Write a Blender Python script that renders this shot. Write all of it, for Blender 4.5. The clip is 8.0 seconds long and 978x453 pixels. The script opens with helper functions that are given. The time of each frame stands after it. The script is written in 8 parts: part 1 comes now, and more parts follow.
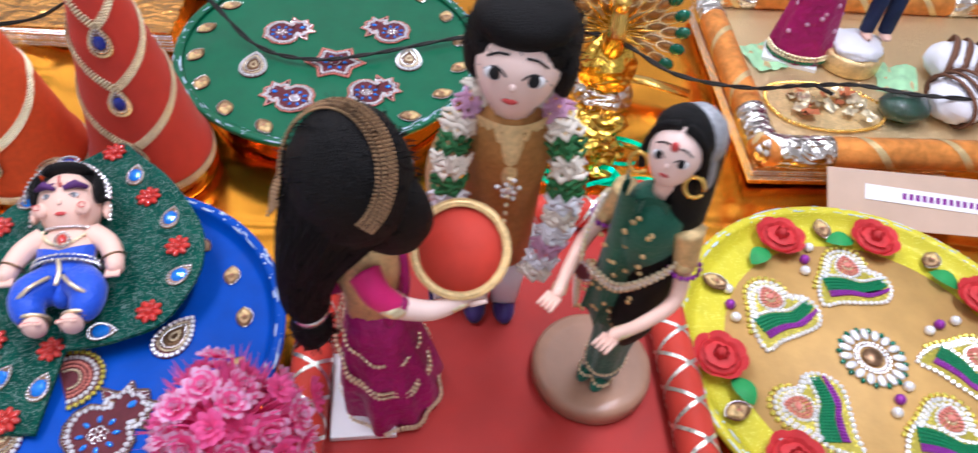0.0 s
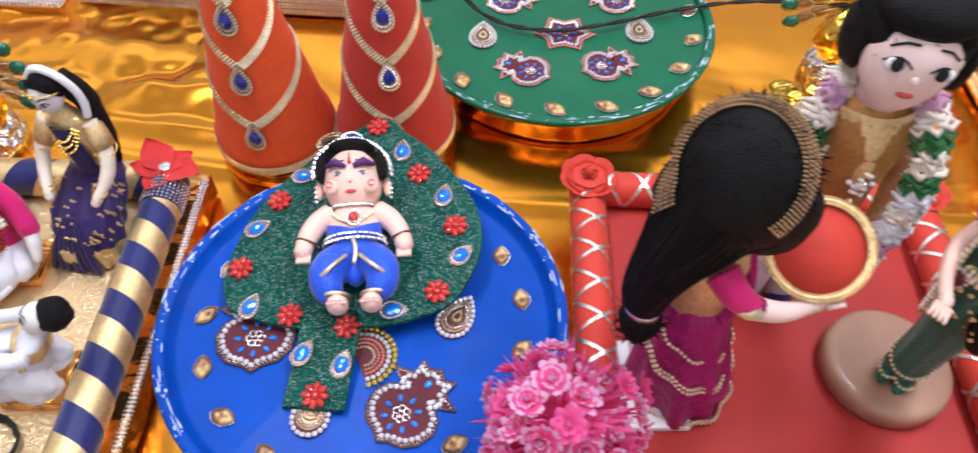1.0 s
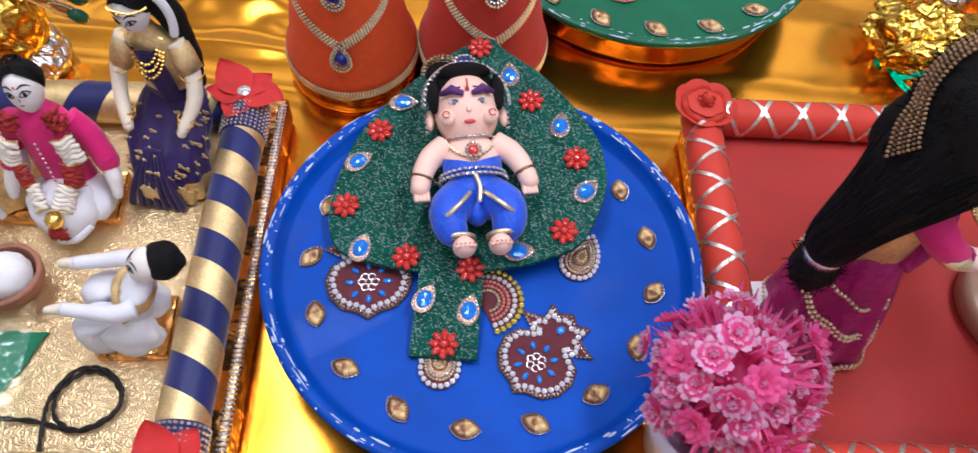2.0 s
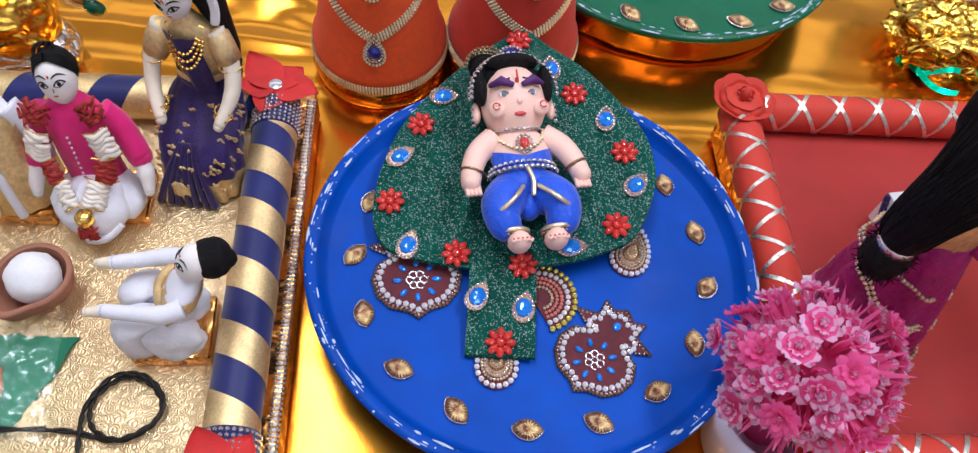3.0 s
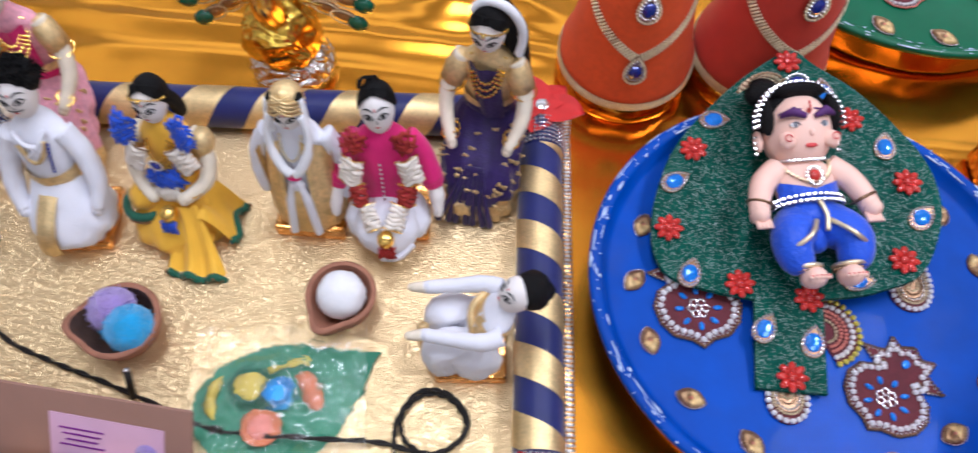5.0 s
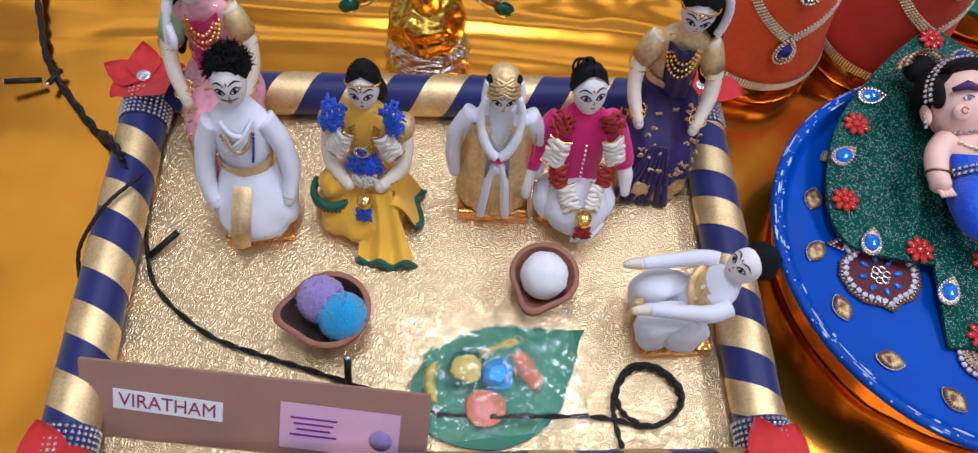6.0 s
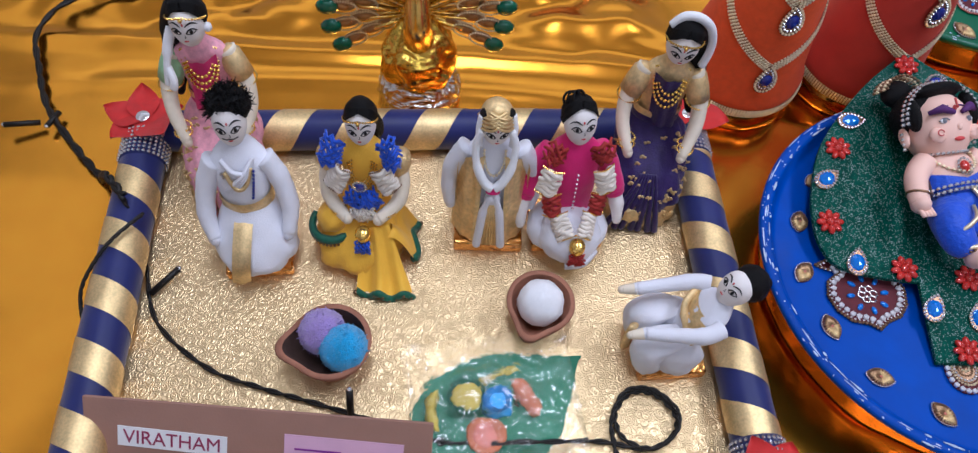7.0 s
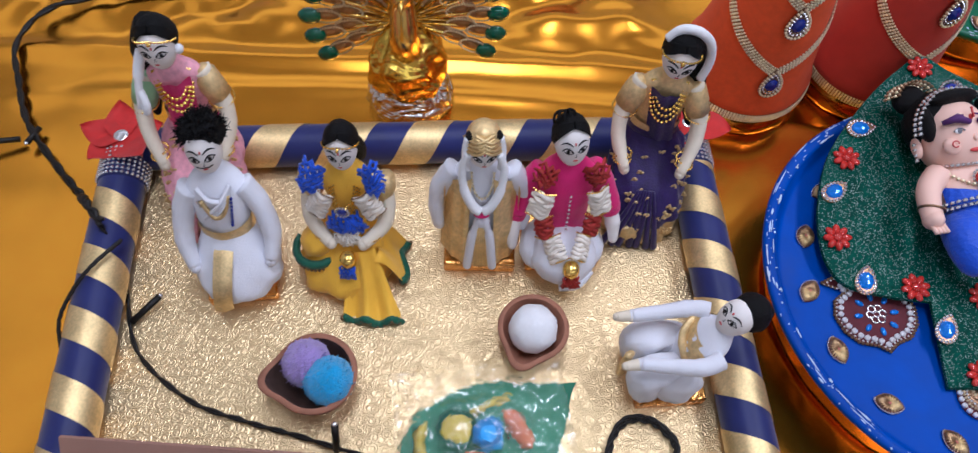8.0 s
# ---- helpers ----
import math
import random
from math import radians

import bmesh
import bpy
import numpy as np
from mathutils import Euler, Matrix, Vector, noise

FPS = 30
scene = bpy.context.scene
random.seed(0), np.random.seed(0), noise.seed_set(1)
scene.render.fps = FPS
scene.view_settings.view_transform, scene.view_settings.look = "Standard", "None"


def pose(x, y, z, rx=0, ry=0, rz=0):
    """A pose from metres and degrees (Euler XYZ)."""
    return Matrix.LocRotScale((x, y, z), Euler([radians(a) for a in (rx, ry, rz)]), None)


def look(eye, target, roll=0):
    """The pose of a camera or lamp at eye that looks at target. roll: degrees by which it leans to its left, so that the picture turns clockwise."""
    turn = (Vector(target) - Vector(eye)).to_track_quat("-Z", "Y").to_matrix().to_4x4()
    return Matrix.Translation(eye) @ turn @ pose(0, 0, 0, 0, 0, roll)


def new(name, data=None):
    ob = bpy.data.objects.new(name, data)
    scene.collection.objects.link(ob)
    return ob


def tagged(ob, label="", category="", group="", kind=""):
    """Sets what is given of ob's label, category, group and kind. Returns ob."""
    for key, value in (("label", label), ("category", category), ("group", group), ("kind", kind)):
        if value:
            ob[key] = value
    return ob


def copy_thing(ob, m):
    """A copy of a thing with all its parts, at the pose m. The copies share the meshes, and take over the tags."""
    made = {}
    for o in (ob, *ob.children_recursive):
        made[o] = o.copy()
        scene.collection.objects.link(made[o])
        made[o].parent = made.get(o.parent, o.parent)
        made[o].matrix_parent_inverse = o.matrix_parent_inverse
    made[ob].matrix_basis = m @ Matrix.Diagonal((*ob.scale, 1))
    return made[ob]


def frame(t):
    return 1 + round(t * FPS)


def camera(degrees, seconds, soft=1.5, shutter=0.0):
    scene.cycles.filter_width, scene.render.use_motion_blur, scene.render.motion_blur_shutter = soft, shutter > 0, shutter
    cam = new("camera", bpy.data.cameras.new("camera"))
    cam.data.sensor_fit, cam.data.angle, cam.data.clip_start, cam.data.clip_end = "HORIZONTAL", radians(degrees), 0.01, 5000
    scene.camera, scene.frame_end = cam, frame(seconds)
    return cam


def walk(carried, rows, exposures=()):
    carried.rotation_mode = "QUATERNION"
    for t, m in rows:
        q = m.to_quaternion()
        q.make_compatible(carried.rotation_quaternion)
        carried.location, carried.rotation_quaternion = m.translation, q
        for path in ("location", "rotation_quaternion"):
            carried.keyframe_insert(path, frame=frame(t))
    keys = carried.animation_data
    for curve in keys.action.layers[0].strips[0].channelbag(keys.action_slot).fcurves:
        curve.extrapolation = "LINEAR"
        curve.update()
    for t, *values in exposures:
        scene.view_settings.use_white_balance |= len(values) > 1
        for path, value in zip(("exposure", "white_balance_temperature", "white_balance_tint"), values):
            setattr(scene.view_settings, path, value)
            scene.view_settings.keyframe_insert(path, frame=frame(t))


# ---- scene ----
cam = camera(65.2, 8.0, soft=1.3, shutter=0.35)
PATH = [
    (0, (-0.043, 0.027, 0.671), (0.045, 1.355, -0.821), 5.7),
    (0.5, (-0.155, 0.024, 0.664), (-0.146, 1.326, -0.854), 4.8),
    (1, (-0.252, 0.052, 0.663), (-0.341, 1.285, -0.908), 1.4),
    (1.5, (-0.302, 0.073, 0.645), (-0.445, 1.246, -0.968), 1.7),
    (1.7, (-0.312, 0.061, 0.623), (-0.418, 1.249, -0.983), 1.9),
    (1.8, (-0.355, 0.09, 0.624), (-0.318, 1.146, -1.075), 8.5),
    (2, (-0.397, 0.09, 0.625), (-0.388, 1.146, -1.074), 5.2),
    (2.2, (-0.425, 0.081, 0.623), (-0.382, 1.154, -1.064), 7.1),
    (3.3, (-0.471, 0.093, 0.593), (-0.354, 1.175, -1.085), 8.6),
    (3.5, (-0.474, 0.1, 0.594), (-0.346, 1.15, -1.103), 8.9),
    (4, (-0.531, 0.095, 0.597), (-0.415, 1.155, -1.095), 8.5),
    (4.5, (-0.603, 0.126, 0.614), (-0.609, 1.153, -1.103), 3.7),
    (5, (-0.649, 0.114, 0.627), (-0.74, 1.097, -1.113), 1.3),
    (5.2, (-0.695, 0.111, 0.638), (-0.799, 1.088, -1.104), -1.9),
    (6.3, (-0.882, 0.075, 0.62), (-0.79, 1.057, -1.119), 8.8),
    (6.5, (-0.879, 0.075, 0.625), (-0.784, 1.081, -1.101), 8.6),
    (7, (-0.87, 0.073, 0.636), (-0.792, 1.122, -1.065), 6.3),
    (7.5, (-0.877, 0.08, 0.633), (-0.822, 1.127, -1.07), 5.0),
    (8, (-0.851, 0.124, 0.635), (-0.804, 1.112, -1.103), 4.3),
]
walk(cam, [(t, look(eye, target, roll)) for t, eye, target, roll in PATH],
     [(0, 0.66, 5900, 10), (1.0, 0.76, 6050, 10), (1.6, 0.62, 6050, 10), (2.2, 0.42, 6000, 10), (3.5, 0.40, 5950, 10), (5.0, 0.42, 5850, 10), (6.5, 0.08, 5600, 10), (8.0, 0.05, 5600, 10)])


# ---- light ----
TABLE, FLOOR_Z, CEIL_Z = -0.03, -0.78, 2.1
world = bpy.data.worlds.new("room_air")
scene.world = world
world.use_nodes = True
world.node_tree.nodes["Background"].inputs[0].default_value = (1.0, 0.95, 0.9, 1)
world.node_tree.nodes["Background"].inputs[1].default_value = 0.25


# Area light just under the ceiling; no fixture is seen, places are assumed.
def unseen_light(x, y, sx, sy, watts, colour=(0.94, 0.93, 1.0)):
    data = bpy.data.lights.new("unseen_ceiling_light", "AREA")
    data.shape, data.size, data.size_y, data.energy, data.color = "RECTANGLE", sx, sy, watts, colour
    ob = new("unseen_ceiling_light", data)
    ob.matrix_world = pose(x, y, CEIL_Z - 0.03)
    return ob


unseen_light(-0.9, 0.75, 0.35, 1.3, 17)
unseen_light(0.55, 0.75, 0.35, 1.3, 24)
# Added wide panel, placed so the foil further back mirrors something bright.
unseen_light(-0.5, 2.9, 4.8, 1.0, 11.5)
# Added without a known source, to brighten the foil on the left.
unseen_light(-2.5, 1.2, 0.7, 2.0, 2.3)
# Added fill behind the camera, lightens faces and fronts of the dolls.
unseen_light(-0.2, -1.3, 3.0, 0.35, 12)


# ---- materials ----
def material(name, colour, rough=0.5, metal=0.0, vary=0.15, scale=60.0, bump=0.15, bump_scale=400.0, sheen=0.0,
             coat=0.0, glitter=0.0, transmission=0.0, dirt=0.0, depth=0.001, spec=0.32):
    m = bpy.data.materials.new(name)
    m.use_nodes = True
    nt = m.node_tree
    nd, ln = nt.nodes, nt.links
    b = nd["Principled BSDF"]
    co = nd.new("ShaderNodeTexCoord").outputs["Object"]
    n1 = nd.new("ShaderNodeTexNoise")
    n1.inputs["Scale"].default_value, n1.inputs["Detail"].default_value = scale, 5
    n2 = nd.new("ShaderNodeTexNoise")
    n2.inputs["Scale"].default_value, n2.inputs["Detail"].default_value = scale / 7, 3
    ln.new(co, n1.inputs["Vector"])
    ln.new(co, n2.inputs["Vector"])
    add = nd.new("ShaderNodeMath")
    add.operation = "ADD"
    ln.new(n1.outputs["Fac"], add.inputs[0])
    ln.new(n2.outputs["Fac"], add.inputs[1])
    ramp = nd.new("ShaderNodeMapRange")
    ramp.inputs["From Min"].default_value, ramp.inputs["From Max"].default_value = 0.7, 1.3
    ln.new(add.outputs[0], ramp.inputs["Value"])
    mix = nd.new("ShaderNodeMix")
    mix.data_type = "RGBA"
    lo = [max(0, c * (1 - vary)) for c in colour]
    hi = [min(1, c * (1 + vary)) for c in colour]
    mix.inputs[6].default_value, mix.inputs[7].default_value = (*lo, 1), (*hi, 1)
    ln.new(ramp.outputs[0], mix.inputs[0])
    out = mix.outputs[2]
    if dirt:
        n3 = nd.new("ShaderNodeTexNoise")
        n3.inputs["Scale"].default_value, n3.inputs["Detail"].default_value = 14, 8
        ln.new(co, n3.inputs["Vector"])
        mr = nd.new("ShaderNodeMapRange")
        mr.inputs["From Min"].default_value, mr.inputs["From Max"].default_value = 0.56, 0.7
        mr.inputs["To Max"].default_value = dirt
        ln.new(n3.outputs["Fac"], mr.inputs["Value"])
        mx = nd.new("ShaderNodeMix")
        mx.data_type = "RGBA"
        mx.inputs[7].default_value = (*[c * 0.45 + 0.04 for c in colour], 1)
        ln.new(mr.outputs[0], mx.inputs[0])
        ln.new(out, mx.inputs[6])
        out = mx.outputs[2]
    if glitter:
        v = nd.new("ShaderNodeTexVoronoi")
        v.inputs["Scale"].default_value = 1300
        ln.new(co, v.inputs["Vector"])
        sep = nd.new("ShaderNodeSeparateColor")
        ln.new(v.outputs["Color"], sep.inputs[0])
        gt = nd.new("ShaderNodeMath")
        gt.operation, gt.inputs[1].default_value = "GREATER_THAN", 1 - glitter
        ln.new(sep.outputs[0], gt.inputs[0])
        mg = nd.new("ShaderNodeMix")
        mg.data_type = "RGBA"
        mg.inputs[7].default_value = (*[min(1, c * 1.5 + 0.25) for c in colour], 1)
        ln.new(gt.outputs[0], mg.inputs[0])
        ln.new(out, mg.inputs[6])
        out = mg.outputs[2]
        ln.new(gt.outputs[0], b.inputs["Metallic"])
    else:
        b.inputs["Metallic"].default_value = metal
    ln.new(out, b.inputs["Base Color"])
    rr = nd.new("ShaderNodeMapRange")
    rr.inputs["To Min"].default_value, rr.inputs["To Max"].default_value = max(0.02, rough - 0.08), min(1, rough + 0.1)
    ln.new(n1.outputs["Fac"], rr.inputs["Value"])
    ln.new(rr.outputs[0], b.inputs["Roughness"])
    b.inputs["Coat Weight"].default_value = coat
    b.inputs["Specular IOR Level"].default_value = spec
    b.inputs["Sheen Weight"].default_value = sheen
    b.inputs["Transmission Weight"].default_value = transmission
    if bump:
        nb = nd.new("ShaderNodeTexNoise")
        nb.inputs["Scale"].default_value, nb.inputs["Detail"].default_value = bump_scale, 3
        ln.new(co, nb.inputs["Vector"])
        bp = nd.new("ShaderNodeBump")
        bp.inputs["Strength"].default_value, bp.inputs["Distance"].default_value = bump, depth
        ln.new(nb.outputs["Fac"], bp.inputs["Height"])
        ln.new(bp.outputs[0], b.inputs["Normal"])
    return m


def foil_material(name, colour, rough, crease, scale, fine=0.25, tone=0.12):
    """Creased metal foil: long soft folds and sharp small wrinkles."""
    m = bpy.data.materials.new(name)
    m.use_nodes = True
    nd, ln = m.node_tree.nodes, m.node_tree.links
    b = nd["Principled BSDF"]
    co = nd.new("ShaderNodeTexCoord").outputs["Object"]
    stretch = nd.new("ShaderNodeMapping")
    stretch.inputs["Scale"].default_value = (0.75, 1.35, 1)
    ln.new(co, stretch.inputs["Vector"])
    big = nd.new("ShaderNodeTexNoise")
    big.inputs["Scale"].default_value, big.inputs["Detail"].default_value = scale, 2
    big.inputs["Distortion"].default_value = 0.6
    ln.new(stretch.outputs[0], big.inputs["Vector"])
    vor = nd.new("ShaderNodeTexVoronoi")
    vor.feature = "SMOOTH_F1"
    vor.inputs["Scale"].default_value = scale * 2.4
    ln.new(stretch.outputs[0], vor.inputs["Vector"])
    small = nd.new("ShaderNodeTexNoise")
    small.inputs["Scale"].default_value, small.inputs["Detail"].default_value = scale * 9, 4
    ln.new(co, small.inputs["Vector"])
    b1 = nd.new("ShaderNodeBump")
    b1.inputs["Strength"].default_value, b1.inputs["Distance"].default_value = crease, 0.02
    ln.new(big.outputs["Fac"], b1.inputs["Height"])
    b2 = nd.new("ShaderNodeBump")
    b2.inputs["Strength"].default_value, b2.inputs["Distance"].default_value = crease * 0.6, 0.008
    ln.new(vor.outputs["Distance"], b2.inputs["Height"])
    ln.new(b1.outputs[0], b2.inputs["Normal"])
    b3 = nd.new("ShaderNodeBump")
    b3.inputs["Strength"].default_value, b3.inputs["Distance"].default_value = fine, 0.001
    ln.new(small.outputs["Fac"], b3.inputs["Height"])
    ln.new(b2.outputs[0], b3.inputs["Normal"])
    ln.new(b3.outputs[0], b.inputs["Normal"])
    mix = nd.new("ShaderNodeMix")
    mix.data_type = "RGBA"
    mix.inputs[6].default_value = (*[c * (1 - tone) for c in colour], 1)
    mix.inputs[7].default_value = (*[min(1, c * (1 + tone)) for c in colour], 1)
    ln.new(small.outputs["Fac"], mix.inputs[0])
    ln.new(mix.outputs[2], b.inputs["Base Color"])
    b.inputs["Metallic"].default_value, b.inputs["Roughness"].default_value = 1.0, rough
    return m


def embossed_material(name, colour):
    """Gold card with small pressed curls."""
    m = bpy.data.materials.new(name)
    m.use_nodes = True
    nd, ln = m.node_tree.nodes, m.node_tree.links
    b = nd["Principled BSDF"]
    co = nd.new("ShaderNodeTexCoord").outputs["Object"]
    v = nd.new("ShaderNodeTexVoronoi")
    v.inputs["Scale"].default_value = 135
    ln.new(co, v.inputs["Vector"])
    w = nd.new("ShaderNodeMath")
    w.operation, w.inputs[1].default_value = "MULTIPLY", 26
    ln.new(v.outputs["Distance"], w.inputs[0])
    s = nd.new("ShaderNodeMath")
    s.operation = "SINE"
    ln.new(w.outputs[0], s.inputs[0])
    n = nd.new("ShaderNodeTexNoise")
    n.inputs["Scale"].default_value, n.inputs["Distortion"].default_value = 170, 2.5
    ln.new(co, n.inputs["Vector"])
    a = nd.new("ShaderNodeMath")
    a.operation = "MULTIPLY_ADD"
    a.inputs[1].default_value = 0.22
    ln.new(s.outputs[0], a.inputs[0])
    ln.new(n.outputs["Fac"], a.inputs[2])
    bp = nd.new("ShaderNodeBump")
    bp.inputs["Strength"].default_value, bp.inputs["Distance"].default_value = 0.7, 0.0009
    ln.new(a.outputs[0], bp.inputs["Height"])
    ln.new(bp.outputs[0], b.inputs["Normal"])
    big = nd.new("ShaderNodeTexNoise")
    big.inputs["Scale"].default_value, big.inputs["Detail"].default_value = 9, 6
    ln.new(co, big.inputs["Vector"])
    mix = nd.new("ShaderNodeMix")
    mix.data_type = "RGBA"
    mix.inputs[6].default_value = (*[c * 0.82 for c in colour], 1)
    mix.inputs[7].default_value = (*[min(1, c * 1.12) for c in colour], 1)
    ln.new(big.outputs["Fac"], mix.inputs[0])
    ln.new(mix.outputs[2], b.inputs["Base Color"])
    b.inputs["Metallic"].default_value, b.inputs["Roughness"].default_value = 0.75, 0.34
    return m


FOIL = foil_material("gold_foil_sheet", (0.94, 0.39, 0.036), 0.21, 0.42, 3.4, 0.12)
DRUM_FOIL = foil_material("gold_foil_wrap", (0.80, 0.34, 0.04), 0.16, 0.45, 9.0)
CRUMPLED = foil_material("crumpled_gold_foil", (0.95, 0.62, 0.10), 0.2, 1.0, 26.0, 0.5)
COPPER_FOIL = foil_material("copper_gold_foil", (0.85, 0.42, 0.12), 0.25, 0.5, 30.0)
SILVER_FOIL = foil_material("crumpled_silver_foil", (0.85, 0.83, 0.80), 0.25, 0.8, 45.0, 0.5)
EMBOSSED = embossed_material("embossed_gold_card", (0.80, 0.60, 0.33))
GOLD_RIBBON = material("gold_ribbon", (0.80, 0.60, 0.30), 0.42, 0.75, 0.2, 500, 0.5, 1500, depth=0.0004)
NAVY = material("navy_satin", (0.012, 0.018, 0.12), 0.42, 0, 0.2, 40, 0.15, 1500, sheen=0.3)
GOLD_BEAD = material("gold_beads", (0.90, 0.74, 0.50), 0.36, 0.8, 0.2, 200, 0)
ANTIQUE_GOLD = material("antique_gold_mesh", (0.48, 0.31, 0.17), 0.35, 0.85, 0.25, 300, 0)
BRIGHT_GOLD = material("bright_gold", (0.92, 0.62, 0.16), 0.22, 1.0, 0.1, 200, 0)
BRONZE_BEAD = material("bronze_beads", (0.28, 0.17, 0.10), 0.32, 0.9, 0.25, 200, 0)
SILVER = material("silver_beads", (0.86, 0.86, 0.88), 0.18, 0.9, 0.1, 200, 0)
CRYSTAL = material("white_crystal", (0.90, 0.90, 0.93), 0.08, 0.35, 0.08, 300, 0, coat=0.6)
SILVER_RIBBON = material("silver_ribbon", (0.80, 0.80, 0.72), 0.28, 0.9, 0.2, 300, 0.3, 700)
BLUE_PAINT = material("blue_enamel_paint", (0.003, 0.064, 0.41), 0.5, 0, 0.18, 30, 0.18, 90, coat=0.04, dirt=0.25, spec=0.14)
CHIP = material("chipped_pale_paint", (0.55, 0.66, 0.85), 0.4, 0, 0.2, 80)
GREEN_PAINT = material("green_enamel_paint", (0.003, 0.115, 0.052), 0.4, 0, 0.15, 30, 0.15, 90, coat=0.12, dirt=0.2)
YELLOW_PAINT = material("yellow_paint", (0.62, 0.55, 0.03), 0.45, 0, 0.12, 40, 0.25, 150, glitter=0.03)
OCHRE_PAINT = material("ochre_gold_paint", (0.58, 0.35, 0.12), 0.6, 0.0, 0.16, 30, 0.3, 160)
GREEN_GLITTER = material("green_glitter_sheet", (0.002, 0.062, 0.042), 0.6, 0, 0.4, 300, 0.5, 900, glitter=0.11, spec=0.08)
RED_GEM = material("red_plastic_gem", (0.55, 0.03, 0.022), 0.2, 0, 0.2, 200, 0.2, 500, coat=0.7, glitter=0.05)
BLUE_GEM = material("blue_glass_gem", (0.02, 0.22, 0.80), 0.06, 0.25, 0.25, 500, 0, coat=1.0)
NAVY_GEM = material("navy_glass_gem", (0.02, 0.035, 0.30), 0.06, 0.2, 0.2, 300, 0, coat=1.0)
GREEN_GEM = material("green_glass_gem", (0.0, 0.13, 0.07), 0.06, 0.2, 0.2, 300, 0, coat=1.0)
MAROON = material("maroon_felt", (0.11, 0.02, 0.028), 0.75, 0, 0.25, 200, 0.3, 700)
PINK_BEAD = material("salmon_beads", (0.65, 0.22, 0.17), 0.35, 0, 0.2, 300, 0)
PURPLE_BEAD = material("purple_beads", (0.25, 0.03, 0.30), 0.35, 0.2, 0.2, 300, 0)
GREEN_BEAD = material("green_beads", (0.01, 0.20, 0.08), 0.35, 0.1, 0.2, 300, 0)
YELLOW_SEQUIN = material("yellow_sequins", (0.75, 0.65, 0.12), 0.25, 0.6, 0.2, 300, 0)
RED_FELT = material("red_orange_felt", (0.80, 0.098, 0.020), 0.85, 0, 0.10, 160, 0.35, 1200, sheen=0.05)
RED_CLOTH = material("red_satin_cloth", (0.58, 0.046, 0.026), 0.6, 0, 0.10, 60, 0.25, 900, sheen=0.08)
RED_BOARD = material("red_velvet_paper", (0.40, 0.028, 0.022), 0.6, 0, 0.12, 25, 0.2, 900, dirt=0.15)
RED_ROSE = material("red_foam_rose", (0.60, 0.045, 0.05), 0.6, 0, 0.12, 80, 0.2, 500)
MINT_PAPER = material("pale_mint_paper", (0.36, 0.62, 0.36), 0.55, 0, 0.25, 60, 0.4, 200)
LEAF_GREEN = material("green_foam_leaf", (0.03, 0.30, 0.08), 0.55, 0, 0.15, 80, 0.2, 300)
RED_FABRIC = material("red_cloth_flower", (0.58, 0.022, 0.02), 0.6, 0, 0.15, 90, 0.3, 900, sheen=0.2)
PINK_PETAL = material("pink_plastic_petals", (1.0, 0.17, 0.46), 0.6, 0, 0.10, 60, 0.1, 300)
PALE_PETAL = material("pale_pink_petals", (1.0, 0.58, 0.80), 0.6, 0, 0.2, 60, 0.1, 300)
for petal in (PINK_PETAL, PALE_PETAL):
    nodes, links = petal.node_tree.nodes, petal.node_tree.links
    glow, both = nodes.new("ShaderNodeBsdfTranslucent"), nodes.new("ShaderNodeMixShader")
    base = nodes["Principled BSDF"]
    links.new(base.inputs["Base Color"].links[0].from_socket, glow.inputs["Color"])
    both.inputs[0].default_value = 0.5
    links.new(base.outputs[0], both.inputs[1])
    links.new(glow.outputs[0], both.inputs[2])
    links.new(both.outputs[0], nodes["Material Output"].inputs["Surface"])
POT_WHITE = material("lilac_white_plastic", (0.72, 0.68, 0.86), 0.3, 0, 0.05, 30, 0.05)
SKIN = material("pink_vinyl_skin", (0.92, 0.60, 0.49), 0.48, 0, 0.06, 40, 0.05, 200)
PALE_SKIN = material("pale_vinyl_skin", (0.96, 0.72, 0.65), 0.42, 0, 0.05, 40, 0.05, 200)
CLOTH_SKIN = material("cream_cloth_skin", (0.84, 0.79, 0.76), 0.8, 0, 0.06, 120, 0.25, 900)
BODY_CREAM = material("cream_knit_cloth", (0.86, 0.76, 0.60), 0.85, 0, 0.08, 120, 0.3, 1200)
HAIR = material("black_doll_hair", (0.005, 0.0045, 0.005), 0.6, 0, 0.4, 300, 0.8, 900, depth=0.002, spec=0.2)
INK = material("black_ink", (0.01, 0.01, 0.012), 0.5, 0, 0.1, 100, 0)
BROW = material("purple_brow_paint", (0.10, 0.03, 0.15), 0.6, 0, 0.2, 300, 0)
GREY_IRIS = material("grey_eye_paint", (0.16, 0.17, 0.20), 0.4, 0, 0.2, 300, 0)
LIP = material("red_lip_paint", (0.60, 0.07, 0.07), 0.45, 0, 0.15, 300, 0)
EYE_WHITE = material("eye_white", (0.85, 0.84, 0.86), 0.25, 0, 0.03, 300, 0)
WHITE_CLOTH = material("white_cotton_cloth", (0.80, 0.80, 0.86), 0.85, 0, 0.03, 90, 0.35, 700, sheen=0.2, depth=0.0012)
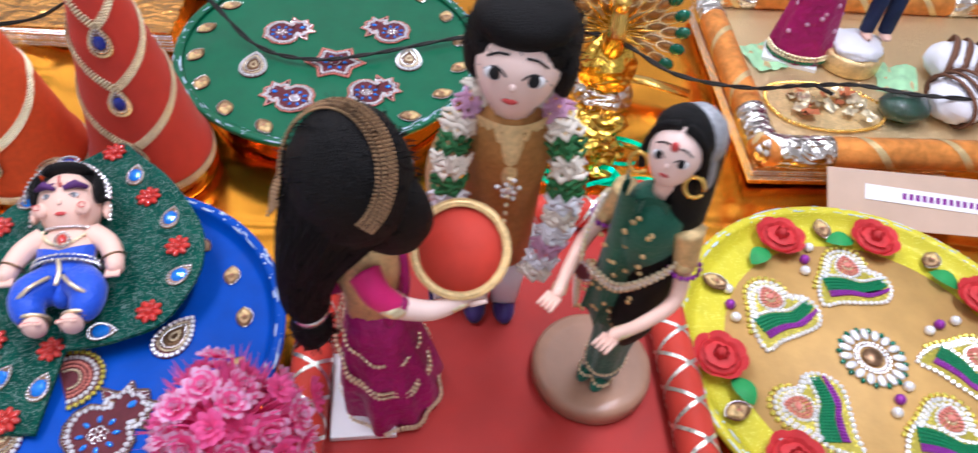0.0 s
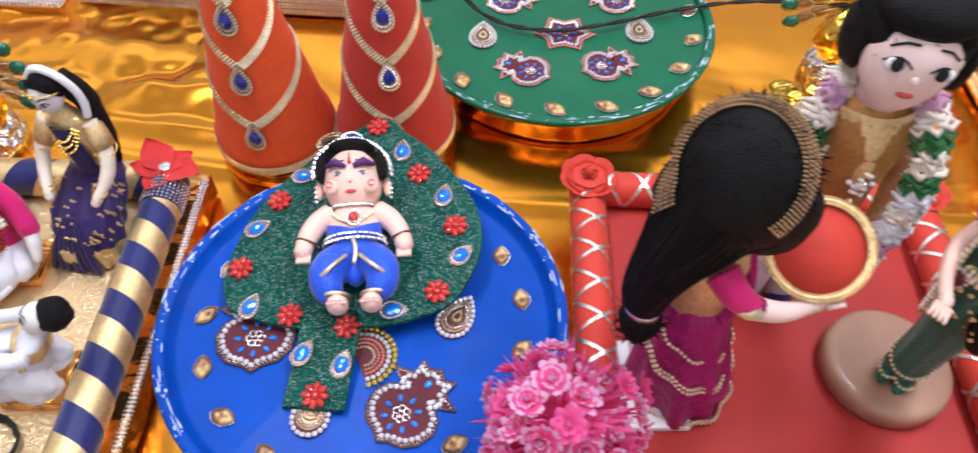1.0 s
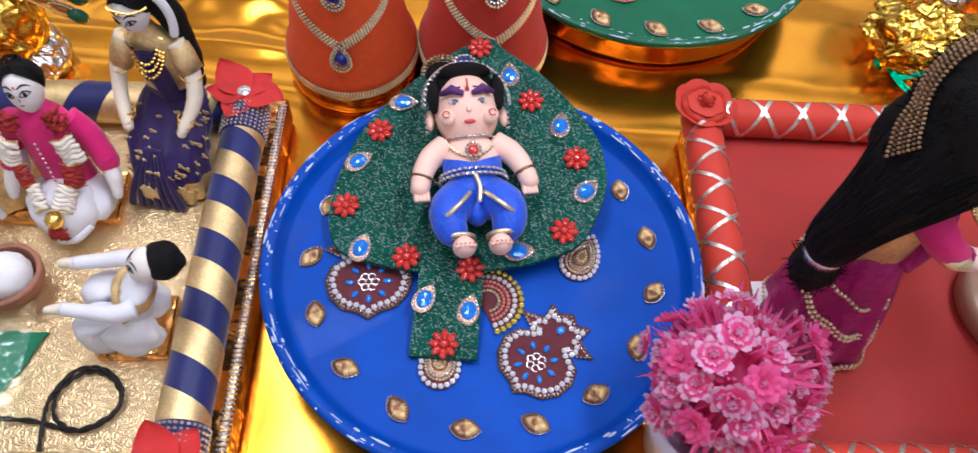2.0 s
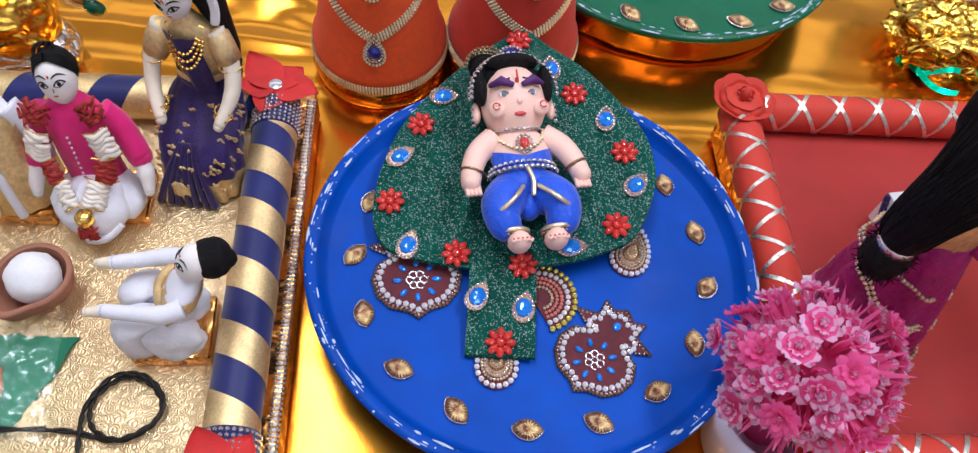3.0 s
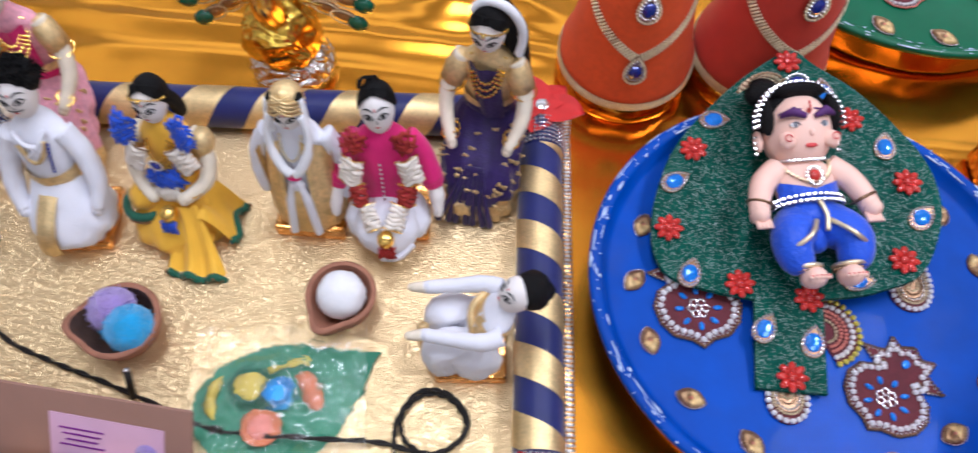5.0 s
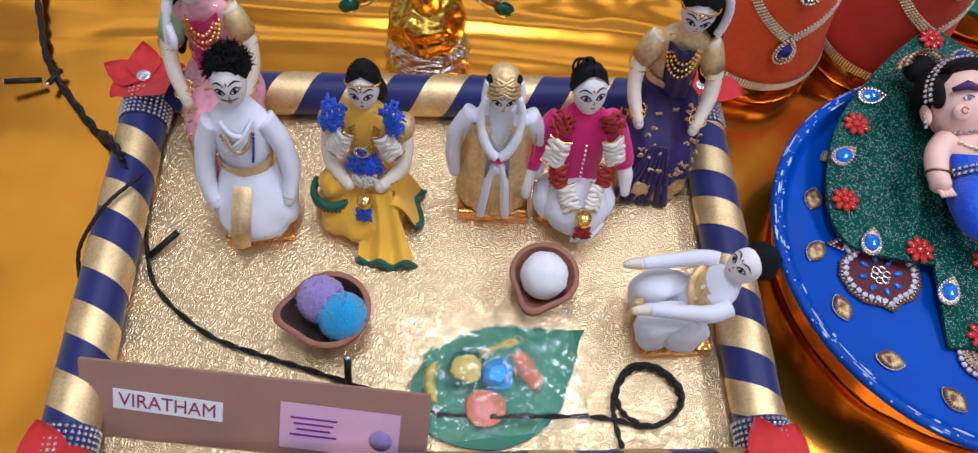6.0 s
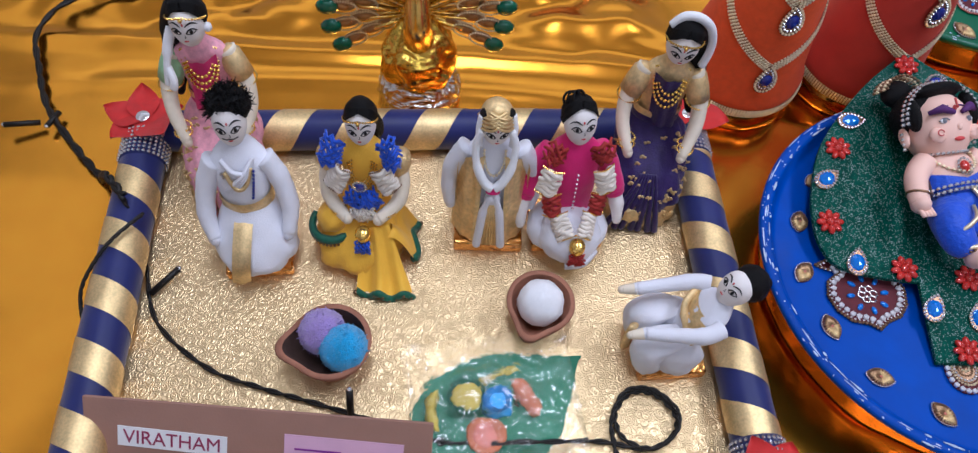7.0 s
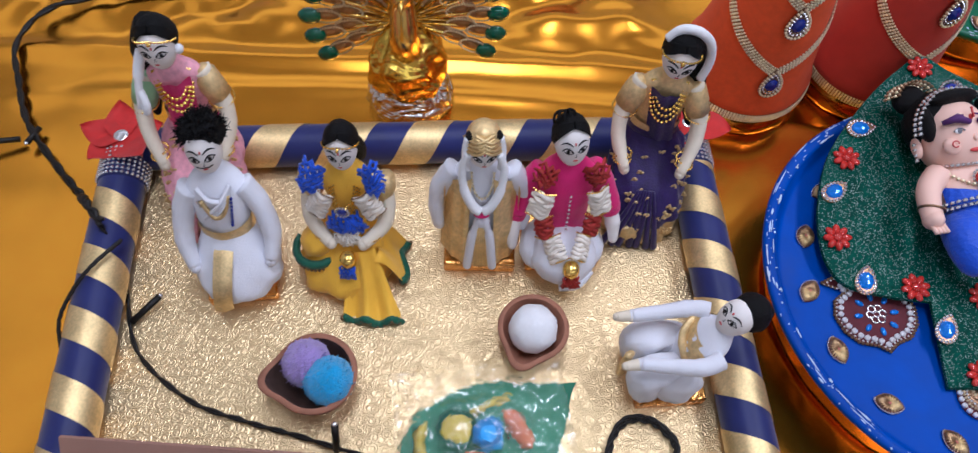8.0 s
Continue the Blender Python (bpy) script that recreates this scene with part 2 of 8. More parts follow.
WHITE_WOOL = material("white_wool", (0.88, 0.88, 0.90), 0.95, 0, 0.04, 300, 0.5, 900, sheen=0.4, depth=0.001)
BLUE_CLOTH = material("royal_blue_satin", (0.015, 0.085, 0.62), 0.42, 0, 0.15, 60, 0.5, 220, sheen=0.3, depth=0.003)
YELLOW_CLOTH = material("mustard_silk", (0.95, 0.52, 0.045), 0.55, 0, 0.08, 60, 0.4, 600, sheen=0.2, depth=0.0012)
GREEN_CLOTH = material("dark_green_silk", (0.008, 0.10, 0.058), 0.5, 0, 0.2, 70, 0.5, 300, sheen=0.2, depth=0.002)
MAGENTA_CLOTH = material("magenta_silk", (0.36, 0.006, 0.13), 0.5, 0, 0.2, 50, 0.7, 120, sheen=0.05, depth=0.006)
HOTPINK_CLOTH = material("hot_pink_cloth", (0.70, 0.012, 0.17), 0.6, 0, 0.12, 60, 0.3, 500, sheen=0.2)
PURPLE_CLOTH = material("purple_brocade", (0.024, 0.008, 0.090), 0.5, 0.1, 0.3, 140, 0.4, 500, sheen=0.2, depth=0.0015)
PINK_CLOTH = material("striped_pink_cloth", (0.82, 0.38, 0.46), 0.7, 0, 0.25, 200, 0.3, 500)
GOLD_CLOTH = material("gold_brocade", (0.78, 0.57, 0.28), 0.42, 0.55, 0.25, 260, 0.5, 900)
BROWN_GOLD = material("brown_gold_brocade", (0.42, 0.20, 0.06), 0.45, 0.5, 0.25, 260, 0.5, 900)
RED_GARLAND = material("dark_red_garland", (0.36, 0.03, 0.025), 0.6, 0, 0.3, 300, 0.5, 600)
CREAM_GARLAND = material("cream_garland", (0.86, 0.78, 0.68), 0.7, 0, 0.1, 300, 0.5, 600)
GREEN_GARLAND = material("green_garland", (0.03, 0.16, 0.05), 0.6, 0, 0.3, 300, 0.5, 600)
CLAY = material("fired_clay", (0.36, 0.16, 0.10), 0.85, 0, 0.2, 60, 0.4, 300, dirt=0.3)
DARK_CLAY = material("dark_glazed_clay", (0.09, 0.055, 0.045), 0.4, 0, 0.3, 60, 0.3, 300)
LILAC_POM = material("lilac_wool_pompom", (0.40, 0.28, 0.66), 0.95, 0, 0.2, 500, 1.0, 900, sheen=0.5, depth=0.002)
SKY_POM = material("sky_blue_wool_pompom", (0.02, 0.40, 0.80), 0.95, 0, 0.2, 500, 1.0, 900, sheen=0.5, depth=0.002)
PAPER_LEAF = material("green_paper_leaf", (0.012, 0.17, 0.085), 0.42, 0, 0.12, 30, 0.2, 200)
CABLE = material("black_cable", (0.012, 0.010, 0.009), 0.45, 0, 0.2, 60, 0.2, 600)
CARDBOARD = material("brown_card", (0.36, 0.20, 0.15), 0.75, 0, 0.08, 25, 0.15, 500)
PALE_CARD = material("pale_brown_card", (0.58, 0.42, 0.32), 0.75, 0, 0.08, 25, 0.15, 500)
WHITE_CARD = material("white_card", (0.84, 0.84, 0.86), 0.7, 0, 0.04, 40, 0.1, 500)
PINK_PAPER = material("pink_paper", (0.72, 0.44, 0.60), 0.6, 0, 0.06, 40, 0.1, 500)
LETTER = material("maroon_lettering", (0.30, 0.04, 0.10), 0.6, 0, 0.1, 60, 0)
WOOD = material("turned_brown_wood", (0.36, 0.20, 0.13), 0.4, 0, 0.2, 30, 0.2, 200, coat=0.2)
ORANGE_TUBE = material("orange_gold_wrap", (0.72, 0.27, 0.06), 0.35, 0.4, 0.3, 90, 0.5, 200, depth=0.002)
GREEN_FOIL = material("green_foil_tinsel", (0.01, 0.72, 0.36), 0.25, 0.6, 0.2, 100, 0.2, 200)
CLEAR = material("clear_plastic_film", (0.98, 0.98, 0.98), 0.08, 0, 0.0, 30, 1.0, 90, transmission=1.0, depth=0.006, coat=1.0, spec=0.9)
BROWN_STRIPE = material("brown_ribbon", (0.16, 0.07, 0.04), 0.6, 0, 0.2, 200, 0.3, 500)
DENIM = material("dark_blue_denim", (0.015, 0.03, 0.10), 0.8, 0, 0.25, 300, 0.4, 900)
FOOD_BLUE = material("sky_blue_paper_fold", (0.03, 0.35, 0.70), 0.5, 0, 0.15, 90, 0.3, 200)
FOOD_ORANGE = material("orange_brown_clay_fruit", (0.50, 0.15, 0.06), 0.6, 0, 0.2, 90, 0.3, 200)
FOOD_YELLOW = material("yellow_clay_fruit", (0.55, 0.42, 0.08), 0.6, 0, 0.2, 90, 0.3, 200)
WALL = material("cream_wall_paint", (0.82, 0.80, 0.78), 0.85, 0, 0.06, 4, 0.2, 60)
CEILING_PAINT = material("white_ceiling_paint", (0.82, 0.82, 0.80), 0.9, 0, 0.04, 4, 0.1, 60)
FLOOR_TILE = material("grey_floor_tile", (0.40, 0.39, 0.38), 0.4, 0, 0.1, 3, 0.05, 60)


# ---- shape helpers ----
class Shape:
    """A mesh in the making: corners, faces, and a material and smoothness for each face."""

    def __init__(self):
        self.v, self.f, self.mi, self.sm, self.mats = [], [], [], [], []

    def slot(self, mat):
        if mat not in self.mats:
            self.mats.append(mat)
        return self.mats.index(mat)

    def add(self, verts, faces, mat, m=None, smooth=True):
        k, s = len(self.v), self.slot(mat)
        self.v += [tuple(m @ Vector(p)) if m is not None else tuple(p) for p in verts]
        self.f += [tuple(i + k for i in q) for q in faces]
        self.mi += [s] * len(faces)
        self.sm += [smooth] * len(faces)
        return self

    def ball(self, c, r, mat, m=None, seg=12, rings=8, turn=None, rough=0.0):
        r = (r, r, r) if isinstance(r, (int, float)) else r
        rot = pose(0, 0, 0, *turn) if turn else Matrix()
        vs, fs = [], []
        for i in range(rings + 1):
            a = math.pi * i / rings
            for j in range(seg):
                b = 2 * math.pi * j / seg
                d = Vector((math.sin(a) * math.cos(b), math.sin(a) * math.sin(b), math.cos(a)))
                k = 1 + (rough * (noise.noise(d * 2.3 + Vector(c) * 37) + 0.6 * noise.noise(d * 6 + Vector(c) * 91)) if rough else 0)
                p = rot @ Vector((d.x * r[0] * k, d.y * r[1] * k, d.z * r[2] * k))
                vs.append((p.x + c[0], p.y + c[1], p.z + c[2]))
        for i in range(rings):
            for j in range(seg):
                n = (j + 1) % seg
                a, b, c2, d2 = i * seg + j, (i + 1) * seg + j, (i + 1) * seg + n, i * seg + n
                fs.append((a, b, c2) if i == 0 else (a, b, d2) if i == rings - 1 else (a, b, c2, d2))
        return self.add(vs, fs, mat, m)

    def bead(self, c, r, mat, m=None):
        """A small faceted bead."""
        vs = [(c[0], c[1], c[2] + r)]
        for z, k, o in ((0.4, 0.92, 0), (-0.5, 0.87, 0.5)):
            for j in range(5):
                a = 2 * math.pi * (j + o) / 5
                vs.append((c[0] + r * k * math.cos(a), c[1] + r * k * math.sin(a), c[2] + r * z))
        fs = [(0, 1 + j, 1 + (j + 1) % 5) for j in range(5)]
        fs += [(1 + j, 6 + j, 1 + (j + 1) % 5) for j in range(5)] + [(1 + (j + 1) % 5, 6 + j, 6 + (j + 1) % 5) for j in range(5)]
        return self.add(vs, fs, mat, m, False)

    def beads(self, pts, r, mat, m=None, step=None, closed=False):
        for p in spaced(pts, step or r * 2.05, closed):
            self.bead(p, r, mat, m)
        return self

    def lathe(self, profile, mat, seg=32, at=(0, 0, 0), m=None, smooth=True, squash=1.0, wave=None, caps=True):
        vs, fs = [], []
        for i, (r, z) in enumerate(profile):
            for j in range(seg):
                a = 2 * math.pi * j / seg
                k = 1 + (wave(a, i) if wave else 0)
                vs.append((at[0] + r * k * math.cos(a), at[1] + r * k * math.sin(a) * squash, at[2] + z))
        for i in range(len(profile) - 1):
            for j in range(seg):
                n = (j + 1) % seg
                fs.append((i * seg + j, i * seg + n, (i + 1) * seg + n, (i + 1) * seg + j))
        if caps and profile[0][0] > 1e-5:
            fs.append(tuple(reversed(range(seg))))
        if caps and profile[-1][0] > 1e-5:
            fs.append(tuple(range((len(profile) - 1) * seg, len(profile) * seg)))
        return self.add(vs, fs, mat, m, smooth)

    def tube(self, pts, rad, mat, m=None, seg=8, closed=False, flat=1.0, caps=True):
        """A rounded rod through points; rad may be one radius or one for each point."""
        P = [Vector(p) for p in pts]
        n = len(P)
        R = [rad] * n if isinstance(rad, (int, float)) else list(rad)
        vs, fs, ref = [], [], Vector((0.13, 0.21, 0.97))
        for i, p in enumerate(P):
            d = (P[(i + 1) % n] - P[i - 1]) if closed else P[min(i + 1, n - 1)] - P[max(i - 1, 0)]
            d = d.normalized() if d.length > 1e-9 else Vector((0, 0, 1))
            u = ref - d * ref.dot(d)
            u = u.normalized() if u.length > 1e-3 else d.orthogonal().normalized()
            ref, w = u, d.cross(u)
            for j in range(seg):
                a = 2 * math.pi * j / seg
                vs.append(tuple(p + u * (R[i] * flat * math.cos(a)) + w * (R[i] * math.sin(a))))
        for i in range(n if closed else n - 1):
            for j in range(seg):
                k = (j + 1) % seg
                a, b = i * seg, ((i + 1) % n) * seg
                fs.append((a + j, b + j, b + k, a + k))
        if not closed and caps:
            fs += [tuple(range(seg)), tuple(reversed(range((n - 1) * seg, n * seg)))]
        return self.add(vs, fs, mat, m)

    def box(self, c, size, mat, m=None, bevel=0.0):
        x, y, z = (s / 2 for s in size)
        b = min(bevel, x * 0.6, y * 0.6, z * 0.6)
        ring = [(x - b, y), (x, y - b), (x, b - y), (x - b, -y), (b - x, -y), (-x, b - y), (-x, y - b), (b - x, y)] if b else \
            [(x, y), (x, -y), (-x, -y), (-x, y)]
        n = len(ring)
        levels = [(-z, 1 - b / max(x, 1e-6)), (-z + b, 1), (z - b, 1), (z, 1 - b / max(x, 1e-6))] if b else [(-z, 1), (z, 1)]
        vs = [(c[0] + px * k, c[1] + py * k, c[2] + h) for h, k in levels for px, py in ring]
        fs = [(i * n + j, (i + 1) * n + j, (i + 1) * n + (j + 1) % n, i * n + (j + 1) % n) for i in range(len(levels) - 1) for j in range(n)]
        fs += [tuple(range(n)), tuple(reversed(range((len(levels) - 1) * n, len(levels) * n)))]
        return self.add(vs, fs, mat, m, False)

    def prism(self, outline, z0, z1, mat, m=None, inset=0.0):
        """A flat cut-out with its own thickness, its upper rim eased."""
        n = len(outline)
        cx, cy = sum(p[0] for p in outline) / n, sum(p[1] for p in outline) / n
        top = [(cx + (x - cx) * (1 - inset), cy + (y - cy) * (1 - inset)) for x, y in outline]
        vs = [(x, y, z0) for x, y in outline] + [(x, y, z1) for x, y in top] + [(cx, cy, z0), (cx, cy, z1)]
        fs = []
        for i in range(n):
            k = (i + 1) % n
            fs += [(i, k, n + k, n + i), (n + i, n + k, 2 * n + 1), (k, i, 2 * n)]
        return self.add(vs, fs, mat, m, False)

    def sheet(self, fn, nu, nv, mat, m=None, thick=0.0):
        """A curved sheet from fn(u, v), with u and v from 0 to 1."""
        vs = [tuple(fn(i / nu, j / nv)) for i in range(nu + 1) for j in range(nv + 1)]
        q = [(i * (nv + 1) + j, (i + 1) * (nv + 1) + j, (i + 1) * (nv + 1) + j + 1, i * (nv + 1) + j + 1) for i in range(nu) for j in range(nv)]
        return self.add(vs, q, mat, m)

    def mesh(self, name):
        me = bpy.data.meshes.new(name)
        me.from_pydata(self.v, [], self.f)
        for mat in self.mats:
            me.materials.append(mat)
        me.polygons.foreach_set("material_index", self.mi)
        me.polygons.foreach_set("use_smooth", self.sm)
        me.update()
        return me


def spaced(pts, step, closed=False):
    """Points at even steps along a line."""
    P = [Vector(p) for p in pts] + ([Vector(pts[0])] if closed else [])
    ends = [0.0]
    for a, b in zip(P, P[1:]):
        ends.append(ends[-1] + (b - a).length)
    n = max(1, round(ends[-1] / step))
    out, k = [], 0
    for i in range(n if closed else n + 1):
        s = ends[-1] * i / n
        while k < len(P) - 2 and ends[k + 1] < s:
            k += 1
        f = (s - ends[k]) / max(1e-9, ends[k + 1] - ends[k])
        out.append(P[k].lerp(P[k + 1], min(1, f)))
    return out


def curve(pts, n=8, closed=False):
    """A smooth line through points."""
    P = [Vector(p) for p in pts]
    k = len(P)
    out = []
    for i in range(k if closed else k - 1):
        a, b, c, d = (P[(i + o) % k] if closed else P[min(max(i + o, 0), k - 1)] for o in (-1, 0, 1, 2))
        for j in range(n):
            t = j / n
            out.append(0.5 * (2 * b + (c - a) * t + (2 * a - 5 * b + 4 * c - d) * t * t + (3 * b - a - 3 * c + d) * t ** 3))
    return out if closed else out + [P[-1]]


def arc(c, r, a0, a1, n=16, plane="xy", ry=None):
    out = []
    for i in range(n + 1):
        a = radians(a0 + (a1 - a0) * i / n)
        u, w = r * math.cos(a), (ry or r) * math.sin(a)
        out.append((c[0] + u, c[1] + w, c[2]) if plane == "xy" else (c[0] + u, c[1], c[2] + w))
    return out


def thing(name, m, label, category, group="", kind=""):
    """An empty at the base of a thing of several parts."""
    ob = new(name)
    ob.empty_display_size = 0.02
    ob.matrix_world = m
    return tagged(ob, label, category, group, kind)


def put(name, mesh, parent=None, m=None, label=""):
    """A mesh object, under its thing where it has one."""
    ob = new(name, mesh)
    ob.parent = parent
    ob.matrix_basis = m if m is not None else Matrix()
    return tagged(ob, label)


def part(name, shape, parent, label="", m=None):
    return put(name, shape.mesh(name), parent, m, label)


def single(name, shape, m, label, category, group="", kind=""):
    return tagged(put(name, shape.mesh(name), None, m), label, category, group, kind)


# ---- the room: unseen plain shell, added for the foil to reflect ----
def slab(name, lo, hi, mat):
    s = Shape().box([(a + b) / 2 for a, b in zip(lo, hi)], [b - a for a, b in zip(lo, hi)], mat)
    return tagged(put(name, s.mesh(name)), kind="structure")


slab("floor", (-3.2, -2.4, FLOOR_Z - 0.1), (3.2, 3.6, FLOOR_Z), FLOOR_TILE)
slab("ceiling", (-3.2, -2.4, CEIL_Z), (3.2, 3.6, CEIL_Z + 0.1), CEILING_PAINT)
slab("wall_north", (-3.2, 3.6, FLOOR_Z), (3.2, 3.75, CEIL_Z), WALL)
slab("wall_south", (-3.2, -2.55, FLOOR_Z), (3.2, -2.4, CEIL_Z), WALL)
slab("wall_west", (-3.35, -2.4, FLOOR_Z), (-3.2, 3.6, CEIL_Z), WALL)
slab("wall_east", (3.2, -2.4, FLOOR_Z), (3.35, 3.6, CEIL_Z), WALL)

# the table, dressed in one gold foil sheet
X0, X1, Y0, Y1 = -1.49, 1.1, 0.06, 1.55
table = thing("display_table", pose(0, 0, FLOOR_Z), "long display table dressed in creased gold foil", "table")


def foil_height(x, y):
    p = Vector((x * 3.0, y * 9.0, 0))
    fold = noise.noise(p) * 0.0022 + noise.noise(Vector((x * 14, y * 11, 3.1))) * 0.0011
    ridge = 0.0030 * math.exp(-((y - 0.655 - 0.02 * math.sin(x * 5)) / 0.010) ** 2)
    ridge += 0.0022 * math.exp(-((y - 0.73 + 0.03 * x) / 0.013) ** 2)
    back = min(1.0, max(0.0, (y - 0.70) / 0.09)) * min(1.0, max(0.0, (-x - 0.60) / 0.07))
    crumple = abs(noise.noise(Vector((x * 8, y * 11, 5.0)))) + 0.3 * abs(noise.noise(Vector((x * 19, y * 25, 9.0))))
    fold += back * 0.020 * crumple + 0.0045 * math.exp(-((y - 0.715 - 0.03 * noise.noise(Vector((x * 3, 1, 1)))) / 0.012) ** 2) * min(1.0, max(0.0, (-x - 0.60) / 0.07))
    return fold - 0.004 + ridge * (0.6 + 0.5 * noise.noise(Vector((x * 4, 0, 7))))


top = Shape().box(((X0 + X1) / 2, (Y0 + Y1) / 2, TABLE - 0.03), (X1 - X0 - 0.01, Y1 - Y0 - 0.01, 0.04), CARDBOARD)
part("tabletop", top, table, m=pose(0, 0, -FLOOR_Z))
cover = Shape().sheet(lambda u, v: (X0 + (X1 - X0) * u, Y0 + (Y1 - Y0) * v,
                                    TABLE + foil_height(X0 + (X1 - X0) * u, Y0 + (Y1 - Y0) * v)), 360, 230, FOIL)
for side in range(4):
    def skirt(u, v, side=side):
        x, y = [(X0 + (X1 - X0) * u, Y0), (X1, Y0 + (Y1 - Y0) * u), (X1 - (X1 - X0) * u, Y1), (X0, Y1 - (Y1 - Y0) * u)][side]
        nx, ny = [(0, -1), (1, 0), (0, 1), (-1, 0)][side]
        w = v * (0.012 + 0.012 * math.sin(u * 60) + 0.01 * noise.noise(Vector((u * 20, v, side))))
        return x + nx * w, y + ny * w, TABLE + foil_height(x, y) * (1 - v) - 0.62 * v
    part("foil_drop", Shape().sheet(skirt, 90, 6, FOIL), table, "hanging side of the gold foil", m=pose(0, 0, -FLOOR_Z))
part("foil_cover", cover, table, "creased shiny gold foil sheet", m=pose(0, 0, -FLOOR_Z))
for lx in (X0 + 0.08, X1 - 0.08):
    for ly in (Y0 + 0.08, Y1 - 0.08):
        part("leg", Shape().box((lx, ly, (FLOOR_Z + TABLE) / 2 - 0.02), (0.04, 0.04, TABLE - FLOOR_Z - 0.06), CARDBOARD, None, 0.004), table, m=pose(0, 0, -FLOOR_Z))


# ---- small ornaments, built once and set many times ----
def drop_outline(w, h, n=20):
    """A teardrop, its tip up."""
    out = []
    for i in range(n):
        a = 2 * math.pi * i / n
        out.append((w * math.sin(a) * (math.sin(a / 2) ** 0.7), h * (-math.cos(a) * -1) * 1.0))
    return out


def gem_shape(w, h, stone, bead, back, rows=1):
    """A teardrop stone in a ring of beads on a flat back, tip along +y."""
    s = Shape()
    o = drop_outline(w, h)
    s.prism(o, 0, 0.0016, back)
    for k in range(rows):
        q = 0.9 - 0.24 * k
        s.beads([(x * q, y * q, 0.0016) for x, y in o], w * (0.15 if rows == 1 else 0.125), bead if k == 0 else SILVER, closed=True)
    q = 0.62 if rows == 1 else 0.45
    n = len(s.sm)
    s.ball((0, -0.08 * h, 0.0016), (w * q, h * q, 0.0036), stone, None, 9, 6)
    s.sm[n:] = [False] * (len(s.sm) - n)
    return s


BLUE_DROP = gem_shape(0.0112, 0.0140, BLUE_GEM, SILVER, BRONZE_BEAD, 1).mesh("gem")
NAVY_DROP = gem_shape(0.0125, 0.0165, NAVY_GEM, GOLD_BEAD, BRONZE_BEAD, 2).mesh("gem")


def jewel_flower():
    s = Shape()
    for i in range(8):
        a = 45 * i
        s.ball((0.0082 * math.cos(radians(a)), 0.0082 * math.sin(radians(a)), 0.002), (0.0052, 0.0034, 0.0026), RED_GEM, None, 8, 5, (0, 0, a))
    s.ball((0, 0, 0.0028), (0.0042, 0.0042, 0.0026), RED_GEM, None, 8, 5)
    return s.mesh("red_flower")


RED_FLOWER = jewel_flower()


def oval_motif():
    s = Shape()
    turns = [2 * math.pi * i / 24 for i in range(24)]
    o = [(0.0134 * math.cos(a), 0.0090 * math.sin(a) * (1 - 0.42 * abs(math.cos(a)) ** 3)) for a in turns]
    s.prism(o, 0, 0.0012, MAROON)
    for x, y in o:
        s.tube([(x * 0.14, y * 0.14, 0.0028), (x * 0.58, y * 0.58, 0.0026), (x * 0.86, y * 0.86, 0.0014)], [0.0006, 0.0010, 0.0009], GOLD_CLOTH if x > 0 else ANTIQUE_GOLD, None, 5)
    s.beads([(x, y, 0.0013) for x, y in o[11:] + o[:1]], 0.0009, SILVER)
    s.beads([(x * 0.93, y * 0.93, 0.0015) for x, y in o[:13]], 0.0008, ANTIQUE_GOLD)
    s.ball((0, 0, 0.0026), (0.0017, 0.0013, 0.0012), PINK_BEAD, None, 8, 5)
    return s.mesh("oval_motif")


OVAL = oval_motif()


def pot_outline():
    """A round pot with a flared neck and a tuft on either side."""
    half = [(0, -0.036), (0.007, -0.031), (0.018, -0.028), (0.026, -0.019), (0.029, -0.007), (0.025, 0.004), (0.013, 0.011), (0.012, 0.016), (0.021, 0.013),
            (0.030, 0.018), (0.021, 0.021), (0.015, 0.024), (0.016, 0.036), (0.008, 0.032)]
    return half + [(0, 0.038)] + [(-x, y) for x, y in reversed(half[1:])]


